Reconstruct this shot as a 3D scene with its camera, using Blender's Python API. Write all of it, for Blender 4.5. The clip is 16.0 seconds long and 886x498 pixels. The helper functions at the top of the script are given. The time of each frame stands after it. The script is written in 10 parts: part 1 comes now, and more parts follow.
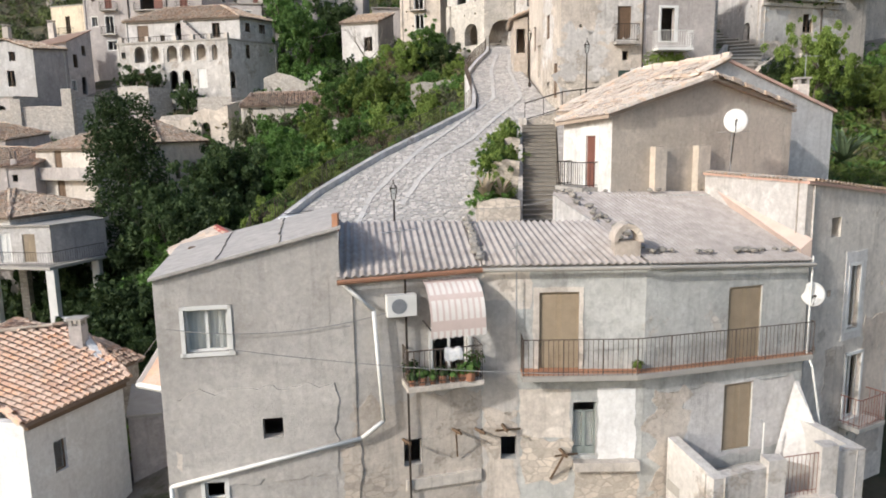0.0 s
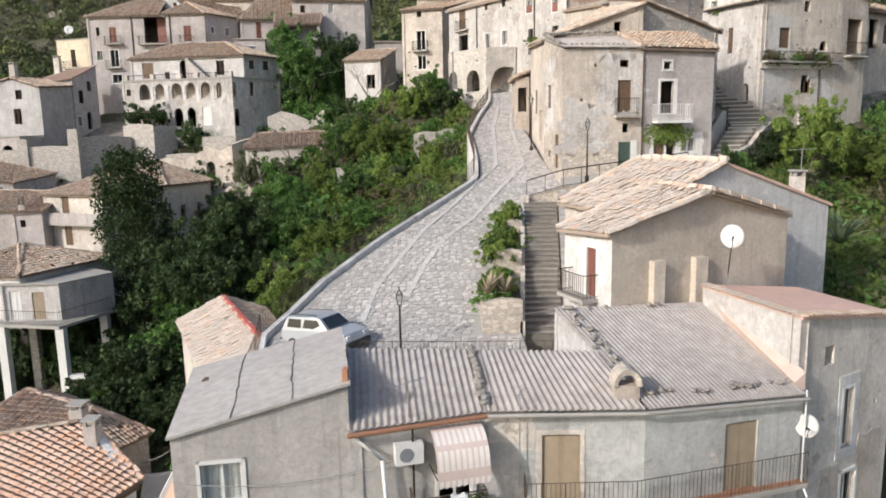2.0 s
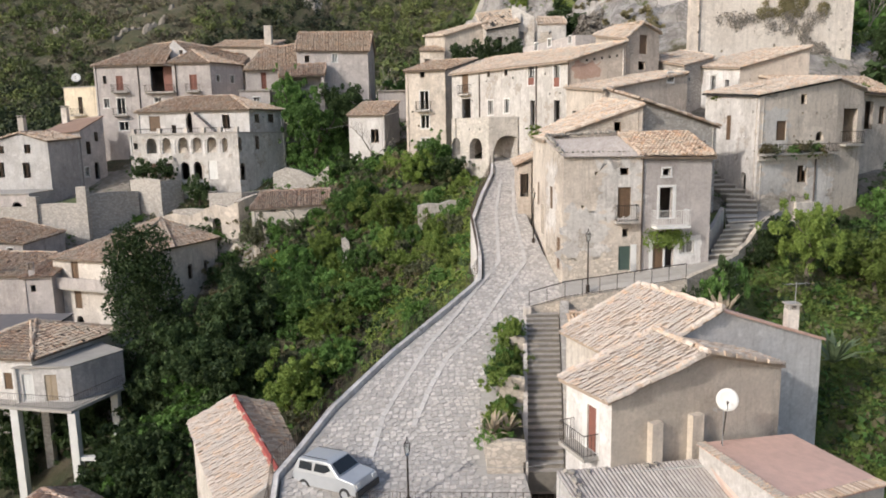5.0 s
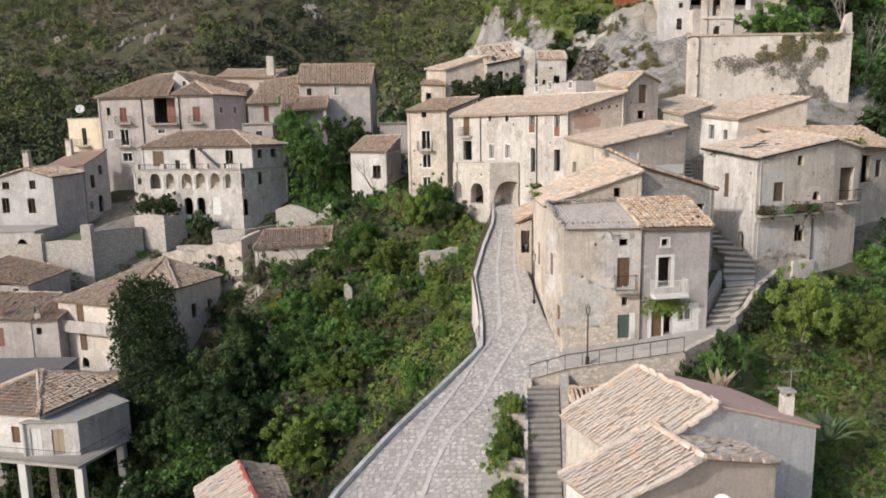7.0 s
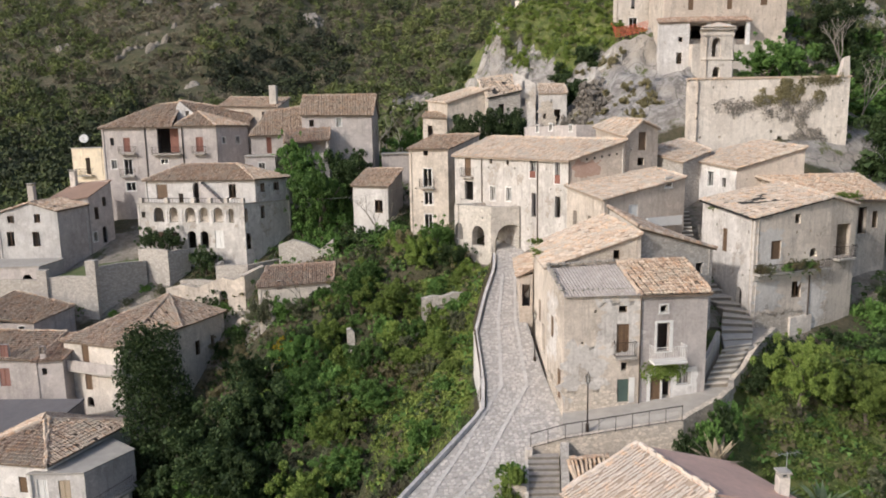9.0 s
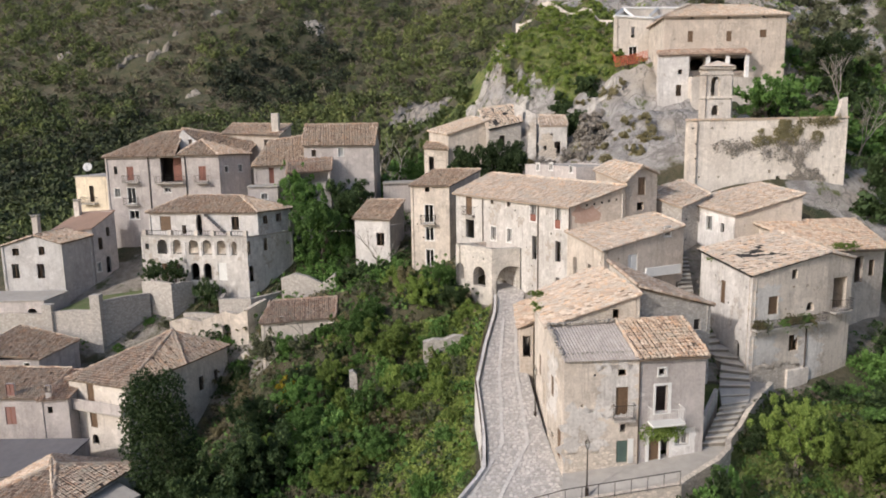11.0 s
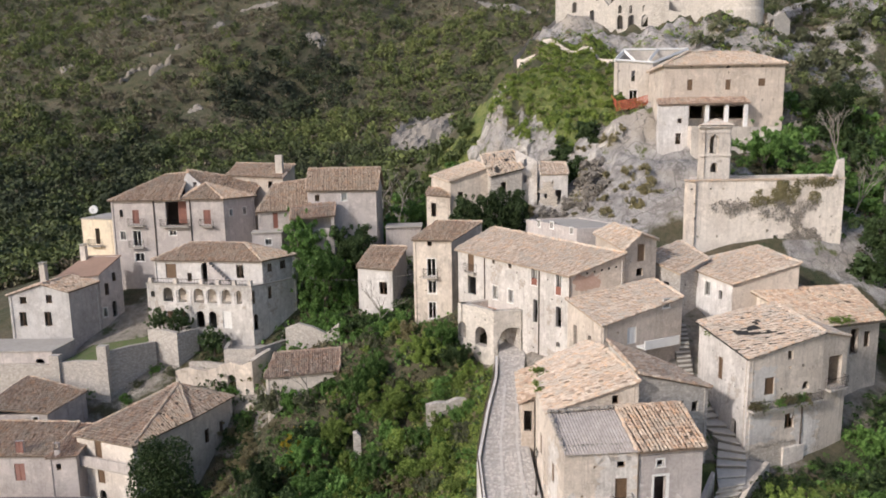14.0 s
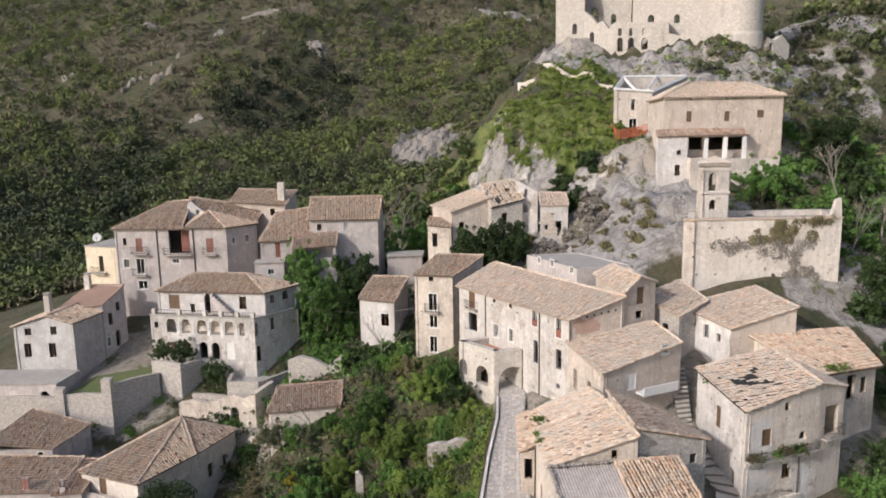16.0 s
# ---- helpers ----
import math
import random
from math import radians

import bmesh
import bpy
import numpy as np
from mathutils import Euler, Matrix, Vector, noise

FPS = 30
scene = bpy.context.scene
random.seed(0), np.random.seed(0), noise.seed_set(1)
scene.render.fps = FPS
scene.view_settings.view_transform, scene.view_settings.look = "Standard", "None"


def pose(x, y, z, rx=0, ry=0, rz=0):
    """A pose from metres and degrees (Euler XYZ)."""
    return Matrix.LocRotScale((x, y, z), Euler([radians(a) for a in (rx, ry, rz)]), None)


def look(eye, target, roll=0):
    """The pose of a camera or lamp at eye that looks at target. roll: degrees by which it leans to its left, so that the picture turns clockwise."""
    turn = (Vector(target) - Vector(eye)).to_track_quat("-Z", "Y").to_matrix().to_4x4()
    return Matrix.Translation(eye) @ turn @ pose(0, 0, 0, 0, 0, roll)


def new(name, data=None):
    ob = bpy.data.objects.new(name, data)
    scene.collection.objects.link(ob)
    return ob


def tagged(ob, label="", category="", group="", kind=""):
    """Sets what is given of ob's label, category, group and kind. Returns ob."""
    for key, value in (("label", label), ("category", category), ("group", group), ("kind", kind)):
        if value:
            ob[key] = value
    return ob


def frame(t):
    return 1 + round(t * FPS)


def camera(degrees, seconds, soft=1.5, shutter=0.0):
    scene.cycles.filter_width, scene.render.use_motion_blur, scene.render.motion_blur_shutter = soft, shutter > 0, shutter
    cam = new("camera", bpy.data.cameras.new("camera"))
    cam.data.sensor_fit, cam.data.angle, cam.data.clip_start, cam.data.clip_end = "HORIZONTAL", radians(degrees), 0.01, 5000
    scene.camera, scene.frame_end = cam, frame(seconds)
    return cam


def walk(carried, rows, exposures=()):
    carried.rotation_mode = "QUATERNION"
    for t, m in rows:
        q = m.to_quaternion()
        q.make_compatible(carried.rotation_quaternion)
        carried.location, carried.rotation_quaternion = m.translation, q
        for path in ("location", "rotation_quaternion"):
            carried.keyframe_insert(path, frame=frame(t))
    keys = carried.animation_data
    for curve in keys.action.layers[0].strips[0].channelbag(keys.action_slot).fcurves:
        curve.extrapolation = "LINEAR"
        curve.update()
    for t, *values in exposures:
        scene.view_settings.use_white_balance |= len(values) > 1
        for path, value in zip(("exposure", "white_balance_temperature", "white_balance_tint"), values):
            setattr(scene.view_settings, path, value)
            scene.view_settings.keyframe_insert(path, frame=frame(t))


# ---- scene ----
cam = camera(65.3, 16.0, soft=1.85)
METRES, EYE, TILT, LEAN, TURN = 33.0, 7.5, -9.3, 0.95, 0.0
ROWS = [
    (0.0, 0.0, 0.0, 0.0, -0.0, 0.0, -0.0),
    (0.5, -0.0015, -0.0059, 0.0298, 0.03, 0.04, 0.03),
    (1.0, -0.0022, -0.011, 0.06, 0.07, 0.06, 0.06),
    (1.5, -0.0026, -0.016, 0.0908, 0.11, 0.08, 0.1),
    (2.0, -0.0033, -0.021, 0.1216, 0.13, 0.1, 0.13),
    (2.5, -0.0045, -0.0263, 0.1524, 0.15, 0.13, 0.13),
    (3.0, -0.0062, -0.0319, 0.1831, 0.17, 0.17, 0.14),
    (3.5, -0.0076, -0.0378, 0.2137, 0.17, 0.2, 0.13),
    (4.0, -0.0076, -0.0431, 0.2446, 0.2, 0.22, 0.12),
    (6.5, -0.0111, -0.0692, 0.3991, 0.24, 0.21, 0.11),
    (7.0, -0.0116, -0.0747, 0.4322, 0.26, 0.21, 0.1),
    (7.5, -0.0127, -0.0799, 0.4611, 0.26, 0.21, 0.09),
    (8.0, -0.0141, -0.0857, 0.4941, 0.26, 0.21, 0.06),
    (8.5, -0.0147, -0.0907, 0.523, 0.27, 0.21, 0.05),
    (9.0, -0.016, -0.0962, 0.5556, 0.26, 0.22, 0.02),
    (9.5, -0.0169, -0.1014, 0.5846, 0.27, 0.2, 0.01),
    (12.0, -0.0205, -0.1282, 0.7408, 0.3, 0.11, -0.03),
    (12.5, -0.0213, -0.1334, 0.7694, 0.32, 0.12, -0.04),
    (13.0, -0.0227, -0.1387, 0.8022, 0.33, 0.11, -0.06),
    (13.5, -0.0238, -0.144, 0.8308, 0.33, 0.11, -0.06),
    (14.0, -0.0241, -0.1499, 0.8632, 0.35, 0.1, -0.07),
    (14.5, -0.0243, -0.1549, 0.8914, 0.37, 0.1, -0.07),
    (15.0, -0.0261, -0.1615, 0.9243, 0.36, 0.09, -0.08),
    (15.5, -0.0269, -0.1662, 0.9522, 0.37, 0.09, -0.09),
    (16.0, -0.028, -0.172, 0.9846, 0.36, 0.09, -0.1),
]
walk(cam, [(t, pose(0, 0, EYE, TILT, LEAN, TURN) @ pose(METRES * x, METRES * y, METRES * z, 90 + pitch, roll, yaw)) for t, x, y, z, yaw, pitch, roll in ROWS],
     exposures=[(0.0, 0.33, 6280, 9), (4.0, 0.22, 6370, 10), (8.0, 0.12, 6440, 11), (16.0, 0.17, 6400, 13.5)])

import collections
# ---- light ----
SUN_DIR = Vector((-0.78, -0.62, 0.56)).normalized()
world = bpy.data.worlds.new("sky")
scene.world = world
world.use_nodes = True
wn = world.node_tree
sky = wn.nodes.new("ShaderNodeTexSky")
sky.sky_type = "NISHITA"
sky.sun_disc = False
sky.sun_elevation = math.asin(SUN_DIR.z)
sky.sun_rotation = math.atan2(SUN_DIR.x, SUN_DIR.y)
sky.air_density, sky.dust_density, sky.ozone_density = 1.0, 2.5, 1.0
wn.nodes["Background"].inputs["Strength"].default_value = 0.15
wn.links.new(sky.outputs[0], wn.nodes["Background"].inputs["Color"])
sun_data = bpy.data.lights.new("sun", "SUN")
sun_data.energy, sun_data.angle, sun_data.color = 2.65, radians(2.0), (1.0, 0.95, 0.89)
sun = new("sun", sun_data)
sun.matrix_world = look(SUN_DIR * 300, (0, 0, 0))

# ---- materials ----
MATS = {}


def nodes_of(name):
    m = bpy.data.materials.new(name)
    m.use_nodes = True
    return m, m.node_tree.nodes, m.node_tree.links, m.node_tree.nodes["Principled BSDF"]


def tex_noise(n, l, scale, detail=4.0, rough=0.6, stretch=None, src=None):
    geo = n.new("ShaderNodeNewGeometry")
    out = src or geo.outputs["Position"]
    if stretch:
        mp = n.new("ShaderNodeMapping")
        mp.inputs["Scale"].default_value = stretch
        l.new(out, mp.inputs["Vector"])
        out = mp.outputs["Vector"]
    t = n.new("ShaderNodeTexNoise")
    t.inputs["Scale"].default_value, t.inputs["Detail"].default_value, t.inputs["Roughness"].default_value = scale, detail, rough
    l.new(out, t.inputs["Vector"])
    return t.outputs["Fac"]


def ramp(n, l, fac, lo, hi):
    r = n.new("ShaderNodeMapRange")
    r.inputs["From Min"].default_value, r.inputs["From Max"].default_value = lo, hi
    l.new(fac, r.inputs["Value"])
    return r.outputs["Result"]


def mix(n, l, fac, a, b, mode="MIX"):
    m = n.new("ShaderNodeMix")
    m.data_type, m.blend_type = "RGBA", mode
    if hasattr(fac, "is_linked"):
        l.new(fac, m.inputs["Factor"])
    else:
        m.inputs["Factor"].default_value = fac
    for key, v in ((6, a), (7, b)):
        if isinstance(v, tuple):
            m.inputs[key].default_value = (*v, 1)
        else:
            l.new(v, m.inputs[key])
    return m.outputs[2]


def bump(n, l, bsdf, height, strength, dist):
    b = n.new("ShaderNodeBump")
    b.inputs["Strength"].default_value, b.inputs["Distance"].default_value = strength, dist
    l.new(height, b.inputs["Height"])
    l.new(b.outputs["Normal"], bsdf.inputs["Normal"])


def plaster(name, base, stain, patch=None, amount=0.5, cover=0.56, grime=(0.15, 0.13, 0.115)):
    """Old lime render: blotches, damp, run-down streaks, grit, paler repairs, and rubble where it has come off."""
    if name in MATS:
        return MATS[name]
    m, n, l, b = nodes_of(name)

    def times(sock, k):
        s = n.new("ShaderNodeMath")
        s.operation = "MULTIPLY"
        s.inputs[1].default_value = k
        l.new(sock, s.inputs[0])
        return s.outputs[0]

    c = mix(n, l, ramp(n, l, tex_noise(n, l, 0.3, 8, 0.72), 0.44, 0.57), base, stain)
    c = mix(n, l, times(ramp(n, l, tex_noise(n, l, 0.85, 8, 0.72), 0.53, 0.6), 0.75), c, tuple(min(0.9, x * 1.22) for x in base))
    damp = ramp(n, l, tex_noise(n, l, 0.55, 9, 0.75, (1.0, 1.0, 0.55)), 0.52, 0.66)
    c = mix(n, l, times(damp, 1.15 * amount), c, grime)
    streak = ramp(n, l, tex_noise(n, l, 1.3, 6, 0.7, (2.6, 2.6, 0.2)), 0.52, 0.7)
    c = mix(n, l, times(streak, amount), c, grime)
    height = tex_noise(n, l, 6.0, 8, 0.75)
    if patch:
        pf = ramp(n, l, tex_noise(n, l, 0.5, 9, 0.7), cover, cover + 0.03)
        v = n.new("ShaderNodeTexVoronoi")
        v.inputs["Scale"].default_value = 3.4
        v.inputs["Randomness"].default_value = 1.0
        geo = n.new("ShaderNodeNewGeometry")
        mp = n.new("ShaderNodeMapping")
        mp.inputs["Scale"].default_value = (1, 1, 1.7)
        l.new(geo.outputs["Position"], mp.inputs["Vector"])
        l.new(mp.outputs["Vector"], v.inputs["Vector"])
        hs = n.new("ShaderNodeHueSaturation")
        hs.inputs["Color"].default_value = (*patch, 1)
        l.new(ramp_to(n, l, v.outputs["Color"], 0.55, 1.25), hs.inputs["Value"])
        ve = n.new("ShaderNodeTexVoronoi")
        ve.feature = "DISTANCE_TO_EDGE"
        ve.inputs["Scale"].default_value = 3.4
        l.new(mp.outputs["Vector"], ve.inputs["Vector"])
        jf = ramp(n, l, ve.outputs["Distance"], 0.02, 0.11)
        stone = mix(n, l, jf, tuple(x * 0.62 for x in patch), hs.outputs["Color"])
        c = mix(n, l, pf, c, stone)
    c = mix(n, l, 0.32, c, mix(n, l, ramp(n, l, height, 0.36, 0.66), tuple(x * 0.6 for x in stain), tuple(min(0.9, x * 1.2) for x in base)))
    oi = n.new("ShaderNodeObjectInfo")
    tone = n.new("ShaderNodeHueSaturation")
    l.new(ramp_to(n, l, oi.outputs["Random"], 0.9, 1.1), tone.inputs["Value"])
    l.new(c, tone.inputs["Color"])
    l.new(tone.outputs["Color"], b.inputs["Base Color"])
    b.inputs["Roughness"].default_value = 0.93
    bump(n, l, b, height, 0.7, 0.05)
    MATS[name] = m
    return m


def ramp_to(n, l, fac, lo, hi):
    r = n.new("ShaderNodeMapRange")
    r.inputs["To Min"].default_value, r.inputs["To Max"].default_value = lo, hi
    l.new(fac, r.inputs["Value"])
    return r.outputs["Result"]


def tiles_mat(name, a, b2, c2, lichen):
    """Clay tile: every tile its own tone, with lichen and soot over them."""
    m, n, l, b = nodes_of(name)
    geo = n.new("ShaderNodeNewGeometry")
    r = n.new("ShaderNodeValToRGB")
    r.color_ramp.elements[0].color, r.color_ramp.elements[1].color = (*a, 1), (*c2, 1)
    e = r.color_ramp.elements.new(0.5)
    e.color = (*b2, 1)
    oi = n.new("ShaderNodeObjectInfo")
    s = n.new("ShaderNodeMath")
    s.operation = "ADD"
    l.new(geo.outputs["Random Per Island"], s.inputs[0])
    l.new(oi.outputs["Random"], s.inputs[1])
    f = n.new("ShaderNodeMath")
    f.operation = "FRACT"
    l.new(s.outputs[0], f.inputs[0])
    l.new(f.outputs[0], r.inputs["Fac"])
    c = mix(n, l, ramp(n, l, tex_noise(n, l, 0.6, 8, 0.7), 0.47, 0.62), r.outputs["Color"], lichen)
    warm = tuple(min(0.9, x * k) for x, k in zip(b2, (1.12, 0.95, 0.80)))
    c = mix(n, l, ramp(n, l, tex_noise(n, l, 1.7, 6, 0.75), 0.52, 0.62), c, warm)
    c = mix(n, l, ramp(n, l, tex_noise(n, l, 0.9, 8, 0.75, None), 0.60, 0.70), c, tuple(x * 0.55 for x in lichen))
    fine = tex_noise(n, l, 14.0, 4, 0.7)
    c = mix(n, l, ramp(n, l, fine, 0.5, 0.8), c, tuple(x * 0.5 for x in lichen))
    l.new(c, b.inputs["Base Color"])
    b.inputs["Roughness"].default_value = 0.9
    bump(n, l, b, fine, 0.4, 0.01)
    return m


def speckled(name, a, b2, scale=3.0, rough=0.85, metal=0.0, bmp=0.3, dist=0.02, per_island=0.0, detail=6):
    """A general surface that varies at two scales."""
    if name in MATS:
        return MATS[name]
    m, n, l, b = nodes_of(name)
    c = mix(n, l, ramp(n, l, tex_noise(n, l, scale, detail, 0.65), 0.34, 0.68), a, b2)
    big = ramp(n, l, tex_noise(n, l, scale * 0.12, 3), 0.3, 0.75)
    c = mix(n, l, big, c, mix(n, l, 0.5, c, tuple(0.62 * x for x in a)))
    if per_island:
        geo = n.new("ShaderNodeNewGeometry")
        oi = n.new("ShaderNodeObjectInfo")
        s = n.new("ShaderNodeMath")
        s.operation = "ADD"
        l.new(geo.outputs["Random Per Island"], s.inputs[0])
        l.new(oi.outputs["Random"], s.inputs[1])
        f = n.new("ShaderNodeMath")
        f.operation = "FRACT"
        l.new(s.outputs[0], f.inputs[0])
        mr = n.new("ShaderNodeMapRange")
        mr.inputs["To Min"].default_value, mr.inputs["To Max"].default_value = 1 - per_island, 1 + per_island * 0.6
        l.new(f.outputs[0], mr.inputs["Value"])
        hs = n.new("ShaderNodeHueSaturation")
        l.new(mr.outputs["Result"], hs.inputs["Value"])
        l.new(c, hs.inputs["Color"])
        c = hs.outputs["Color"]
    l.new(c, b.inputs["Base Color"])
    b.inputs["Roughness"].default_value, b.inputs["Metallic"].default_value = rough, metal
    if bmp:
        bump(n, l, b, tex_noise(n, l, scale * 2.5, 5, 0.7), bmp, dist)
    MATS[name] = m
    return m


def leaf_mat(name, a, b2, c2):
    m, n, l, b = nodes_of(name)
    geo = n.new("ShaderNodeNewGeometry")
    r = n.new("ShaderNodeValToRGB")
    r.color_ramp.elements[0].color, r.color_ramp.elements[1].color = (*a, 1), (*c2, 1)
    e = r.color_ramp.elements.new(0.55)
    e.color = (*b2, 1)
    l.new(geo.outputs["Random Per Island"], r.inputs["Fac"])
    oi = n.new("ShaderNodeObjectInfo")
    mr = n.new("ShaderNodeMapRange")
    mr.inputs["To Min"].default_value, mr.inputs["To Max"].default_value = 0.7, 1.3
    l.new(oi.outputs["Random"], mr.inputs["Value"])
    hs = n.new("ShaderNodeHueSaturation")
    l.new(mr.outputs["Result"], hs.inputs["Value"])
    l.new(mix(n, l, ramp(n, l, tex_noise(n, l, 0.25, 3), 0.4, 0.65), r.outputs["Color"], b2), hs.inputs["Color"])
    l.new(hs.outputs["Color"], b.inputs["Base Color"])
    b.inputs["Roughness"].default_value = 0.65
    b.inputs["Specular IOR Level"].default_value = 0.22
    tr = n.new("ShaderNodeBsdfTranslucent")
    l.new(hs.outputs["Color"], tr.inputs["Color"])
    ms = n.new("ShaderNodeMixShader")
    ms.inputs["Fac"].default_value = 0.3
    l.new(b.outputs[0], ms.inputs[1])
    l.new(tr.outputs[0], ms.inputs[2])
    l.new(ms.outputs[0], n["Material Output"].inputs["Surface"])
    return m


def crown_mat(name, stops):
    """Distant foliage: each crown has its own tone (the mesh's "tone" value), its leaves differ a little."""
    m, n, l, b = nodes_of(name)
    at = n.new("ShaderNodeAttribute")
    at.attribute_name = "tone"
    r = n.new("ShaderNodeValToRGB")
    r.color_ramp.elements[0].color, r.color_ramp.elements[1].color = (*stops[0], 1), (*stops[-1], 1)
    for k, c in enumerate(stops[1:-1]):
        e = r.color_ramp.elements.new((k + 1) / (len(stops) - 1))
        e.color = (*c, 1)
    l.new(at.outputs["Fac"], r.inputs["Fac"])
    geo = n.new("ShaderNodeNewGeometry")
    hs = n.new("ShaderNodeHueSaturation")
    l.new(ramp_to(n, l, geo.outputs["Random Per Island"], 0.82, 1.18), hs.inputs["Value"])
    l.new(r.outputs["Color"], hs.inputs["Color"])
    l.new(hs.outputs["Color"], b.inputs["Base Color"])
    b.inputs["Roughness"].default_value = 0.8
    b.inputs["Specular IOR Level"].default_value = 0.15
    return m


STONE = (0.43, 0.37, 0.31)
P_GREY = plaster("grey_cement_render", (0.50, 0.472, 0.44), (0.415, 0.388, 0.36), (0.50, 0.45, 0.39), 0.28, 0.68)
P_BLUE = plaster("blue_grey_render", (0.50, 0.50, 0.475), (0.38, 0.38, 0.365), (0.58, 0.53, 0.47), 0.5, 0.6)
P_LIME = plaster("grey_white_lime", (0.60, 0.57, 0.535), (0.46, 0.43, 0.40), STONE, 0.55, 0.57)
P_CREAM = plaster("old_cream_render", (0.60, 0.53, 0.455), (0.46, 0.40, 0.34), STONE, 0.6, 0.58)
P_PALE = plaster("pale_lime_render", (0.64, 0.585, 0.52), (0.51, 0.455, 0.40), STONE, 0.5, 0.61)
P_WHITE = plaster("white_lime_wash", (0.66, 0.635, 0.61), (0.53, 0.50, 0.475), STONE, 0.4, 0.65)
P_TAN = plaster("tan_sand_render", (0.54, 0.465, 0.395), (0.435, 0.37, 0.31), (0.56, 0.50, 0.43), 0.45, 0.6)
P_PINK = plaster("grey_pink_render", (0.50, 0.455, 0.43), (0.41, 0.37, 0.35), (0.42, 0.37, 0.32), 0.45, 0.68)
P_YELLOW = plaster("yellow_cream_paint", (0.68, 0.585, 0.44), (0.58, 0.49, 0.37), None, 0.3)
P_STONE = plaster("rubble_stone_wall", (0.47, 0.435, 0.395), (0.36, 0.33, 0.295), (0.50, 0.46, 0.415), 0.45, 0.40)
P_RUIN = plaster("bare_ruin_masonry", (0.54, 0.50, 0.45), (0.43, 0.395, 0.35), (0.56, 0.515, 0.455), 0.4, 0.46)
P_BROWNG = plaster("brown_cement_render", (0.58, 0.505, 0.42), (0.485, 0.42, 0.35), None, 0.28)
T_OLD = tiles_mat("weathered_clay_tile", (0.30, 0.205, 0.15), (0.50, 0.385, 0.295), (0.66, 0.54, 0.425), (0.47, 0.40, 0.32))
T_PALE = tiles_mat("bleached_clay_tile", (0.42, 0.315, 0.24), (0.585, 0.48, 0.385), (0.72, 0.62, 0.51), (0.50, 0.45, 0.385))
T_BLEACH = tiles_mat("sun_bleached_tile", (0.53, 0.435, 0.36), (0.615, 0.52, 0.435), (0.70, 0.61, 0.53), (0.57, 0.505, 0.44))
T_BROWN = tiles_mat("brown_clay_tile", (0.23, 0.15, 0.115), (0.40, 0.29, 0.225), (0.54, 0.425, 0.345), (0.37, 0.31, 0.25))
T_RED = tiles_mat("orange_clay_tile", (0.54, 0.345, 0.25), (0.63, 0.435, 0.325), (0.70, 0.51, 0.40), (0.58, 0.44, 0.345))
BEDP = speckled("pale_tile_bed", (0.44, 0.35, 0.275), (0.33, 0.26, 0.20), 3.0, 0.95)
BEDB = speckled("brown_tile_bed", (0.25, 0.185, 0.145), (0.18, 0.135, 0.105), 3.0, 0.95)
# shade between the tiles is put into this slab colour
BED = speckled("shaded_tile_bed", (0.155, 0.115, 0.085), (0.235, 0.18, 0.135), 3.0, 0.95)
T_FLAT = speckled("pink_roof_screed", (0.77, 0.51, 0.41), (0.64, 0.42, 0.335), 2.5, 0.9, 0, 0.5, 0.03)
CORR = speckled("weathered_fibre_cement", (0.47, 0.425, 0.40), (0.30, 0.265, 0.24), 2.5, 0.9, 0, 0.4)
SHEET = speckled("grey_roof_felt", (0.50, 0.465, 0.435), (0.34, 0.315, 0.29), 3.0, 0.95, 0, 0.6, 0.03, 0.0, 9)
CONC = speckled("raw_concrete", (0.43, 0.40, 0.36), (0.33, 0.31, 0.28), 1.5, 0.92)
WHITEP = speckled("white_paint", (0.78, 0.77, 0.74), (0.68, 0.67, 0.64), 2.0, 0.6, 0, 0.1)
WOOD = speckled("brown_wood", (0.17, 0.105, 0.06), (0.11, 0.068, 0.04), 4.0, 0.6)
TANW = speckled("tan_shutter_paint", (0.36, 0.28, 0.19), (0.29, 0.225, 0.15), 3.0, 0.6)
REDW = speckled("red_brown_shutter", (0.25, 0.10, 0.07), (0.19, 0.08, 0.06), 3.0, 0.6)
GREENW = speckled("green_paint", (0.09, 0.135, 0.11), (0.07, 0.10, 0.085), 3.0, 0.55)
IRON = speckled("dark_iron", (0.035, 0.033, 0.032), (0.075, 0.05, 0.035), 6.0, 0.6, 0.6, 0.1)
TERRA = speckled("terracotta_floor", (0.47, 0.23, 0.13), (0.38, 0.19, 0.11), 3.0, 0.8)
COBBLE = speckled("grey_paving_stone", (0.58, 0.545, 0.51), (0.42, 0.385, 0.355), 5.0, 0.85, 0, 0.5, 0.03, 0.26)
JOINT = speckled("paving_joint", (0.42, 0.40, 0.375), (0.34, 0.325, 0.30), 4.0, 0.95)
# dark colour stands in for the shade on stair risers
STEP = speckled("shaded_step_stone", (0.25, 0.225, 0.19), (0.17, 0.155, 0.13), 4.0, 0.9, 0, 0.5)
# near-black colour paints the unlit inside of holes
DARK = speckled("hole_shade", (0.03, 0.028, 0.026), (0.02, 0.019, 0.018), 2.0, 0.95, 0, 0)
L_GREEN = leaf_mat("green_leaf", (0.054, 0.108, 0.029), (0.103, 0.192, 0.046), (0.178, 0.285, 0.085))
L_DARK = leaf_mat("dark_leaf", (0.024, 0.043, 0.018), (0.046, 0.075, 0.027), (0.085, 0.12, 0.042))
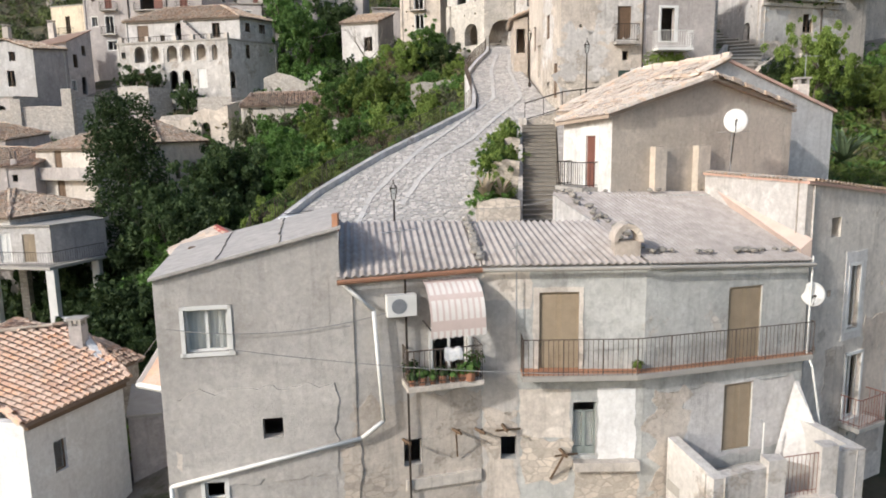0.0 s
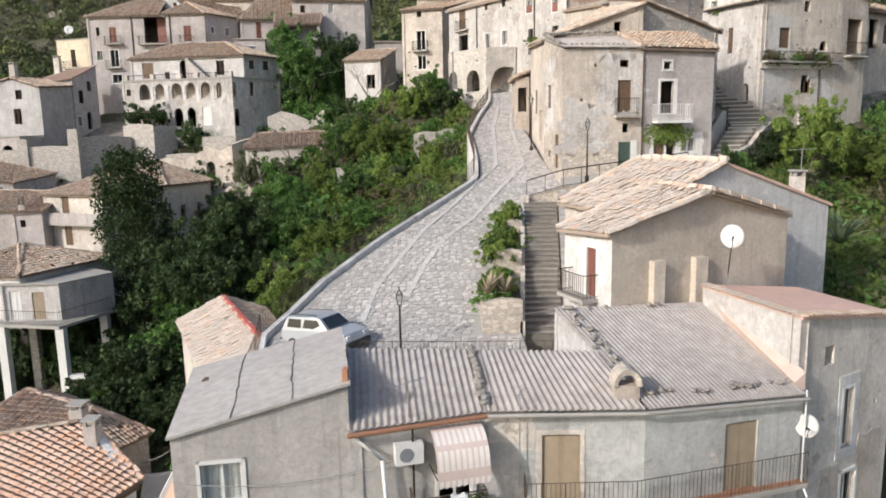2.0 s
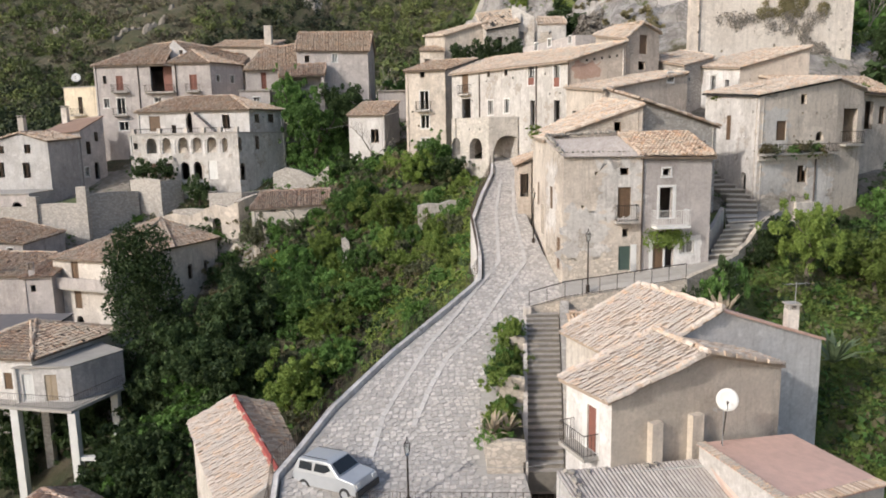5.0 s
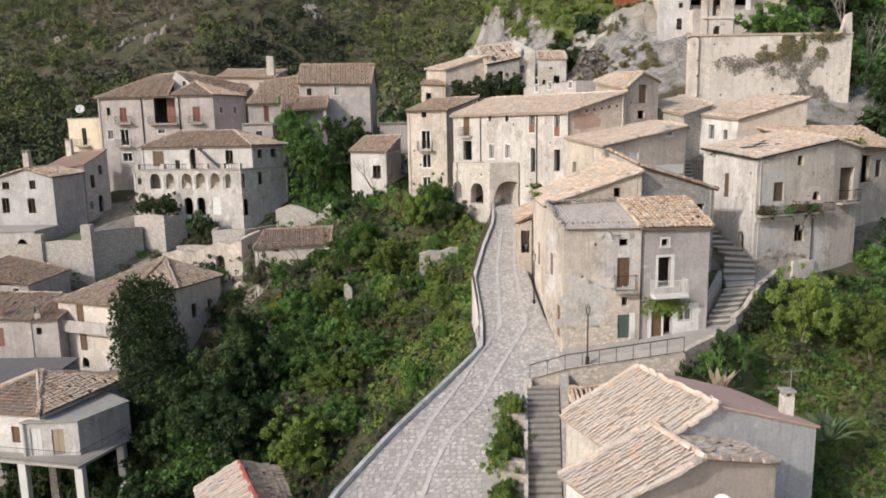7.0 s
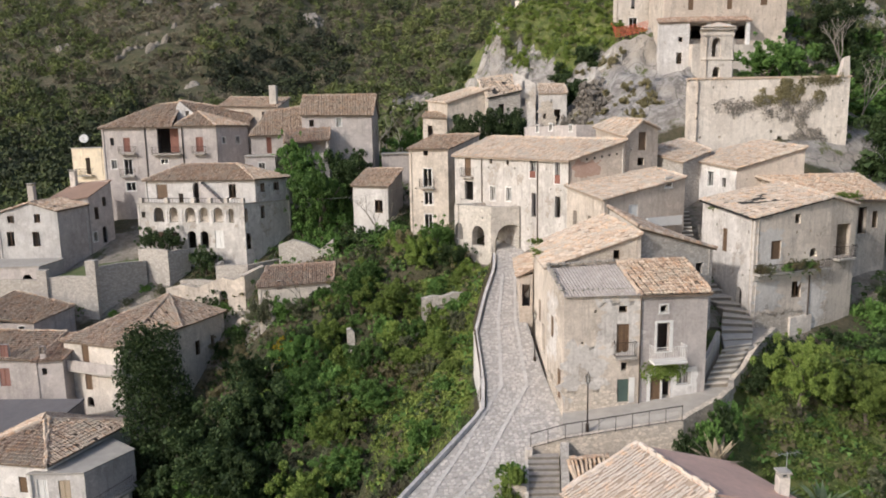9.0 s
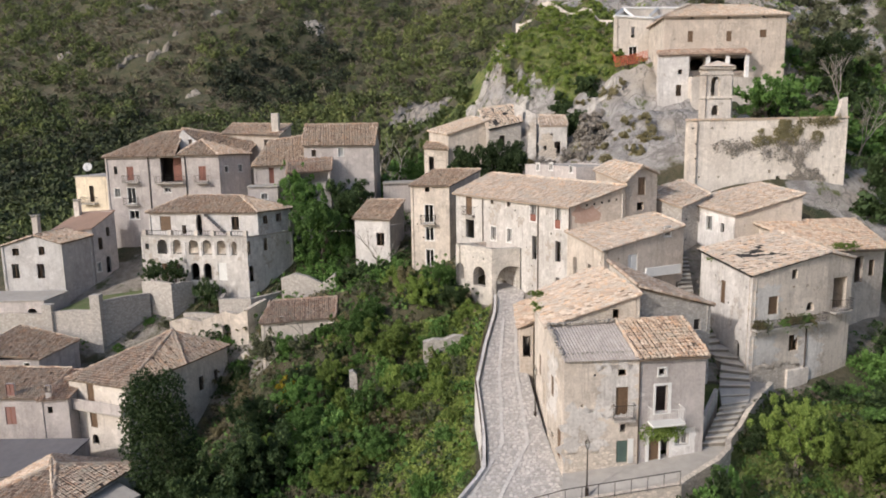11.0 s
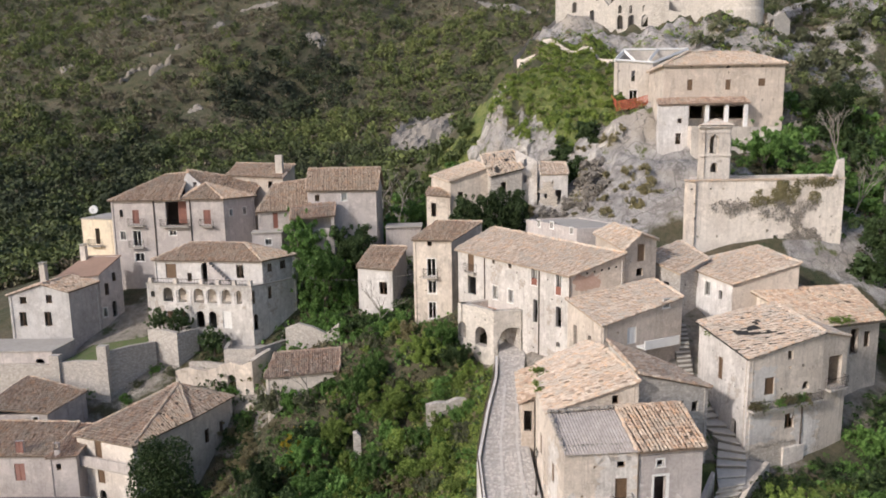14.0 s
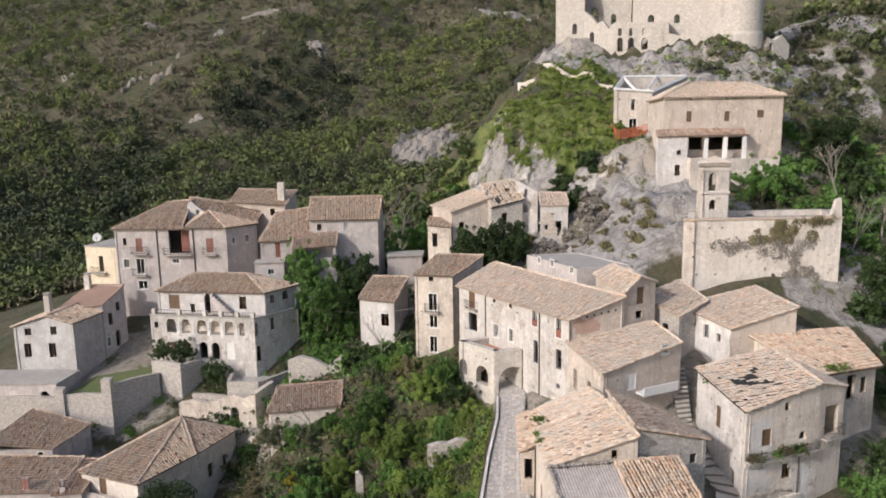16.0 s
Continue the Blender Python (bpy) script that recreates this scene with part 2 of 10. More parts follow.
L_BRIGHT = leaf_mat("fresh_leaf", (0.11, 0.168, 0.036), (0.177, 0.243, 0.055), (0.245, 0.31, 0.088))
L_DRY = leaf_mat("olive_dry_leaf", (0.13, 0.115, 0.065), (0.19, 0.17, 0.09), (0.27, 0.235, 0.145))
L_YELL = leaf_mat("yellow_blossom", (0.35, 0.26, 0.02), (0.5, 0.38, 0.03), (0.3, 0.28, 0.05))
L_OLIVE = leaf_mat("grey_olive_leaf", (0.09, 0.10, 0.055), (0.14, 0.15, 0.085), (0.19, 0.195, 0.12))
BARK = speckled("grey_bark", (0.16, 0.13, 0.10), (0.10, 0.085, 0.068), 6.0, 0.95, 0, 0.6)
TWIG = speckled("pale_twig", (0.30, 0.27, 0.235), (0.22, 0.20, 0.175), 5.0, 0.95)


RUSTY = speckled("rusty_iron", (0.13, 0.095, 0.075), (0.085, 0.07, 0.06), 6.0, 0.7, 0.3, 0.1)
# haze put into colour: paler leaves with tones closer together
L_FARD = leaf_mat("far_hazed_dark_leaf", (0.06, 0.085, 0.034), (0.098, 0.128, 0.05), (0.145, 0.175, 0.073))
L_FARG = leaf_mat("far_hazed_green_leaf", (0.11, 0.145, 0.045), (0.165, 0.205, 0.062), (0.22, 0.26, 0.09))
FOREST = crown_mat("far_forest_leaf", [(0.034, 0.042, 0.028), (0.066, 0.080, 0.040), (0.105, 0.130, 0.048), (0.150, 0.175, 0.060), (0.20, 0.215, 0.085)])
MAQUIS = crown_mat("far_maquis_leaf", [(0.062, 0.060, 0.042), (0.120, 0.103, 0.072), (0.175, 0.148, 0.108), (0.130, 0.135, 0.070), (0.24, 0.205, 0.155)])
ROCKY = plaster("limestone_face", (0.42, 0.395, 0.36), (0.27, 0.25, 0.225), None, 0.85, 0.6, (0.13, 0.125, 0.10))
L_MEADOW = leaf_mat("meadow_leaf", (0.15, 0.20, 0.045), (0.215, 0.275, 0.065), (0.29, 0.335, 0.10))
WASH = plaster("bright_whitewash", (0.80, 0.79, 0.775), (0.72, 0.705, 0.685), None, 0.18)
P_ROUGH = plaster("rough_tan_render", (0.56, 0.50, 0.435), (0.45, 0.395, 0.34), (0.50, 0.43, 0.36), 0.5, 0.52)
P_RUBBLE = plaster("open_rubble", (0.54, 0.475, 0.40), (0.45, 0.39, 0.33), (0.58, 0.51, 0.43), 0.3, 0.2)


def glass_mat():
    m, n, l, b = nodes_of("window_glass")
    b.inputs["Base Color"].default_value = (0.75, 0.8, 0.8, 1)
    b.inputs["Roughness"].default_value = 0.04
    b.inputs["Transmission Weight"].default_value = 1.0
    b.inputs["IOR"].default_value = 1.1
    return m


GLASS = glass_mat()


def ground_mat():
    """Scrub soil, bare limestone where the sheet's "bare" value is high, trodden earth where "earth" is."""
    m, n, l, b = nodes_of("hillside_ground")

    def att(nm):
        a = n.new("ShaderNodeAttribute")
        a.attribute_name = nm
        return a.outputs["Fac"]

    def plus(a, sock, k):
        s = n.new("ShaderNodeMath")
        s.operation = "MULTIPLY_ADD"
        s.inputs[1].default_value = k
        l.new(sock, s.inputs[0])
        l.new(a, s.inputs[2])
        return s.outputs[0]

    c = mix(n, l, ramp(n, l, tex_noise(n, l, 0.35, 7, 0.65), 0.36, 0.66), (0.045, 0.058, 0.022), (0.125, 0.10, 0.06))
    c = mix(n, l, ramp(n, l, tex_noise(n, l, 0.05, 6), 0.52, 0.68), c, (0.155, 0.125, 0.09))
    c = mix(n, l, ramp(n, l, tex_noise(n, l, 2.5, 5, 0.7), 0.5, 0.75), c, (0.03, 0.042, 0.018))
    e = mix(n, l, ramp(n, l, tex_noise(n, l, 1.2, 8, 0.7), 0.4, 0.62), (0.24, 0.21, 0.175), (0.36, 0.33, 0.285))
    e = mix(n, l, ramp(n, l, tex_noise(n, l, 0.5, 6), 0.55, 0.65), e, (0.10, 0.115, 0.05))
    c = mix(n, l, ramp(n, l, plus(att("earth"), tex_noise(n, l, 0.6, 6), 0.6), 0.7, 0.85), c, e)
    gs = mix(n, l, ramp(n, l, tex_noise(n, l, 0.7, 8, 0.75), 0.38, 0.62), (0.085, 0.125, 0.03), (0.20, 0.215, 0.065))
    gs = mix(n, l, ramp(n, l, tex_noise(n, l, 3.0, 6, 0.75), 0.55, 0.75), gs, (0.05, 0.07, 0.02))
    c = mix(n, l, ramp(n, l, plus(att("grass"), tex_noise(n, l, 0.4, 6), 0.6), 0.85, 1.0), c, gs)
    r = mix(n, l, ramp(n, l, tex_noise(n, l, 0.55, 9, 0.74, (1, 1, 0.5)), 0.36, 0.6), (0.22, 0.205, 0.195), (0.47, 0.445, 0.42))
    r = mix(n, l, ramp(n, l, tex_noise(n, l, 0.1, 6), 0.5, 0.64), r, (0.43, 0.385, 0.33))
    r = mix(n, l, ramp(n, l, tex_noise(n, l, 1.6, 8, 0.75, (2.2, 2.2, 0.35)), 0.55, 0.68), r, (0.17, 0.155, 0.145))
    crack = n.new("ShaderNodeTexVoronoi")
    crack.feature = "DISTANCE_TO_EDGE"
    crack.inputs["Scale"].default_value = 0.32
    wp = n.new("ShaderNodeVectorMath")
    wp.operation = "MULTIPLY_ADD"
    nz = n.new("ShaderNodeTexNoise")
    nz.inputs["Scale"].default_value, nz.inputs["Detail"].default_value = 0.5, 6.0
    pos = n.new("ShaderNodeNewGeometry")
    mpv = n.new("ShaderNodeMapping")
    mpv.inputs["Scale"].default_value = (1.0, 1.0, 0.4)
    l.new(pos.outputs["Position"], nz.inputs["Vector"])
    l.new(pos.outputs["Position"], mpv.inputs["Vector"])
    l.new(nz.outputs["Color"], wp.inputs[0])
    wp.inputs[1].default_value = (4.0, 4.0, 3.0)
    l.new(mpv.outputs["Vector"], wp.inputs[2])
    l.new(wp.outputs["Vector"], crack.inputs["Vector"])
    r = mix(n, l, ramp(n, l, crack.outputs["Distance"], 0.0, 0.05), (0.20, 0.185, 0.17), r)
    r = mix(n, l, ramp(n, l, tex_noise(n, l, 0.28, 8, 0.7), 0.58, 0.64), r, (0.12, 0.135, 0.05))
    bare = ramp(n, l, plus(att("bare"), tex_noise(n, l, 0.25, 8, 0.7), 0.9), 0.78, 0.9)
    c = mix(n, l, bare, c, r)
    l.new(c, b.inputs["Base Color"])
    b.inputs["Roughness"].default_value = 0.95
    bump(n, l, b, tex_noise(n, l, 0.9, 9, 0.75), 1.0, 0.7)
    return m


GROUND = ground_mat()


# ---- builders ----
def base(name, x, y, z, label, category, group="", kind=""):
    ob = new(name)
    ob.location = (x, y, z)
    return tagged(ob, label, category, group, kind)


def put(name, V, F, mat, parent=None, label="", smooth=False, mats=None, mi=None):
    """One mesh object in world coordinates, under a thing or a part."""
    me = bpy.data.meshes.new(name)
    me.from_pydata([tuple(v) for v in V], [], F)
    for k in (mats or [mat]):
        me.materials.append(k)
    if mi is not None:
        me.polygons.foreach_set("material_index", mi)
    if smooth:
        me.polygons.foreach_set("use_smooth", [True] * len(me.polygons))
    ob = new(name, me)
    if parent is not None:
        ob.parent = parent
        if parent.parent is None and parent.type == "EMPTY":
            ob.matrix_parent_inverse = Matrix.Translation(-parent.location)
    if label:
        tagged(ob, label)
    return ob


class Geo:
    """Vertices and faces gathered from boxes, bars and quads."""

    def __init__(self):
        self.V, self.F = [], []

    def quad(self, *pts):
        i = len(self.V)
        self.V += [tuple(p) for p in pts]
        self.F.append(tuple(range(i, i + len(pts))))

    def hexa(self, b4, t4):
        i = len(self.V)
        self.V += [tuple(p) for p in b4] + [tuple(p) for p in t4]
        for f in ((3, 2, 1, 0), (4, 5, 6, 7), (0, 1, 5, 4), (1, 2, 6, 5), (2, 3, 7, 6), (3, 0, 4, 7)):
            self.F.append(tuple(i + k for k in f))

    def box(self, x0, y0, z0, x1, y1, z1):
        self.hexa(((x0, y0, z0), (x1, y0, z0), (x1, y1, z0), (x0, y1, z0)), ((x0, y0, z1), (x1, y0, z1), (x1, y1, z1), (x0, y1, z1)))

    def bar(self, a, b, r, k=4, r2=None):
        """A bar from a to b with k sides."""
        a, b = Vector(a), Vector(b)
        d = (b - a)
        if d.length < 1e-6:
            return
        d.normalize()
        u = d.orthogonal().normalized()
        w = d.cross(u)
        i = len(self.V)
        for p, rr in ((a, r), (b, r if r2 is None else r2)):
            for j in range(k):
                ang = 2 * math.pi * (j + 0.5) / k
                self.V.append(tuple(p + (u * math.cos(ang) + w * math.sin(ang)) * rr))
        for j in range(k):
            q = (j + 1) % k
            self.F.append((i + j, i + q, i + k + q, i + k + j))
        self.F.append(tuple(i + k - 1 - j for j in range(k)))
        self.F.append(tuple(i + k + j for j in range(k)))

    def path(self, pts, r, k=5, r2=None):
        n = len(pts) - 1
        for j in range(n):
            ra = r if r2 is None else r + (r2 - r) * j / n
            rb = r if r2 is None else r + (r2 - r) * (j + 1) / n
            self.bar(pts[j], pts[j + 1], ra, k, rb)

    def put(self, name, mat, parent=None, label="", smooth=False):
        return put(name, self.V, self.F, mat, parent, label, smooth)


class Side:
    """The outer face of a wall that runs from p to q, left to right as seen from outside."""

    def __init__(self, p, q):
        self.p, self.q = Vector((p[0], p[1], 0)), Vector((q[0], q[1], 0))
        self.L = (self.q - self.p).length
        self.d = (self.q - self.p) / self.L
        self.n = Vector((self.d.y, -self.d.x, 0))

    def at(self, u, z, out=0.0):
        v = self.p + self.d * u + self.n * out
        return (v.x, v.y, z)

    def box(self, g, u0, z0, o0, u1, z1, o1):
        g.hexa((self.at(u0, z0, o1), self.at(u1, z0, o1), self.at(u1, z0, o0), self.at(u0, z0, o0)),
               (self.at(u0, z1, o1), self.at(u1, z1, o1), self.at(u1, z1, o0), self.at(u0, z1, o0)))


def wall(parent, s, zb, tops, mat, holes=(), thick=0.3, name="wall", label=""):
    """A wall with openings right through it. tops: (u, z) along the top. holes: u0, z0, u1, z1, arch."""
    g = Geo()

    def top(u):
        for (a, za), (b, zb2) in zip(tops, tops[1:]):
            if u <= b + 1e-6:
                return za + (zb2 - za) * (u - a) / max(b - a, 1e-6)
        return tops[-1][1]

    us = {0.0, s.L}
    us.update(a for a, _ in tops)
    for h in holes:
        n = 8 if len(h) > 4 and h[4] else 1
        us.update(h[0] + (h[2] - h[0]) * k / n for k in range(n + 1))
    us = sorted(u for u in us if -1e-6 <= u <= s.L + 1e-6)
    us = [u for k, u in enumerate(us) if k == 0 or u - us[k - 1] > 1e-4]

    def crown(h, u):
        if len(h) > 4 and h[4]:
            c, r = (h[0] + h[2]) / 2, (h[2] - h[0]) / 2
            return h[3] - r + math.sqrt(max(0, r * r - (u - c) ** 2))
        return h[3]

    for a, b in zip(us, us[1:]):
        mid = (a + b) / 2
        here = sorted((h for h in holes if h[0] - 1e-5 <= a and b <= h[2] + 1e-5), key=lambda h: h[1])
        lo = (zb, zb)
        for h in here + [None]:
            hi = (h[1], h[1]) if h else (top(a), top(b))
            if hi[0] > lo[0] + 1e-4 or hi[1] > lo[1] + 1e-4:
                g.quad(s.at(a, lo[0]), s.at(b, lo[1]), s.at(b, hi[1]), s.at(a, hi[0]))
                g.quad(s.at(b, lo[1], -thick), s.at(a, lo[0], -thick), s.at(a, hi[0], -thick), s.at(b, hi[1], -thick))
            if h:
                ca, cb = crown(h, a), crown(h, b)
                g.quad(s.at(a, h[1]), s.at(a, h[1], -thick), s.at(b, h[1], -thick), s.at(b, h[1]))
                g.quad(s.at(b, cb), s.at(b, cb, -thick), s.at(a, ca, -thick), s.at(a, ca))
                if abs(a - h[0]) < 1e-4:
                    g.quad(s.at(a, h[1]), s.at(a, ca), s.at(a, ca, -thick), s.at(a, h[1], -thick))
                if abs(b - h[2]) < 1e-4:
                    g.quad(s.at(b, h[1], -thick), s.at(b, cb, -thick), s.at(b, cb), s.at(b, h[1]))
                lo = (ca, cb)
        g.quad(s.at(a, top(a)), s.at(b, top(b)), s.at(b, top(b), -thick), s.at(a, top(a), -thick))
    return g.put(name, mat, parent, label)


def railing(parent, pts, h, mat=None, gap=0.14, r=0.011, name="railing", label="", posts=0):
    g = Geo()
    for a, b in zip(pts, pts[1:]):
        a, b = Vector(a), Vector(b)
        up = Vector((0, 0, h))
        g.bar(a + up, b + up, r * 1.7)
        g.bar(a + up * 0.1, b + up * 0.1, r * 1.2)
        n = max(1, int((b - a).length / gap))
        for k in range(n + 1):
            p = a.lerp(b, k / n)
            g.bar(p, p + up, r * (2.2 if posts and k % posts == 0 else 1.0))
    return g.put(name, mat or IRON, parent, label)


def balcony(parent, s, u0, u1, z, depth=0.9, h=1.0, slab=CONC, rail=None, floor=None, thick=0.14):
    g = Geo()
    s.box(g, u0, z - thick, 0.0, u1, z, depth)
    b = g.put("balcony", slab, parent)
    if floor:
        g = Geo()
        s.box(g, u0 + 0.04, z, 0.0, u1 - 0.04, z + 0.02, depth - 0.04)
        g.put("balcony_floor", floor, b)
    railing(b, [s.at(u0 + 0.04, z, 0.0), s.at(u0 + 0.04, z, depth - 0.04), s.at(u1 - 0.04, z, depth - 0.04), s.at(u1 - 0.04, z, 0.0)], h, rail)
    return b


FINE = [False]


def fill(parent, s, hole, kind):
    """What stands in an opening: a sash window, shutters, a door, or nothing."""
    u0, z0, u1, z1 = hole[:4]
    w, h = u1 - u0, z1 - z0
    if kind in ("void", "arch"):
        return
    o = -0.12
    g = Geo()
    t = 0.06 if w > 0.7 else 0.045
    if kind in ("glass", "white", "sill"):
        for a in ((u0, z0, u0 + t, z1), (u1 - t, z0, u1, z1), (u0, z1 - t, u1, z1), (u0, z0, u1, z0 + t)):
            s.box(g, a[0], a[1], o - 0.05, a[2], a[3], o)
        if w > 0.55:
            s.box(g, (u0 + u1) / 2 - t * 0.6, z0, o - 0.05, (u0 + u1) / 2 + t * 0.6, z1, o + 0.004)
        f = g.put("window", WHITEP if kind != "glass" else WOOD, parent)
        p = Geo()
        p.quad(s.at(u0, z0, o - 0.02), s.at(u1, z0, o - 0.02), s.at(u1, z1, o - 0.02), s.at(u0, z1, o - 0.02))
        p.put("pane", GLASS, f)
        if kind == "sill" or kind == "white":
            q = Geo()
            e = 0.1
            for a in ((u0 - e, z0 - e, u0, z1 + e), (u1, z0 - e, u1 + e, z1 + e), (u0 - e, z1, u1 + e, z1 + e), (u0 - e * 1.4, z0 - e, u1 + e * 1.4, z0)):
                s.box(q, a[0], a[1], 0.0, a[2], a[3], 0.035)
            q.put("surround", WHITEP, f)
        if kind == "white":
            c = Geo()
            for k in range(12):
                a, b2 = u0 + w * k / 12, u0 + w * (k + 1) / 12
                c.quad(s.at(a, z0, o - 0.10 - 0.03 * (k % 2)), s.at(b2, z0, o - 0.10 - 0.03 * ((k + 1) % 2)), s.at(b2, z1, o - 0.10 - 0.03 * ((k + 1) % 2)), s.at(a, z1, o - 0.10 - 0.03 * (k % 2)))
            c.put("curtain", WHITEP, f)
        return f
    if kind == "gdoor":
        grey = speckled("grey_green_frame", (0.27, 0.30, 0.28), (0.21, 0.235, 0.22), 4.0, 0.6)
        zt = z1 - 0.28
        for a in ((u0, z0, u0 + t, z1), (u1 - t, z0, u1, z1), (u0, z1 - t, u1, z1), (u0, z0, u1, z0 + 0.22), (u0, zt - t, u1, zt), ((u0 + u1) / 2 - t, z0, (u0 + u1) / 2 + t, zt)):
            s.box(g, a[0], a[1], o - 0.05, a[2], a[3], o)
        f = g.put("glazed_door", grey, parent, "grey-green two-leaf glazed door")
        p = Geo()
        p.quad(s.at(u0, z0, o - 0.02), s.at(u1, z0, o - 0.02), s.at(u1, z1, o - 0.02), s.at(u0, z1, o - 0.02))
        p.put("pane", GLASS, f)
        for a, b2 in ((u0 + t, (u0 + u1) / 2 - t), ((u0 + u1) / 2 + t, u1 - t)):
            c = Geo()
            for k in range(8):
                ua, ub = a + (b2 - a) * k / 8, a + (b2 - a) * (k + 1) / 8
                c.quad(s.at(ua, z0, o - 0.07 - 0.02 * (k % 2)), s.at(ub, z0, o - 0.07 - 0.02 * ((k + 1) % 2)), s.at(ub, zt - t, o - 0.07 - 0.02 * ((k + 1) % 2)), s.at(ua, zt - t, o - 0.07 - 0.02 * (k % 2)))
            c.put("curtain", WHITEP, f)
        return f
    mat = {"tan": TANW, "red": REDW, "green": GREENW, "wood": WOOD, "door": WOOD, "wdoor": WHITEP}[kind]
    leaves = 2 if w > 0.75 else 1
    frame_ob = None
    for k in range(leaves):
        a, b2 = u0 + w * k / leaves, u0 + w * (k + 1) / leaves
        g = Geo()
        e = 0.07
        oo = -0.06
        for r in ((a, z0, a + e, z1), (b2 - e, z0, b2, z1), (a, z0, b2, z0 + e), (a, z1 - e, b2, z1)):
            s.box(g, r[0], r[1], oo - 0.04, r[2], r[3], oo)
        if kind in ("tan", "red", "green") and h > 0.5:
            n = max(4, int(h / 0.085))
            slats = []
            for j in range(n):
                za = z0 + e + (h - 2 * e) * j / n
                zc = z0 + e + (h - 2 * e) * (j + 1) / n
                q = Geo() if FINE[0] else g
                q.hexa((s.at(a + e, za, oo + 0.02), s.at(b2 - e, za, oo + 0.02), s.at(b2 - e, za, oo + 0.006), s.at(a + e, za, oo + 0.006)),
                       (s.at(a + e, zc, oo - 0.036), s.at(b2 - e, zc, oo - 0.036), s.at(b2 - e, zc, oo - 0.05), s.at(a + e, zc, oo - 0.05)))
                if FINE[0]:
                    slats.append(q)
        else:
            n = max(2, int((b2 - a) / 0.14))
            edge = []
            for j in range(n):
                ua, ub = a + (b2 - a) * j / n, a + (b2 - a) * (j + 1) / n
                edge += [(ua, oo - 0.035), (ua + 0.006, oo - 0.02), (ub - 0.006, oo - 0.02)]
            edge.append((b2, oo - 0.035))
            i = len(g.V)
            for ua, o2 in edge:
                g.V += [s.at(ua, z0, o2), s.at(ua, z1, o2)]
            for j in range(len(edge) - 1):
                g.F.append((i + 2 * j, i + 2 * j + 2, i + 2 * j + 3, i + 2 * j + 1))
        frame_ob = g.put("shutter" if kind in ("tan", "red", "green") else "door", mat, parent)
        if FINE[0] and kind in ("tan", "red", "green") and h > 0.5:
            for q in slats:
                q.put("slat", mat, frame_ob)
    return frame_ob


def skin(parent, s, rect, mat, holes=(), out=0.012, seed=1, jag=0.1, name="plaster_coat", label=""):
    """A coat of plaster a finger thick on a wall, with a ragged upper edge and the wall's openings left free."""
    u0, z0, u1, z1 = rect
    jag = min(jag, (u1 - u0) * 0.2, (z1 - z0) * 0.2)

    def edge(v, k):
        return jag * 1.6 * noise.fractal(Vector((v * 2.3, seed * 3.7, k * 5.1)), 0.8, 2.0, 4)

    zs = sorted({z0, z1, *[z0 + (z1 - z0) * k / max(2, int((z1 - z0) / 0.12)) for k in range(max(2, int((z1 - z0) / 0.12)))], *[h[k] for h in holes for k in (1, 3) if z0 < h[k] < z1]})
    g = Geo()
    for a, b in zip(zs, zs[1:]):
        cuts = sorted([h for h in holes if h[1] <= a + 1e-5 and h[3] >= b - 1e-5 and h[2] > u0 and h[0] < u1])
        la, lb, ra, rb = u0 + edge(a, 1), u0 + edge(b, 1), u1 + edge(a, 2), u1 + edge(b, 2)
        for h in cuts + [None]:
            ea, eb = (h[0], h[0]) if h else (ra, rb)
            if ea > la and eb > lb:
                n = max(1, int((ea - la) / 0.12)) if b == zs[-1] or a == zs[0] else 1
                for k in range(n):
                    p0, p1 = la + (ea - la) * k / n, la + (ea - la) * (k + 1) / n
                    q0, q1 = lb + (eb - lb) * k / n, lb + (eb - lb) * (k + 1) / n
                    ja, jb = (edge(p0, 3), edge(p1, 3)) if a == zs[0] else (0, 0)
                    ta, tb = (edge(q0, 4), edge(q1, 4)) if b == zs[-1] else (0, 0)
                    g.hexa((s.at(p0, a + ja, out), s.at(p1, a + jb, out), s.at(p1, a + jb, -0.004), s.at(p0, a + ja, -0.004)), (s.at(q0, b + ta, out), s.at(q1, b + tb, out), s.at(q1, b + tb, -0.004), s.at(q0, b + ta, -0.004)))
            if h:
                la = lb = h[2]
    seen, idx, V = {}, [], []
    for v in g.V:
        key = tuple(round(c, 4) for c in v)
        if key not in seen:
            seen[key] = len(V)
            V.append(v)
        idx.append(seen[key])
    F = [f for f in (tuple(idx[i] for i in f) for f in g.F) if len(set(f)) == len(f)]
    keys = [frozenset(f) for f in F]
    count = collections.Counter(keys)
    F = [f for f, k in zip(F, keys) if count[k] == 1]
    return put(name, V, F, mat, parent, label)


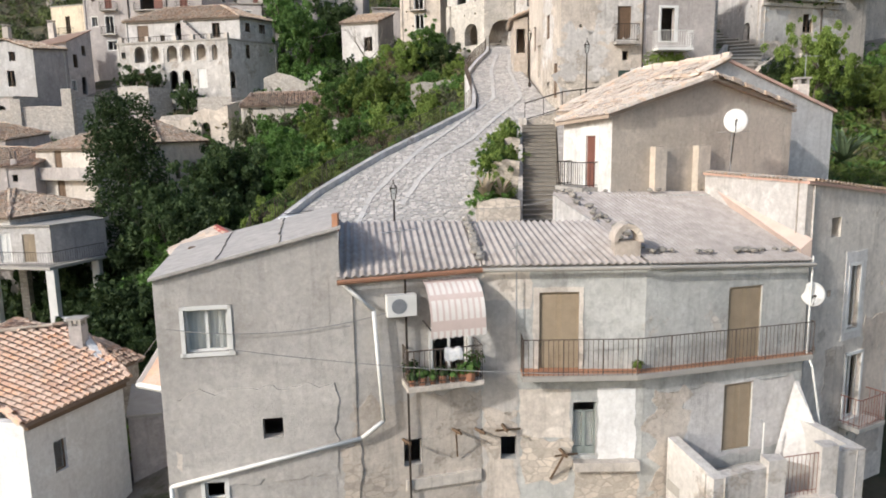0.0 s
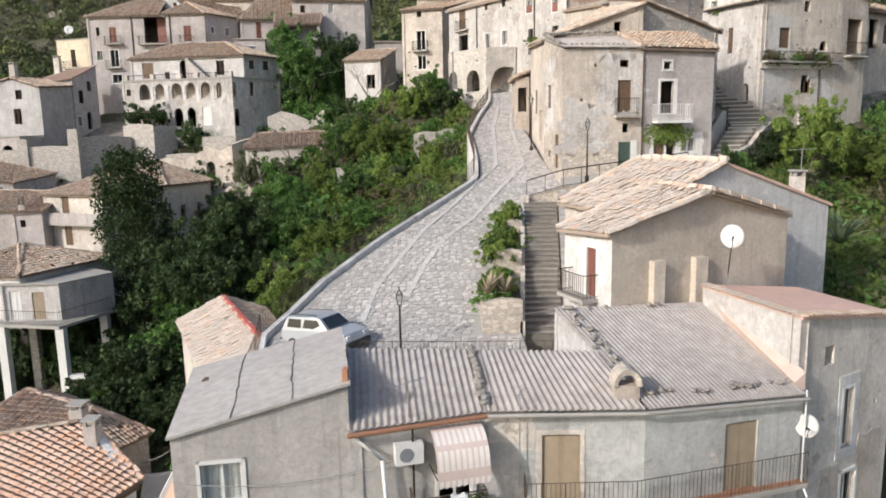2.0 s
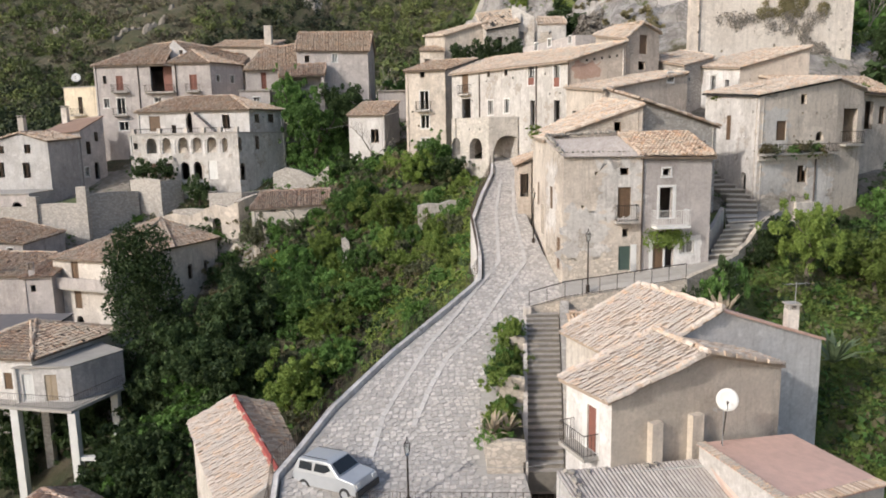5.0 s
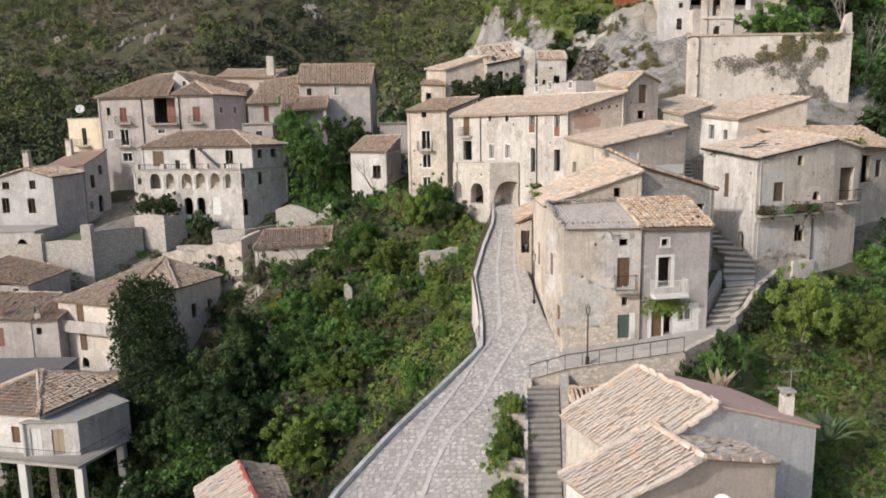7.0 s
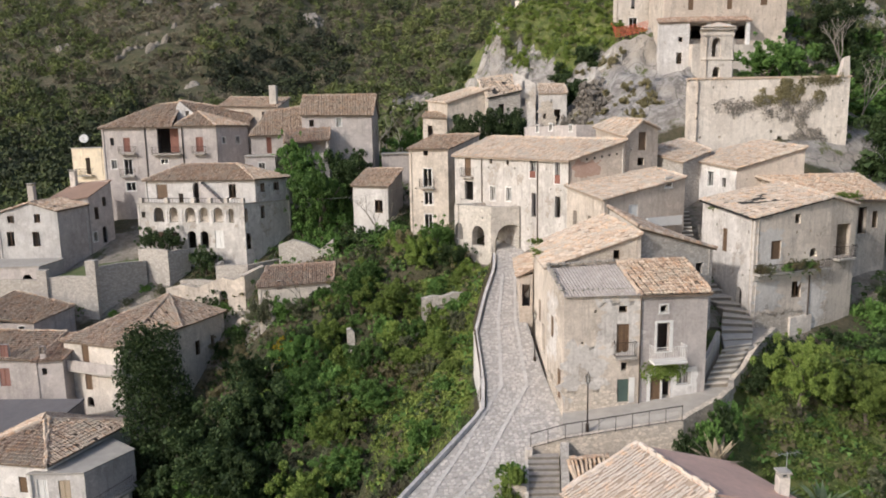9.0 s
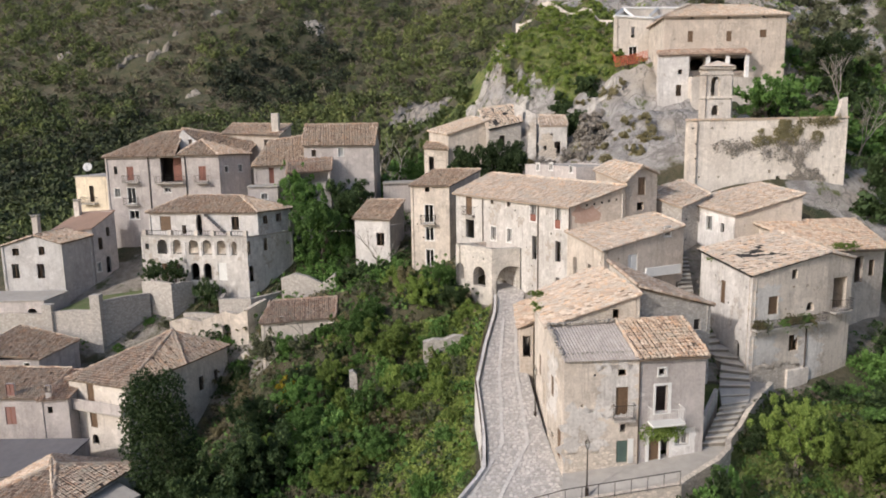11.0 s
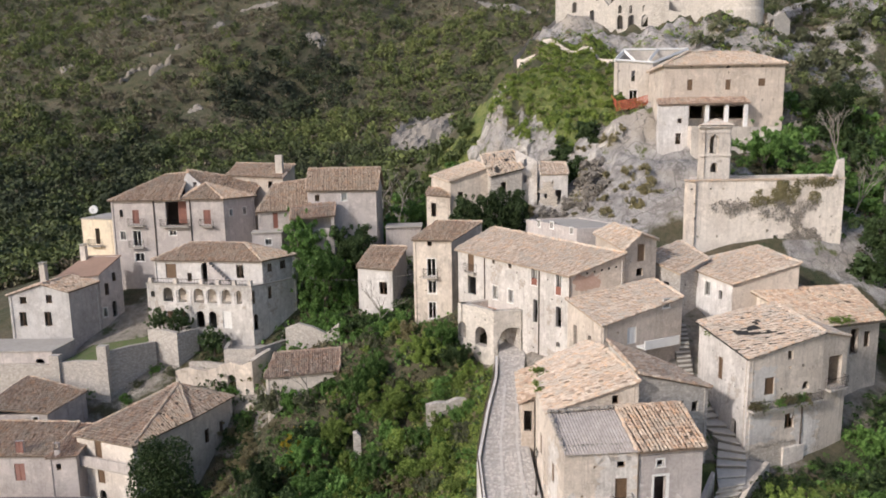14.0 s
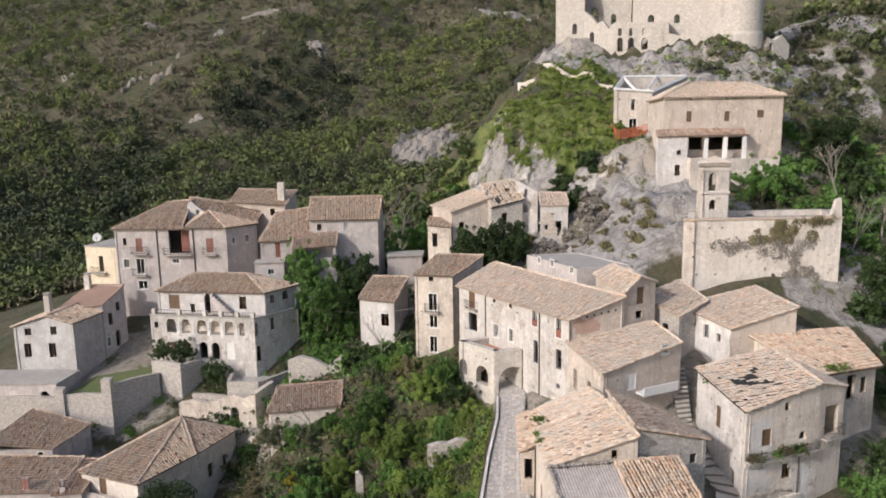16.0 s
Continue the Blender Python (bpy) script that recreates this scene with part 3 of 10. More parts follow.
def tile_rows(poly, plane_pt, ex, ey, ez, dx=0.22, dy=0.36, seed=1, lift=0.02, drop=0.02, holes=None, tidy=1.0, warp=None, high=1.0):
    """Barrel tiles laid in rows over a flat polygon, given in the plane's own x, y."""
    rnd = random.Random(seed)
    V, F = [], []
    x0, x1 = min(p[0] for p in poly), max(p[0] for p in poly)
    y0, y1 = min(p[1] for p in poly), max(p[1] for p in poly)

    def inside(x, y):
        c = False
        for (xa, ya), (xb, yb) in zip(poly, poly[1:] + poly[:1]):
            if (ya > y) != (yb > y) and x < (xb - xa) * (y - ya) / (yb - ya) + xa:
                c = not c
        return c

    prof = [(-0.5, 0.0), (-0.36, 0.62), (0.0, 1.0), (0.36, 0.62), (0.5, 0.0)]
    holes = holes or []
    nx, ny = int((x1 - x0) / dx) + 1, int((y1 - y0) / dy) + 1
    wob = [tidy * rnd.uniform(-0.03, 0.03) for _ in range(nx + 1)]
    out = []
    for i in range(nx):
        for j in range(ny):
            cx, cy = x0 + (i + 0.5) * dx, y0 + (j + 0.5) * dy
            if not inside(cx, cy) or rnd.random() < drop or any(math.hypot(cx - a, (cy - b)) < r * rnd.uniform(0.6, 1.3) for a, b, r in holes):
                continue
            cx += wob[i] + tidy * rnd.uniform(-0.018, 0.018)
            cy += tidy * rnd.uniform(-0.04, 0.04)
            yaw = tidy * rnd.uniform(-0.11, 0.11)
            up = lift + tidy * rnd.uniform(0, 0.045)
            verts = []
            up += warp(cx, cy) if warp else 0
            for e, wd, hh, rise in ((-0.62, 0.17 * dx / 0.22, 0.105, 0.045), (0.5, 0.13 * dx / 0.22, 0.075, 0.0)):
                for px, pz in prof:
                    lx = px * wd + yaw * e * dy
                    ly = e * dy
                    v = plane_pt + ex * (cx + lx) + ey * (cy + ly) + ez * (up + (rise + pz * hh) * high)
                    verts.append((v.x, v.y, v.z))
            out.append(verts)
    return out


TILE_F = [(k, k + 1, k + 6, k + 5) for k in range(4)] + [(4, 3, 2, 1, 0)]


def roof(parent, pts, mat, name="roof", over=0.25, tiles=True, thick=0.12, seed=1, slab=None, dx=0.22, dy=0.36, drop=0.02, singles=0, label="", holes=None, tidy=1.0, high=None):
    """One flat roof slope: pts starts with the two eave corners, left to right as seen from below the eave."""
    P = [Vector(p) for p in pts]
    ex = (P[1] - P[0]).normalized()
    mid = sum(P[2:], Vector()) / len(P[2:])
    ez = ex.cross(mid - P[0]).normalized()
    if ez.z < 0:
        ez = -ez
    ey = ez.cross(ex)
    q = [((p - P[0]).dot(ex), (p - P[0]).dot(ey)) for p in P]
    c = (sum(a for a, _ in q) / len(q), sum(b for _, b in q) / len(q))
    q = [(a + over * (1 if a > c[0] else -1) * 0.6, b - over if k < 2 else b + 0.06) for k, (a, b) in enumerate(q)]
    n = len(q)
    if n == 4:
        d2, d3 = (P[2] - P[0]).dot(ez), (P[3] - P[0]).dot(ez)

        def warp(a, b):
            t = min(1.15, max(-0.15, b / max(0.1, (q[2][1] + q[3][1]) / 2)))
            xl, xr = q[0][0] + (q[3][0] - q[0][0]) * t, q[1][0] + (q[2][0] - q[1][0]) * t
            u = min(1.1, max(-0.1, (a - xl) / max(0.1, xr - xl)))
            return t * ((1 - u) * d3 + u * d2)

        m = 6
        V, F = [], []
        for low in (0, 1):
            for j in range(m + 1):
                for i in range(m + 1):
                    u, t = i / m, j / m
                    a = (q[0][0] * (1 - u) + q[1][0] * u) * (1 - t) + (q[3][0] * (1 - u) + q[2][0] * u) * t
                    b = (q[0][1] * (1 - u) + q[1][1] * u) * (1 - t) + (q[3][1] * (1 - u) + q[2][1] * u) * t
                    v = P[0] + ex * a + ey * b + ez * warp(a, b) - Vector((0, 0, thick * low))
                    V.append(tuple(v))
        K = (m + 1) ** 2
        for j in range(m):
            for i in range(m):
                k = j * (m + 1) + i
                F += [(k, k + 1, k + m + 2, k + m + 1), (K + k + m + 1, K + k + m + 2, K + k + 1, K + k)]
        ring = [i for i in range(m + 1)] + [j * (m + 1) + m for j in range(1, m + 1)] + [m * (m + 1) + i for i in range(m - 1, -1, -1)] + [j * (m + 1) for j in range(m - 1, 0, -1)]
        for a, b in zip(ring, ring[1:] + ring[:1]):
            F.append((a, K + a, K + b, b))
    else:
        warp = None
    tv = [P[0] + ex * a + ey * b + ez * (warp(a, b) if warp else 0) for a, b in q]
    if n != 4:
        V = [tuple(v) for v in tv] + [tuple(v - Vector((0, 0, thick))) for v in tv]
        F = [tuple(range(n)), tuple(range(2 * n - 1, n - 1, -1))] + [(k, n + k, n + (k + 1) % n, (k + 1) % n) for k in range(n)]
    r = put(name, V, F, slab or ({T_PALE: BEDP, T_BLEACH: BEDP, T_BROWN: BEDB, T_RED: BEDB}.get(mat, BED) if tiles else mat), parent, label)
    if tiles:
        tl = tile_rows(q, P[0], ex, ey, ez, dx, dy, seed, drop=drop, holes=holes, tidy=tidy, warp=warp, high=high or (0.62 if mat == T_PALE else 1.0))
        rnd = random.Random(seed + 900)
        for k in range(1, n):
            a, b = tv[k], tv[(k + 1) % n]
            d = (b - a).normalized()
            w = ez.cross(d)
            for j in range(int((b - a).length / 0.36)):
                c0 = a + d * (0.36 * j + rnd.uniform(-0.05, 0.05)) + w * rnd.uniform(-0.06, 0.06)
                verts = []
                wd, hh, tilt = rnd.uniform(0.2, 0.3), rnd.uniform(0.1, 0.17), rnd.uniform(-0.08, 0.08)
                for e in (0.0, 0.42):
                    for px, pz in ((-0.5, -0.2), (-0.36, 0.62), (0.0, 1.0), (0.36, 0.62), (0.5, -0.2)):
                        v = c0 + d * e + w * (px * wd + tilt * e) + ez * (0.05 + pz * hh)
                        verts.append((v.x, v.y, v.z))
                tl.append(verts)
        V, F = [], []
        for verts in tl[singles:]:
            i = len(V)
            V += verts
            F += [tuple(i + k for k in f) for f in TILE_F]
        if V:
            tagged(put("roof_tiles", V, F, mat, r, "rows of overlapping barrel tiles"), kind="stuff")
        if singles:
            LATE.append((tl[:singles], mat, r))
    return r


LATE = []
FOOT = []


def chimney(parent, x, y, z0, z1, w=0.5, mat=None, cap=True):
    g = Geo()
    g.box(x - w / 2, y - w / 2, z0, x + w / 2, y + w / 2, z1)
    c = g.put("chimney", mat or P_PALE, parent)
    if cap:
        g = Geo()
        for a in (-1, 1):
            for b in (-1, 1):
                g.box(x + a * w * 0.36 - 0.06, y + b * w * 0.36 - 0.06, z1, x + a * w * 0.36 + 0.06, y + b * w * 0.36 + 0.06, z1 + 0.22)
        g.box(x - w * 0.62, y - w * 0.62, z1 + 0.22, x + w * 0.62, y + w * 0.62, z1 + 0.30)
        g.put("chimney_cap", CONC, c)
    return c


def building(name, label, corners, zb, eaves, mat, sides=None, openings=None, mats=None, category="house", thick=0.3, gables=None, group="", logs=True):
    """Walls round a plan of corners (anticlockwise from above). openings: {side: [(u0, z0, u1, z1, kind), ...]}.
    eaves: a height, or one for each corner. gables: {side: (u, z)}."""
    n = len(corners)
    ez = [eaves] * n if not isinstance(eaves, (list, tuple)) else eaves
    cx, cy = sum(c[0] for c in corners) / n, sum(c[1] for c in corners) / n
    h = base(name, cx, cy, zb, label, category, group)
    FOOT.append(corners)
    S = []
    for k in range(n):
        s = Side(corners[k], corners[(k + 1) % n])
        S.append(s)
        if sides is not None and k not in sides:
            holes = []
        else:
            holes = (openings or {}).get(k, [])
        tops = [(0.0, ez[k]), (s.L, ez[(k + 1) % n])]
        if gables and k in gables:
            tops.insert(1, gables[k])
        hm = (mats or {}).get(k, mat)
        if logs and hm in (P_CREAM, P_LIME, P_TAN, P_STONE, P_RUIN, P_PALE) and s.L > 3:
            lr = random.Random(int(abs(cx * 13 + cy * 7)) + k)
            top = min(ez[k], ez[(k + 1) % n])
            extra = []
            z = top - lr.uniform(0.7, 1.3)
            while z > max(zb, top - 11):
                u = lr.uniform(0.4, 1.6)
                while u < s.L - 0.5:
                    r = lr.uniform(0.06, 0.1)
                    if lr.random() < 0.55 and all(u + r < o[0] - 0.15 or u - r > o[2] + 0.15 or z + r < o[1] - 0.15 or z - r > o[3] + 0.15 for o in holes):
                        extra.append((u - r, z - r, u + r, z + r, "void"))
                    u += lr.uniform(1.2, 2.2)
                z -= lr.uniform(1.5, 2.0)
            holes = list(holes) + extra
        hs = [(max(0.05, o[0]), o[1], min(s.L - 0.05, o[2]), o[3], o[4] == "arch") for o in holes]
        wall(h, s, zb, tops, (mats or {}).get(k, mat), hs, thick)
        for o, o2 in zip(holes, hs):
            fill(h, s, o2, o[4])
    return h, S

# ---- ground ----
ROAD = [(22.0, 2.6), (26.0, 3.0), (28.9, 4.0), (34.7, 6.4), (40.0, 8.4), (45.0, 10.1), (49.0, 11.4), (61.0, 14.4), (66.0, 15.6), (80.0, 18.5)]


def lerp_list(rows, v):
    if v <= rows[0][0]:
        return rows[0][1]
    for (a, p), (b, q) in zip(rows, rows[1:]):
        if v <= b:
            return p + (q - p) * (v - a) / (b - a)
    return rows[-1][1]


def road_z(y):
    return lerp_list(ROAD, y)


LEFT = [(22.0, -6.8), (27.5, -7.4), (31.2, -5.6), (34.8, -3.1), (38.8, 0.0), (41.6, 2.05), (44.5, 2.2), (50.0, 1.95), (56.0, 3.0), (61.0, 4.1), (65.0, 4.4), (80.0, 4.6)]
RIGHT = [(22.0, 3.6), (27.6, 3.0), (37.2, 4.15), (38.2, 6.8), (40.8, 6.85), (45.1, 6.2), (49.1, 5.9), (56.0, 5.7), (61.0, 6.4), (65.0, 7.0), (80.0, 7.4)]

# heights that the slopes pass through: valley side, gardens, village, crag, castle hill, mountain
VALLEY = [(-30, 20, -9), (-18, 26, -7.5), (-12, 33, -4.5), (-9, 42, -1.5), (-24, 42, -8), (-34, 50, -9.5), (-14, 52, 2), (-22, 58, 0), (-5, 50, 4), (-2, 56, 7.5), (-10, 64, 7),
          (-20, 70, 5.5), (-28, 63, -2.5), (-26.5, 67.5, -1.5), (-24.5, 72, 2.0), (-38, 61, -5), (-48, 60, -6), (-36, 66, -2), (-45, 78, 8), (-30, 77, 7.0), (-20, 78, 10), (-9, 74, 12.5), (-2, 68, 14), (-34, 86, 12), (-60, 70, 2), (-60, 90, 12), (-46, 92, 14)]
VILLAGE = [(-1, 44, 6.0), (0, 76, 16.5), (-14, 88, 15.5), (-24, 96, 18), (-40, 102, 18), (-10, 104, 21), (6, 90, 22), (12, 70, 18.5), (10, 44, 9.5), (18, 44, 10.2), (17, 36, 5), (24, 38, 6), (36, 40, 5), (14, 30, 3),
           (24, 24, -2), (19, 52, 14.5), (24, 52, 12.5), (33, 48, 10), (19, 60, 18.5), (24, 68, 22), (33, 64, 20), (44, 60, 14), (60, 50, 4)]
CRAG = [(14, 79, 24.5), (20, 76, 25), (24, 80, 29), (20, 90, 33), (27, 90, 33.5), (36, 86, 32.5), (44, 78, 28), (40, 74, 27), (46, 90, 35), (13, 96, 30), (4.5, 103, 31), (7.6, 111, 45), (12, 104, 39.5), (14, 112, 46), (18, 104, 42), (16.8, 97, 33), (22.4, 96, 38.6), (26, 100, 40),
        (1, 110, 23), (3, 120, 25), (8, 122, 40), (12, 128, 48.5), (27, 114, 47), (40, 110, 46), (22, 140, 57.5), (32, 133, 55.5), (52, 122, 55), (62, 128, 52), (58, 100, 38), (75, 110, 36), (40, 165, 52), (75, 137, 58), (100, 145, 61), (84, 158, 65), (66, 150, 60), (120, 170, 66)]
FAR = [(-8, 130, 22), (-40, 130, 18), (-90, 130, 8), (-60, 180, 16), (-10, 180, 24), (-70, 250, 32), (-128, 268, 39), (-68, 295, 48), (2, 300, 54), (-24, 324, 62), (-190, 324, 65), (-99, 340, 82), (-41, 378, 93),
       (22, 349, 82), (-228, 421, 104), (60, 260, 48), (110, 180, 30), (150, 300, 66), (-320, 300, 50), (100, 420, 112), (-60, 520, 165), (-300, 560, 175), (200, 560, 175), (-600, 700, 230), (0, 800, 260), (600, 700, 230),
       (-400, 60, -20), (300, 60, 0), (-300, -200, -40), (300, -200, -30), (0, -60, -16), (0, 5, -9)]
ANCH = np.array(VALLEY + VILLAGE + CRAG + FAR, float)


def spline(a):
    """A smooth sheet (thin plate) through the heights."""
    n = len(a)
    r = np.linalg.norm(a[:, None, :2] - a[None, :, :2], axis=2)
    k = np.where(r > 0, r * r * np.log(r + 1e-9), 0) + np.eye(n) * 6.0
    p = np.hstack([np.ones((n, 1)), a[:, :2]])
    m = np.zeros((n + 3, n + 3))
    m[:n, :n], m[:n, n:], m[n:, :n] = k, p, p.T
    return np.linalg.solve(m, np.concatenate([a[:, 2], np.zeros(3)]))


SPL = spline(ANCH)


def ground_raw(x, y):
    x, y = np.asarray(x, float), np.asarray(y, float)
    r = np.sqrt((x[..., None] - ANCH[:, 0]) ** 2 + (y[..., None] - ANCH[:, 1]) ** 2)
    z = (np.where(r > 0, r * r * np.log(r + 1e-9), 0) * SPL[:-3]).sum(-1)
    return z + SPL[-3] + SPL[-2] * x + SPL[-1] * y


# green slope over the crag, the bank beside it and the garden below the castle
MEADOW = [[(11.0, 112.5), (26.0, 113.5), (27.5, 107.0), (23.2, 98.6), (19.3, 98.0), (16.2, 97.4), (14.6, 101.8), (12.6, 104.2), (9.6, 106.6), (7.8, 111.0)],
          [(5.6, 109.0), (8.6, 104.8), (11.9, 101.2), (12.6, 102.4), (10.0, 105.0), (7.2, 109.6)], [(14.6, 116.0), (16.2, 123.5), (28.6, 121.5), (27.4, 115.0)], [(-2, 112), (5, 112), (9, 122), (11, 133), (-2, 136)]]


def in_meadow(x, y):
    for poly in MEADOW:
        c = False
        for (xa, ya), (xb, yb) in zip(poly, poly[1:] + poly[:1]):
            if (ya > y) != (yb > y) and x < (xb - xa) * (y - ya) / (yb - ya) + xa:
                c = not c
        if c:
            return True
    return False


def relief(x, y, zr):
    """Rough ground: hummocks, broken rock on the crag, gullies far off."""
    far = max(0.0, min(1.0, (y - 150) / 200))
    d = noise.fractal(Vector((x, y, 0)) * (0.16 - 0.13 * far), 0.9, 2.0, 5) * (0.35 + 5.0 * far)
    if 66 < y < 145 and -2 < x < 70:
        crag = max(0.0, min(1.0, (zr - 26) / 6))
        d += crag * (abs(noise.fractal(Vector((x * 0.1, y * 0.1, 3.1)), 0.8, 2.1, 7)) * 3.6 - 1.2)
        d += crag * (abs(noise.fractal(Vector((x * 0.32, y * 0.32, zr * 0.1)), 0.9, 2.0, 4)) * 1.5 - 0.5) * (0.35 if in_meadow(x, y) else 1.0)
    return d


def ground_z(x, y):
    """The slope's height, cut back so that it passes under the road and the terrace."""
    z = float(ground_raw(x, y))
    if not (14 < y < 67 and -8 < x < 18):
        z += relief(x, y, z)
        if y < 27 and 10 < x < 30:
            z = min(z, -4.5)
        return z
    if 21 < y < 67:
        l, r = lerp_list(LEFT, y), lerp_list(RIGHT, y)
        if l - 0.3 < x < r + 0.5:
            return min(z, road_z(y) - 0.5)
        if x <= l - 0.3:
            return min(z, road_z(y) - 1.2 - min(2.0, (l - x) * 0.35))
    if 37.4 < y < 47 and 6 < x < 17:
        return min(z, 8.4)
    if 26 < y < 38 and 2.5 < x < 7:
        return min(z, road_z(y) - 1.2)
    if 14 < y < 26 and -12 < x < 18:
        return min(z, -4.5 if y < 24 else 1.5)
    return z


# where bare limestone shows, where it is trodden or built on: centre and radii
ROCKS = [(18, 86, 13, 14), (28, 83, 9, 9), (6, 107, 4.5, 7), (11, 101.5, 4.5, 5), (14, 97, 8, 6), (22, 92, 8, 7), (32, 124, 17, 6), (22, 134, 9, 6), (45, 117, 15, 6), (46, 70, 7, 8), (40, 72, 6, 6), (26, 96, 6, 6), (62, 116, 9, 7), (70, 130, 10, 6), (56, 140, 12, 6), (66, 122, 9, 7), (80, 140, 12, 7), (96, 148, 12, 6), (64, 146, 10, 6), (74, 152, 9, 4)]
SCARS = [(-66, 360, 4, 4), (-104, 290, 2.5, 4), (-8, 256, 10, 17), (-178, 330, 1.5, 3), (-118, 372, 2, 4), (35, 408, 15, 8), (-104, 403, 8, 4), (-168, 405, 5, 3)]
EARTHS = [(14, 58, 16, 20), (28, 60, 12, 9), (12, 46, 9, 9), (-44, 84, 14, 10), (-42, 68, 16, 8), (-30, 92, 16, 8), (-24, 75, 6, 4), (-14, 24, 7, 9), (44, 96, 14, 9), (-6, 93, 10, 6)]


def ground_sheet():
    def axis(lo, a, b, hi, fine, coarse, mid_lo, mid_hi):
        v = list(np.arange(a, b + 1e-6, fine))
        s, p = fine, a
        while p > lo:
            s = min(s * 1.2, 6.0 if p > mid_lo else coarse)
            p -= s
            v.insert(0, p)
        s, p = fine, b
        while p < hi:
            s = min(s * 1.12, 5.0 if p < mid_hi else coarse)
            p += s
            v.append(p)
        return v

    xs, ys = axis(-1400, -58, 64, 1400, 0.8, 60, -300, 230), axis(-700, 14, 150, 1500, 0.8, 40, 14, 460)
    V = []
    for y in ys:
        row = ground_raw(np.array(xs), np.full(len(xs), y))
        for x, zr in zip(xs, row):
            z = ground_z(x, y) if (10 < y < 67 and -12 < x < 30) else float(zr) + relief(x, y, float(zr))
            V.append((x, y, z))
    nx = len(xs)
    F = []
    bare, earth, grass = [], [], []
    for x, y, z in V:
        far = max(0.0, min(1.0, (y - 150) / 200))
        wob = noise.fractal(Vector((x * 0.11, y * 0.11, 7)), 0.9, 2.0, 3) * (0.25 + 0.35 * far)
        bare.append(max([0.0] + [min(1.0, 1.6 * (1.1 - math.hypot((x - a) / rx, (y - b) / ry) + wob)) for a, b, rx, ry in ROCKS]))
        earth.append(max([0.0] + [min(1.0, 1.8 * (1.1 - math.hypot((x - a) / rx, (y - b) / ry))) for a, b, rx, ry in EARTHS]))
        gr = 0.0
        if 96 < y < 137 and -3 < x < 29 and in_meadow(x, y):
            bare[-1], earth[-1], gr = 0.0, 0.0, 1.0
        elif 26 < y < 48 and 13.5 < x < 42:
            gr, earth[-1] = 0.85, 0.0
        elif 27 < y < 66 and 0.3 < lerp_list(LEFT, y) - x < 10:
            gr = 0.95 - 0.05 * (lerp_list(LEFT, y) - x)
        grass.append(gr)
    for j in range(len(ys) - 1):
        for i in range(nx - 1):
            k = j * nx + i
            F.append((k, k + 1, k + 1 + nx, k + nx))
    ob = put("ground", V, F, GROUND, None, "", True)
    for nm, vals in (("bare", bare), ("earth", earth), ("grass", grass)):
        ob.data.attributes.new(nm, "FLOAT", "POINT").data.foreach_set("value", vals)
    return tagged(ob, "steep scrubby hillside with grey limestone crag", "ground", kind="structure")


ground_sheet()


def outcrop(cx, cy, rx, ry, seed):
    """Bare pale rock breaking through the scrub on the mountain."""
    n = 28
    V, F = [], []
    for j in range(n + 1):
        for i in range(n + 1):
            u, v = 2 * i / n - 1, 2 * j / n - 1
            x, y = cx + u * rx * 1.3, cy + v * ry * 1.3
            h = 1 - math.hypot(u, v) * 1.25 + (0.5 if rx > 3 else 0.28) * noise.fractal(Vector((u * 2.2, v * 2.2, seed)), 0.9, 2.0, 4)
            V.append((x, y, float(ground_raw(x, y)) + relief(x, y, 0) + max(-3.0, min(1.0 if rx > 3 else 0.5, h * 3)) + 0.5 + (0.9 if rx > 3 else 0.35) * noise.fractal(Vector((x * 0.5, y * 0.5, seed)), 0.9, 2.0, 3)))
    for j in range(n):
        for i in range(n):
            k = j * (n + 1) + i
            F.append((k, k + 1, k + n + 2, k + n + 1))
    tagged(put("rock_outcrop", V, F, speckled("pale_outcrop", (0.315, 0.285, 0.25), (0.19, 0.17, 0.145), 0.6, 0.95, 0, 0.8, 0.5)), "bare pale rock on the wooded mountainside", "rock", kind="structure")


for k, sc in enumerate(SCARS):
    outcrop(*sc, k * 3.3)


STREAKS = [((-143.5, 309.0), (-135.5, 331.0), 1.6), ((-132.5, 309.5), (-124.5, 337.0), 1.9)]


def streak(a, b, w, seed):
    """An eroded pale gully of bare earth running up the slope."""
    V, F, n = [], [], 44
    for k in range(n + 1):
        f = k / n
        x, y = a[0] + (b[0] - a[0]) * f + 1.2 * noise.noise(Vector((f * 5, seed, 0))), a[1] + (b[1] - a[1]) * f
        half = w * (0.35 + 0.9 * math.sin(math.pi * min(1, f * 1.05)) ** 0.6) * (0.8 + 0.5 * noise.noise(Vector((f * 9, seed, 4))))
        for u in (-1.0, -0.4, 0.4, 1.0):
            px = x + u * half
            V.append((px, y, float(ground_raw(px, y)) + relief(px, y, 0) + (0.9 if abs(u) < 0.9 else -0.6)))
    for k in range(n):
        for j in range(3):
            i = 4 * k + j
            F.append((i, i + 1, i + 5, i + 4))
    tagged(put("earth_streak", V, F, speckled("pale_earth_streak", (0.30, 0.265, 0.22), (0.20, 0.175, 0.14), 0.8, 0.95, 0, 0.6, 0.3)), "pale eroded streak down the mountainside", "gully", kind="structure")


for k, (a, b, w) in enumerate(STREAKS):
    streak(a, b, w, k * 5.7)


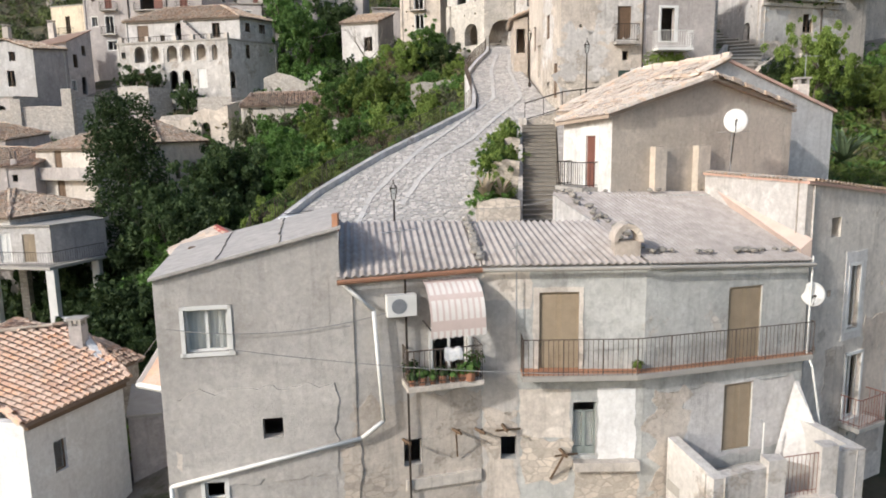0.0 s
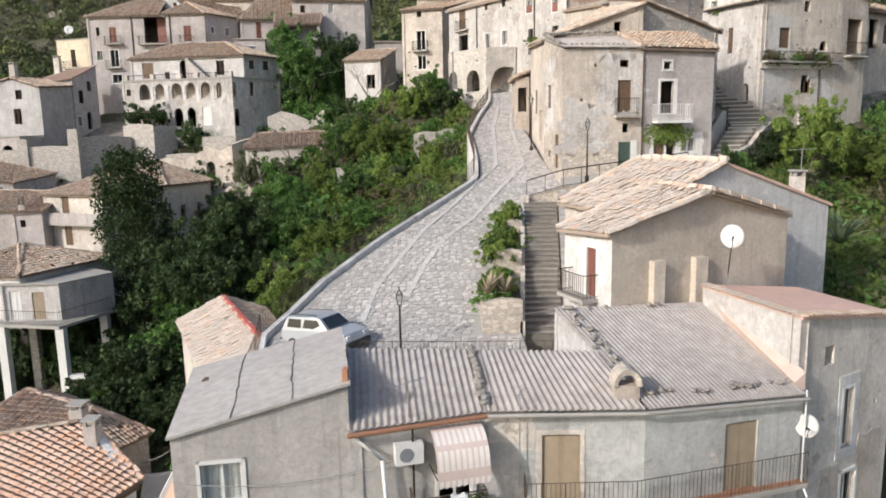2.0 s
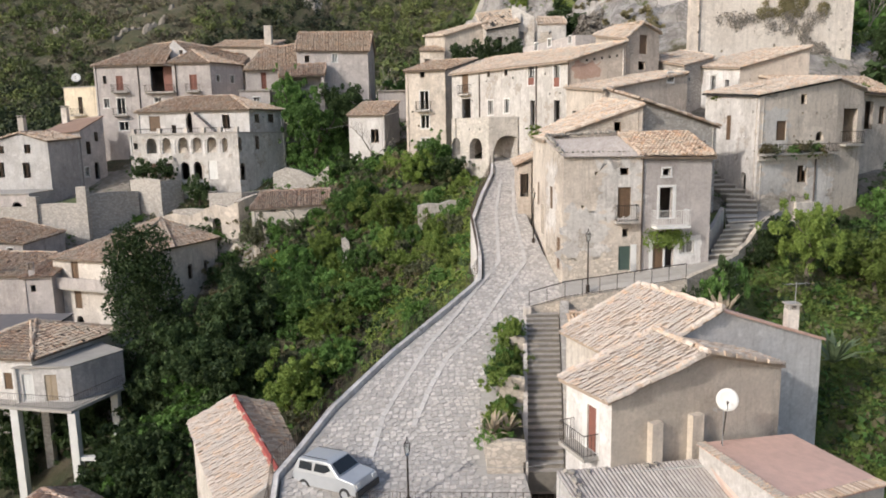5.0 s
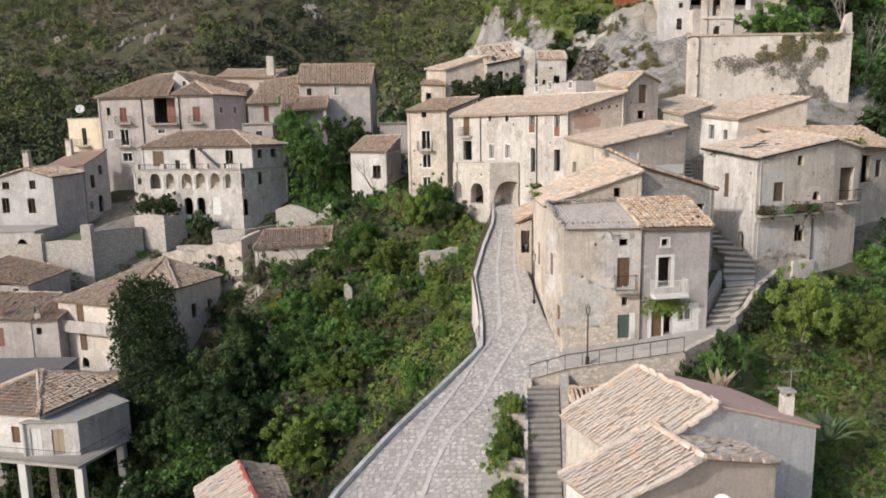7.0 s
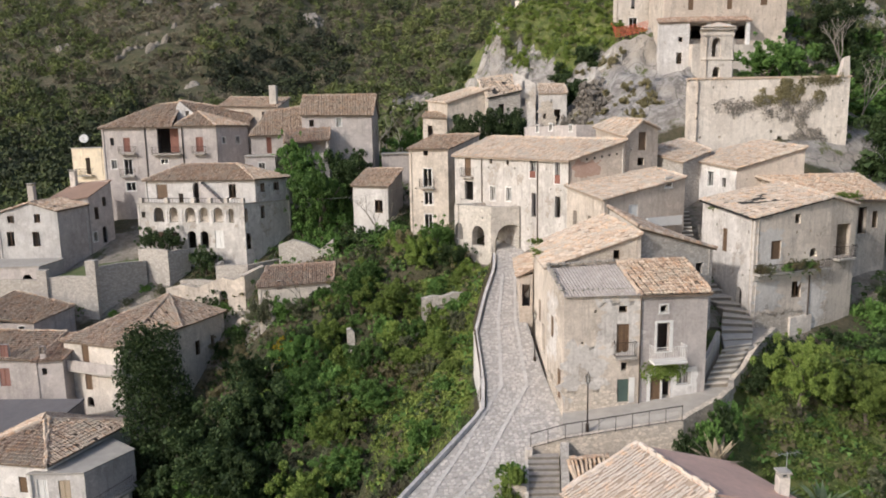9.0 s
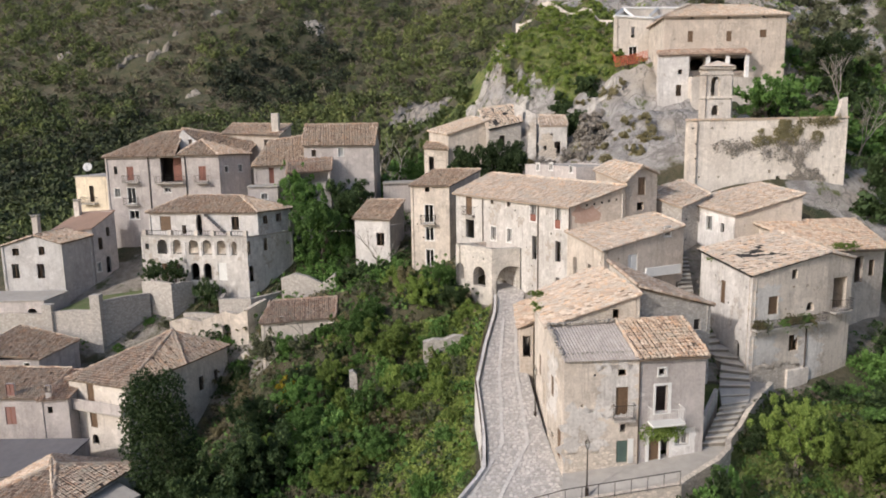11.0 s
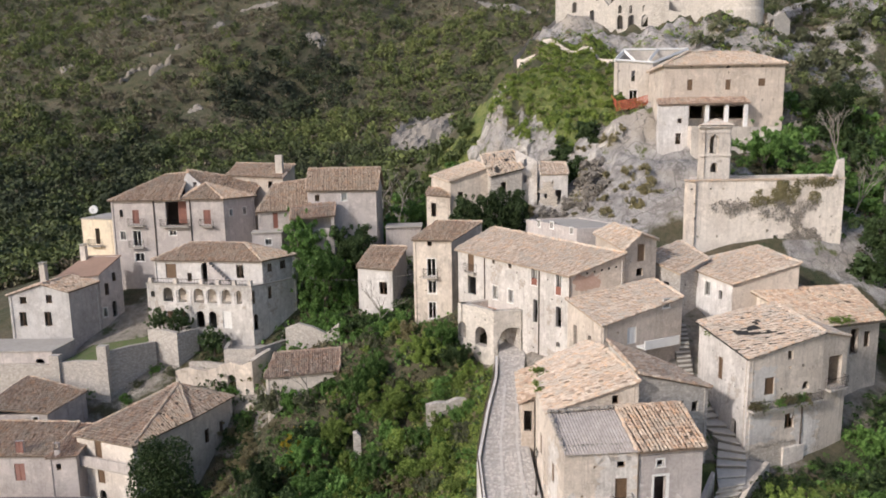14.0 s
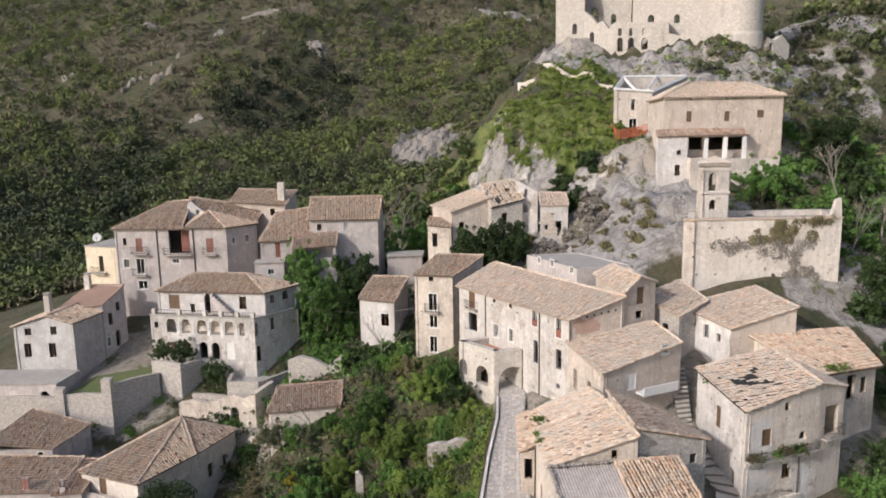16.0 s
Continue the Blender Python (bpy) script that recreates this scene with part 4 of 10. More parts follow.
def pinnacle(x, y, z0, z1, r, seed):
    """A standing tooth of limestone on the edge of the crag."""
    V, F, K, J = [], [], 11, 14
    for k in range(K):
        f = k / (K - 1)
        for j in range(J):
            a = 2 * math.pi * j / J
            rr = r * (1.2 - 0.95 * f ** 2.2) * (1 + 0.75 * noise.fractal(Vector((math.cos(a) * 1.2, math.sin(a) * 1.2, f * 2.5 + seed * 3.1)), 0.8, 2.0, 4))
            V.append((x + rr * math.cos(a) + 0.5 * f * math.sin(seed), y + rr * 0.9 * math.sin(a) + 0.8 * f, z0 + (z1 - z0) * f + 0.25 * noise.noise(Vector((a, f * 3, seed)))))
    for k in range(K - 1):
        for j in range(J):
            q = (j + 1) % J
            F.append((k * J + j, k * J + q, k * J + J + q, k * J + J + j))
    F.append(tuple(range((K - 1) * J, K * J)))
    tagged(put("rock_pinnacle", V, F, ROCKY), "pale limestone tooth on the crag's edge", "rock", "rock teeth", kind="structure")


for k, (x, y, z0, z1, r) in enumerate(((4.4, 106.8, 26, 35.0, 2.4), (5.8, 106.4, 28, 38.0, 2.3), (7.2, 107.6, 32, 41.0, 2.0), (7.9, 104.8, 28, 35.6, 2.2), (9.8, 104.0, 30, 37.2, 2.2), (12.0, 102.4, 30, 36.8, 2.2),
                                       (14.0, 100.4, 28, 34.6, 2.0), (3.4, 104.8, 25, 30.8, 2.0), (19.6, 94.6, 29, 35.2, 2.4), (22.6, 95.2, 32, 38.0, 2.2))):
    pinnacle(x, y, z0, z1, r, k)


def strip(name, label, rows, mat, thick=0.4, category="road"):
    """A sloping slab between pairs of left and right points."""
    V, F = [], []
    for l, r in rows:
        V += [l, r, (l[0], l[1], l[2] - thick), (r[0], r[1], r[2] - thick)]
    for k in range(len(rows) - 1):
        a, b = 4 * k, 4 * k + 4
        F += [(a, a + 1, b + 1, b), (a + 2, b + 2, b + 3, a + 3), (a, b, b + 2, a + 2), (a + 1, a + 3, b + 3, b + 1)]
    e = 4 * (len(rows) - 1)
    F += [(0, 2, 3, 1), (e, e + 1, e + 3, e + 2)]
    return tagged(put(name, V, F, mat), label, category, kind="structure")


ROAD_OB = strip("road", "steep ramp road paved with grey stone setts", [((lerp_list(LEFT, y), y, road_z(y) - 0.05), (lerp_list(RIGHT, y), y, road_z(y) - 0.05)) for y in [22 + 0.5 * k for k in range(107)]], JOINT)
strip("pavement", "paved terrace of pale stone before the house", [((6.3, 37.9, 8.35), (13.5, 38.35, 9.4)), ((6.5, 39.2, 8.9), (15.4, 39.9, 9.7)), ((6.8, 41.2, 9.12), (16.6, 42.6, 9.95))], CONC, 2.5, "pavement")

# ---- houses by the camera ----
def corrugated(parent, pts, mat, pitch=0.2, amp=0.038, name="roof", over=0.18):
    """A corrugated sheet roof; its ridges run up the slope."""
    a, b, c, d = [Vector(p) for p in pts]
    n = max(4, int((b - a).length / pitch))
    V, F = [], []
    k = 6
    nz = ((b - a).cross(d - a)).normalized()
    steps = n * k
    for j in range(steps + 1):
        u = j / steps
        off = nz * (amp * math.sin(2 * math.pi * j / k))
        lo, hi = a.lerp(b, u), d.lerp(c, u)
        dn = (lo - hi).normalized() * over
        V += [tuple(lo + dn + off + nz * 0.03), tuple(hi + off + nz * 0.03), tuple(lo + dn + off - nz * 0.02), tuple(hi + off - nz * 0.02)]
    for j in range(steps):
        p, q = 4 * j, 4 * j + 4
        F += [(p, q, q + 1, p + 1), (p + 2, p + 3, q + 3, q + 2), (p, p + 2, q + 2, q)]
    return put(name, V, F, mat, parent, "", True)


hA, sA = building("house", "grey cement house end with a felt roof", [(-7.20, 16.60), (-2.70, 17.30), (-3.7, 22.6), (-8.4, 21.8)], -9, [4.12, 5.22, 5.2, 4.15], P_GREY,
    openings={0: [(0.68, 2.21, 1.73, 3.32, "white"), (2.44, -0.20, 2.95, 0.35, "void"), (0.88, -1.79, 1.39, -1.29, "sill")]})
roof(hA, [(-7.2, 16.6, 4.2), (-2.7, 17.3, 5.3), (-3.7, 22.6, 5.28), (-8.4, 21.8, 4.23)], SHEET, tiles=False, over=0.12, thick=0.08)
for u in (0.34, 0.68):
    g = Geo()
    w0 = Vector((-7.2 + 4.5 * u, 16.5 + 0.7 * u, 4.21 + 1.1 * u))
    w1 = Vector((-8.35 + 4.6 * u, 21.8 + 0.8 * u, 4.24 + 1.05 * u))
    sr = random.Random(int(u * 100))
    g.path([tuple(w0.lerp(w1, k / 14) + Vector((sr.uniform(-0.05, 0.05), 0, 0))) for k in range(15)], 0.018)
    g.put("seam", STEP, hA, "dark open seam between roof sheets")
g = Geo()
g.box(-2.84, 17.3, 5.15, -2.7, 17.62, 5.6)
g.put("brick_stub", TERRA, hA, "broken orange brick stub")
g = Geo()
g.box(-7.6, 20.2, 4.25, -6.9, 20.5, 4.36)
g.put("loose_board", WOOD, hA)
g = Geo()
g.hexa([(-9.08, 19.5, 0.3), (-7.45, 18.1, 0.62), (-7.9, 20.6, 1.1), (-8.9, 20.9, 1.05)], [(-9.08, 19.5, 0.44), (-7.45, 18.1, 0.76), (-7.9, 20.6, 1.24), (-8.9, 20.9, 1.19)])
lt = g.put("lean_to_roof", T_RED, hA, "small tiled lean-to roof with a white verge")
g = Geo()
g.bar((-9.1, 19.45, 0.40), (-7.45, 18.05, 0.70), 0.09)
g.bar((-9.1, 19.45, 0.42), (-8.9, 20.9, 1.2), 0.09)
g.put("verge", WHITEP, lt)
g = Geo()
PIPE = [(-2.69, 17.30, 3.88), (-1.89, 17.43, 3.09), (-1.72, 17.45, 0.08), (-2.30, 17.36, -0.35), (-7.13, 16.61, -1.26), (-7.13, 16.61, -9.00)]
g.path([(x + 0.03, y - 0.12, z) for x, y, z in PIPE], 0.055, 8)
g.put("drainpipe", WHITEP, hA, "white plastic drainpipe", True)

FINE[0] = True
hB, sB = building("row_house", "grey rendered row house with tan shutters and a long balcony", [(-2.70, 17.30), (0.95, 18.30), (5.43, 18.28), (10.65, 19.87), (9.4, 24.75), (3.75, 23.8), (4.55, 20.9), (-3.25, 21.5)], -9, [3.95, 4.05, 4.05, 3.75, 5.3, 5.42, 4.8, 4.8], P_BLUE,
    mats={0: P_GREY, 5: P_WHITE}, openings={
    0: [(2.40, 1.05, 3.40, 2.34, "sill"), (1.55, -1.42, 2.06, -0.65, "void")],
    1: [(1.59, 1.07, 2.68, 3.27, "tan"), (2.54, -1.45, 3.20, 0.13, "gdoor"), (0.53, -1.52, 0.97, -0.84, "void"), (-1.02, -3.02, -0.30, -2.18, "void")],
    2: [(2.70, 0.90, 3.84, 3.14, "tan"), (2.69, -1.79, 3.69, 0.27, "tan")]})
FINE[0] = False
corrugated(hB, [(-2.75, 17.25, 4.03), (0.95, 18.25, 4.12), (0.65, 21.1, 4.87), (-3.3, 21.5, 4.87)], CORR)
corrugated(hB, [(0.98, 18.25, 4.12), (5.3, 18.23, 4.12), (4.55, 20.75, 4.87), (0.68, 21.1, 4.87)], CORR)
corrugated(hB, [(5.43, 18.25, 4.1), (10.6, 19.85, 3.82), (9.4, 24.9, 5.35), (3.75, 23.8, 5.5)], CORR, pitch=0.15, amp=0.026)

WH0 = [(2.40, 1.05, 3.40, 2.34), (1.55, -1.42, 2.06, -0.65)]
WH1 = [(1.59, 1.07, 2.68, 3.27), (2.54, -1.45, 3.20, 0.13), (0.53, -1.52, 0.97, -0.84), (-1.02, -3.02, -0.30, -2.18)]
WH2 = [(2.70, 0.90, 3.84, 3.14), (2.69, -1.79, 3.69, 0.27)]
skin(hB, sB[0], (0.12, -2.71, 3.75, 0.50), P_ROUGH, WH0, 0.014, 2, 0.2, label="rough flaking tan plaster")
skin(hB, sB[1], (0.01, -3.03, 1.00, 3.10), P_GREY, WH1, 0.010, 3, 0.05)
skin(hB, sB[1], (0.00, -3.03, 1.00, -0.01), P_ROUGH, WH1, 0.018, 4, 0.2)
skin(hB, sB[1], (1.05, -0.91, 2.47, 0.50), P_PALE, WH1, 0.016, 5, 0.03)
skin(hB, sB[1], (1.13, -2.19, 2.50, -0.93), P_RUBBLE, WH1, 0.020, 6, 0.12, label="bare rubble masonry")
skin(hB, sB[1], (2.61, -3.25, 4.41, -1.90), P_RUBBLE, WH1, 0.020, 7, 0.06, label="bare rubble masonry")
skin(hB, sB[1], (3.23, -1.55, 4.29, 0.51), WASH, WH1, 0.016, 8, 0.05, label="bright whitewashed panel")
skin(hB, sB[1], (1.43, 1.02, 2.79, 3.42), P_PALE, WH1, 0.022, 9, 0.02, "surround")
skin(hB, sB[1], (0.08, 2.93, 1.37, 4.03), P_PALE, WH1, 0.009, 10, 0.1)
skin(hB, sB[2], (0.27, -2.91, 1.49, 0.36), P_ROUGH, WH2, 0.014, 11, 0.3)
skin(hB, sB[2], (1.45, -1.90, 5.16, 0.31), P_WHITE, WH2, 0.010, 12, 0.08)
skin(hA, sA[0], (0.35, -1.38, 4.34, 1.13), P_GREY, [(2.44, -0.20, 2.95, 0.35), (0.88, -1.79, 1.39, -1.29)], 0.03, 51, 0.1)
skin(hA, sA[0], (4.42, -2.40, 4.92, -0.62), P_ROUGH, [], 0.014, 13, 0.3)
skin(hA, sA[0], (0.29, -1.16, 1.05, -0.42), P_PALE, [], 0.012, 14, 0.12)
for k, (u, z, drop) in enumerate(((1.51, -0.63, 1.64, -0.50)[:2] + (0.0,), (2.92, -0.53, 3.05, -0.39)[:2] + (0.75,), (3.59, -0.61, 3.66, -0.48)[:2] + (0.0,))):
    g = Geo()
    g.bar(sB[0].at(u, z, -0.1), sB[0].at(u + 0.1, z + 0.1, 0.55), 0.045, 5)
    g.bar(sB[0].at(u + 0.25, z - 0.05, -0.1), sB[0].at(u, z + 0.08, 0.45), 0.03, 5)
    if drop:
        g.bar(sB[0].at(u, z + 0.1, 0.4), sB[0].at(u + 0.12, z - drop, 0.1), 0.025, 5)
    g.put("pole_bracket", WOOD, hB, "weathered wooden pole bracket")
for u, z, drop in ((0.56, -0.51, 0.62, -0.39)[:2] + (0.0,), (2.18, -1.27, 2.28, -1.17)[:2] + (0.85,)):
    g = Geo()
    g.bar(sB[1].at(u, z, -0.1), sB[1].at(u + 0.1, z + 0.08, 0.6), 0.05, 5)
    g.bar(sB[1].at(u - 0.2, z + 0.05, 0.5), sB[1].at(u + 0.5, z - 0.1, 0.05), 0.03, 5)
    if drop:
        g.bar(sB[1].at(u + 0.05, z + 0.1, 0.5), sB[1].at(u - 0.25, z - drop, 0.05), 0.035, 5)
    g.put("pole_bracket", WOOD, hB, "weathered wooden pole bracket")
g = Geo()
sB[1].box(g, *(2.54, -1.81, 4.38, -1.56)[:2], 0.0, *(2.54, -1.81, 4.38, -1.56)[2:], 0.28)
g.put("ledge", P_PALE, hB)
g = Geo()
sB[0].box(g, *(1.58, -2.08, 3.73, -1.78)[:2], 0.0, *(1.58, -2.08, 3.73, -1.78)[2:], 0.12)
g.put("ledge", P_PALE, hB)

LONG_BALC = [(2.02, 17.67, 1.11), (5.14, 17.84, 1.05), (10.82, 19.62, 0.95)]
g = Geo()
for (a, b), (c, d) in zip(zip(LONG_BALC, LONG_BALC[1:]), (((2.02, 18.4), (5.43, 18.4)), ((5.43, 18.4), (10.75, 20.0)))):
    g.hexa((a[:2] + (a[2] - 0.15,), b[:2] + (b[2] - 0.15,), (*d, b[2] - 0.15), (*c, a[2] - 0.15)), (a, b, (*d, b[2]), (*c, a[2])))
lb = g.put("balcony", CONC, hB)
g = Geo()
for (a, b), (c, d) in zip(zip(LONG_BALC, LONG_BALC[1:]), (((2.02, 18.4), (5.43, 18.4)), ((5.43, 18.4), (10.75, 20.0)))):
    g.hexa(((a[0], a[1] + 0.06, a[2]), (b[0], b[1] + 0.06, b[2]), (*d, b[2]), (*c, a[2])), ((a[0], a[1] + 0.06, a[2] + 0.02), (b[0], b[1] + 0.06, b[2] + 0.02), (*d, b[2] + 0.02), (*c, a[2] + 0.02)))
g.put("balcony_floor", TERRA, lb, "terracotta tiled floor")
railing(lb, [(2.05, 18.3, 1.11), (2.05, 17.7, 1.11), (5.14, 17.87, 1.05), (10.8, 19.64, 0.95), (10.75, 19.9, 0.95)], 1.0, RUSTY, gap=0.13, r=0.008, posts=8)
balcony(hB, sB[0], 1.55, 3.62, 1.1, 0.75, 0.95, P_PALE, RUSTY)

hD, sD = building("stone_house", "tan house with flaking render and a pink flat roof", [(10.64, 20.25), (15.20, 22.80), (13.9, 26.8), (9.33, 24.75)], -9, [5.95, 5.3, 5.35, 5.98], P_PALE, mats={3: P_WHITE},
    openings={0: [(1.33, 4.22, 1.82, 4.84, "void"), (2.48, 1.16, 3.04, 3.23, "sill"), (2.66, -1.96, 3.47, 0.24, "sill")]})
roof(hD, [(10.64, 20.25, 6.03), (15.20, 22.80, 5.38), (13.9, 26.8, 5.43), (9.33, 24.75, 6.06)], T_FLAT, tiles=False, over=0.1, thick=0.09)
balcony(hD, sD[0], 2.45,  3.92, -1.99, 0.7, 0.95, CONC, speckled("red_rust", (0.25, 0.10, 0.07), (0.16, 0.075, 0.055), 6.0, 0.7))
skin(hD, sD[0], (2.22, 0.8, 3.34, 3.7), P_WHITE, [(2.48, 1.16, 3.04, 3.23)], 0.02, 15, 0.015)
skin(hD, sD[0], (3.50, -3.53, 4.86, 1.40), P_TAN, [], 0.016, 16, 0.12)
skin(hD, sD[0], (1.49, -2.56, 2.57, 0.58), P_ROUGH, [], 0.014, 17, 0.12)
cr = random.Random(12)
for k in range(26):
    f = (k + 0.5) / 26
    p = Vector((10.64, 20.25, 6.03)).lerp(Vector((9.33, 24.75, 6.06)), f)
    g = Geo()
    d = Vector((-0.96, -0.28, -0.05))
    for j in range(5):
        a0, a1 = math.pi * j / 5, math.pi * (j + 1) / 5
        o0, o1 = Vector((-0.28 * math.cos(a0) * 0.075, 0.96 * math.cos(a0) * 0.075, 0.07 * math.sin(a0))), Vector((-0.28 * math.cos(a1) * 0.075, 0.96 * math.cos(a1) * 0.075, 0.07 * math.sin(a1)))
        b0 = p + Vector((0, cr.uniform(-0.015, 0.015), 0.0))
        g.quad(b0 + o0 + d * 0.18, b0 + o1 + d * 0.18, b0 + o1 - d * 0.22, b0 + o0 - d * 0.22)
    g.put("coping_tile", T_PALE, hD)
for k in range(28):
    p = Vector((10.64, 20.25, 6.05)).lerp(Vector((15.2, 22.8, 5.40)), (k + 0.5) / 28) + Vector((0, 0, cr.uniform(-0.015, 0.015)))
    g = Geo()
    d = Vector((0.49, -0.87, -0.03))
    for j in range(5):
        a0, a1 = math.pi * j / 5, math.pi * (j + 1) / 5
        o0, o1 = Vector((0.87 * math.cos(a0) * 0.08, 0.49 * math.cos(a0) * 0.08, 0.075 * math.sin(a0))), Vector((0.87 * math.cos(a1) * 0.08, 0.49 * math.cos(a1) * 0.08, 0.075 * math.sin(a1)))
        g.quad(p + o0 + d * 0.2, p + o1 + d * 0.2, p + o1 - d * 0.3, p + o0 - d * 0.3)
    g.put("eave_tile", T_OLD, hD)

hE, sE = building("gable_house", "gabled house, brown cement front and whitewashed side", [(5.81, 24.10), (13.44, 27.09), (12.30, 29.90), (4.65, 27.00)], 1.5, [8.12, 8.24, 8.3, 7.95], P_BROWNG, mats={3: P_WHITE, 1: P_WHITE}, gables={0: (4.14, 9.31)},
    openings={3: [(1.56, 5.58, 2.17, 7.42, "red")]})
balcony(hE, sE[3], 1.56 - 1.0,  2.17 + 0.2, 5.58, 0.7, 0.9)
skin(hE, sE[3], (1.21, 5.44, 2.39, 7.76), WHITEP, [(1.56, 5.58, 2.17, 7.42)], 0.02, 1, 0.0, "surround")
roof(hE, [(4.65, 27.0, 8.02), (5.81, 24.1, 8.2), (9.73, 25.43, 9.43), (8.63, 28.25, 9.5)], T_BLEACH, over=0.3, seed=3, drop=0.05, singles=160, high=0.34, tidy=1.1, dx=0.2, dy=0.34)
roof(hE, [(13.44, 27.09, 8.34), (12.3, 29.9, 8.4), (8.63, 28.25, 9.5), (9.73, 25.43, 9.43)], T_PALE, over=0.15, seed=4)
hE2, sE2 = building("gable_house", "taller gabled house behind, with stained white end wall", [(7.5, 26.95), (16.99, 30.66), (15.1, 35.4), (5.5, 32.0)], 1.5, [8.45, 8.3, 8.3, 8.5], P_WHITE, gables={0: (4.18, 10.25), 2: (6.0, 10.25)}, mats={3: P_PALE})
roof(hE2, [(5.5, 32.0, 8.58), (7.4, 27.2, 8.5), (11.39, 28.47, 10.37), (9.4, 33.4, 10.37)], T_BLEACH, over=0.3, seed=5, drop=0.05, singles=140, high=0.34, tidy=1.1, dx=0.2, dy=0.34)
roof(hE2, [(16.99, 30.66, 8.38), (15.1, 35.4, 8.38), (9.4, 33.4, 10.37), (11.39, 28.47, 10.37)], T_FLAT, over=0.15, tiles=False)
chimney(hE2, 16.0, 31.6, 8.2, 9.5, 0.5, P_PALE)
g = Geo()
for px0, px1 in ((7.32, 7.78), (9.08, 9.58)):
    u0, u1 = (px0 - 5.81) / 0.931, (px1 - 5.81) / 0.931
    sE[0].box(g, u0, 4.5, -0.02, u1, 7.0, 0.3)
g.put("buttress", P_BROWNG, hE)

hF, sF = building("cottage", "low cottage with a tiled roof and a red painted ridge", [(-15.53, 38.87), (-10.06, 28.02), (-6.6, 29.8), (-11.4, 41.2)], -8, [1.28, 1.5, 1.5, 1.3], P_PALE, gables={1: (1.9, 2.45), 3: (1.9, 2.3)}, mats={1: P_GREY})
roof(hF, [(-15.53, 38.87, 1.36), (-10.06, 28.02, 1.60), (-8.07, 29.67, 2.50), (-13.26, 39.90, 2.40)], T_BLEACH, over=0.25, seed=6, high=0.4)
roof(hF, [(-6.6, 29.8, 1.6), (-11.4, 41.2, 1.4), (-13.26, 39.90, 2.40), (-8.07, 29.67, 2.50)], T_OLD, over=0.2, seed=7)
g = Geo()
g.bar((-8.07, 29.67, 2.57), (-13.26, 39.90, 2.47), 0.17, 6)
g.put("ridge", speckled("red_ridge_paint", (0.42, 0.09, 0.075), (0.33, 0.085, 0.07), 3.0), hF, "red painted ridge")

# ---- central house and the lane ----
hM, sM = building("tall_house", "tall cream rendered house with a corrugated roof", [(6.80, 40.85), (11.60, 41.33), (11.2, 45.3), (6.35, 44.9)], 6.5, [16.45, 16.4, 17.6, 17.4], P_CREAM, openings={
    0: [(3.42, 15.36, 3.96, 15.79, "glass"), (3.32, 12.67, 4.12, 14.64, "wood"), (3.65, 11.64, 4.02, 12.15, "void"), (3.43, 9.59, 4.17, 11.08, "green")],
    3: [(1.0, 13.2, 1.7, 14.6, "wood"), (2.6, 9.6, 3.4, 11.6, "door")]})
corrugated(hM, [(6.75, 40.8, 16.55), (11.6, 41.3, 16.5), (11.2, 45.3, 17.7), (6.3, 44.9, 17.5)], CORR)
balcony(hM, sM[0], 3.09,  4.47, 12.64, 0.55, 0.95, P_STONE)
hM2, sM2 = building("tall_house", "tall grey rendered house with a clay tile roof", [(11.60, 41.33), (16.00, 42.10), (15.6, 45.8), (11.2, 45.3)], 6.5, [16.4, 16.3, 17.7, 17.6], P_PINK, openings={
    0: [(1.27, 15.22, 1.76, 15.69, "sill"), (1.11, 12.72, 1.94, 14.56, "void"), (0.76, 9.43, 1.45, 11.20, "wood"), (1.56, 9.63, 2.14, 11.22, "void"), (2.50, 10.44, 3.47, 11.27, "sill")]})
roof(hM2, [(11.60, 41.33, 16.5), (16.00, 42.10, 16.4), (15.6, 45.8, 17.8), (11.2, 45.3, 17.75)], T_OLD, seed=8, dx=0.26, high=1.3)
balcony(hM2, sM2[0], 0.61,  2.79, 12.27, 0.8, 0.95, WHITEP, WHITEP)
WHM = [(3.42, 15.36, 3.96, 15.79), (3.32, 12.67, 4.12, 14.64), (3.65, 11.64, 4.02, 12.15), (3.43, 9.59, 4.17, 11.08)]
WHM2 = [(1.27, 15.22, 1.76, 15.69), (1.11, 12.72, 1.94, 14.56), (0.76, 9.43, 1.45, 11.20), (1.56, 9.63, 2.14, 11.22), (2.50, 10.44, 3.47, 11.27)]
skin(hM, sM[0], (0.2, 8.6, 4.6, 10.6), P_RUBBLE, WHM, 0.02, 31, 0.5)
skin(hM, sM[0], (0.1, 10.2, 2.6, 13.4), P_LIME, WHM, 0.015, 32, 0.5)
skin(hM, sM[0], (2.2, 12.6, 4.7, 16.2), P_LIME, WHM, 0.012, 33, 0.5)
skin(hM, sM[0], (4.16, 9.52, 4.53, 11.17), WHITEP, WHM, 0.03, 34, 0.01)
skin(hM, sM[3], (0.3, 8.2, 3.6, 10.8), P_RUBBLE, [(1.0, 13.2, 1.7, 14.6), (2.6, 9.6, 3.4, 11.6)], 0.02, 35, 0.5)
skin(hM, sM[3], (0.2, 12.0, 2.4, 16.0), P_LIME, [(1.0, 13.2, 1.7, 14.6)], 0.014, 36, 0.5)
skin(hM2, sM2[0], (2.13, 9.22, 3.92, 11.57), P_WHITE, WHM2, 0.02, 37, 0.06)
skin(hM2, sM2[0], (0.53, 9.37, 2.22, 11.40), WHITEP, WHM2, 0.03, 38, 0.01, "surround")
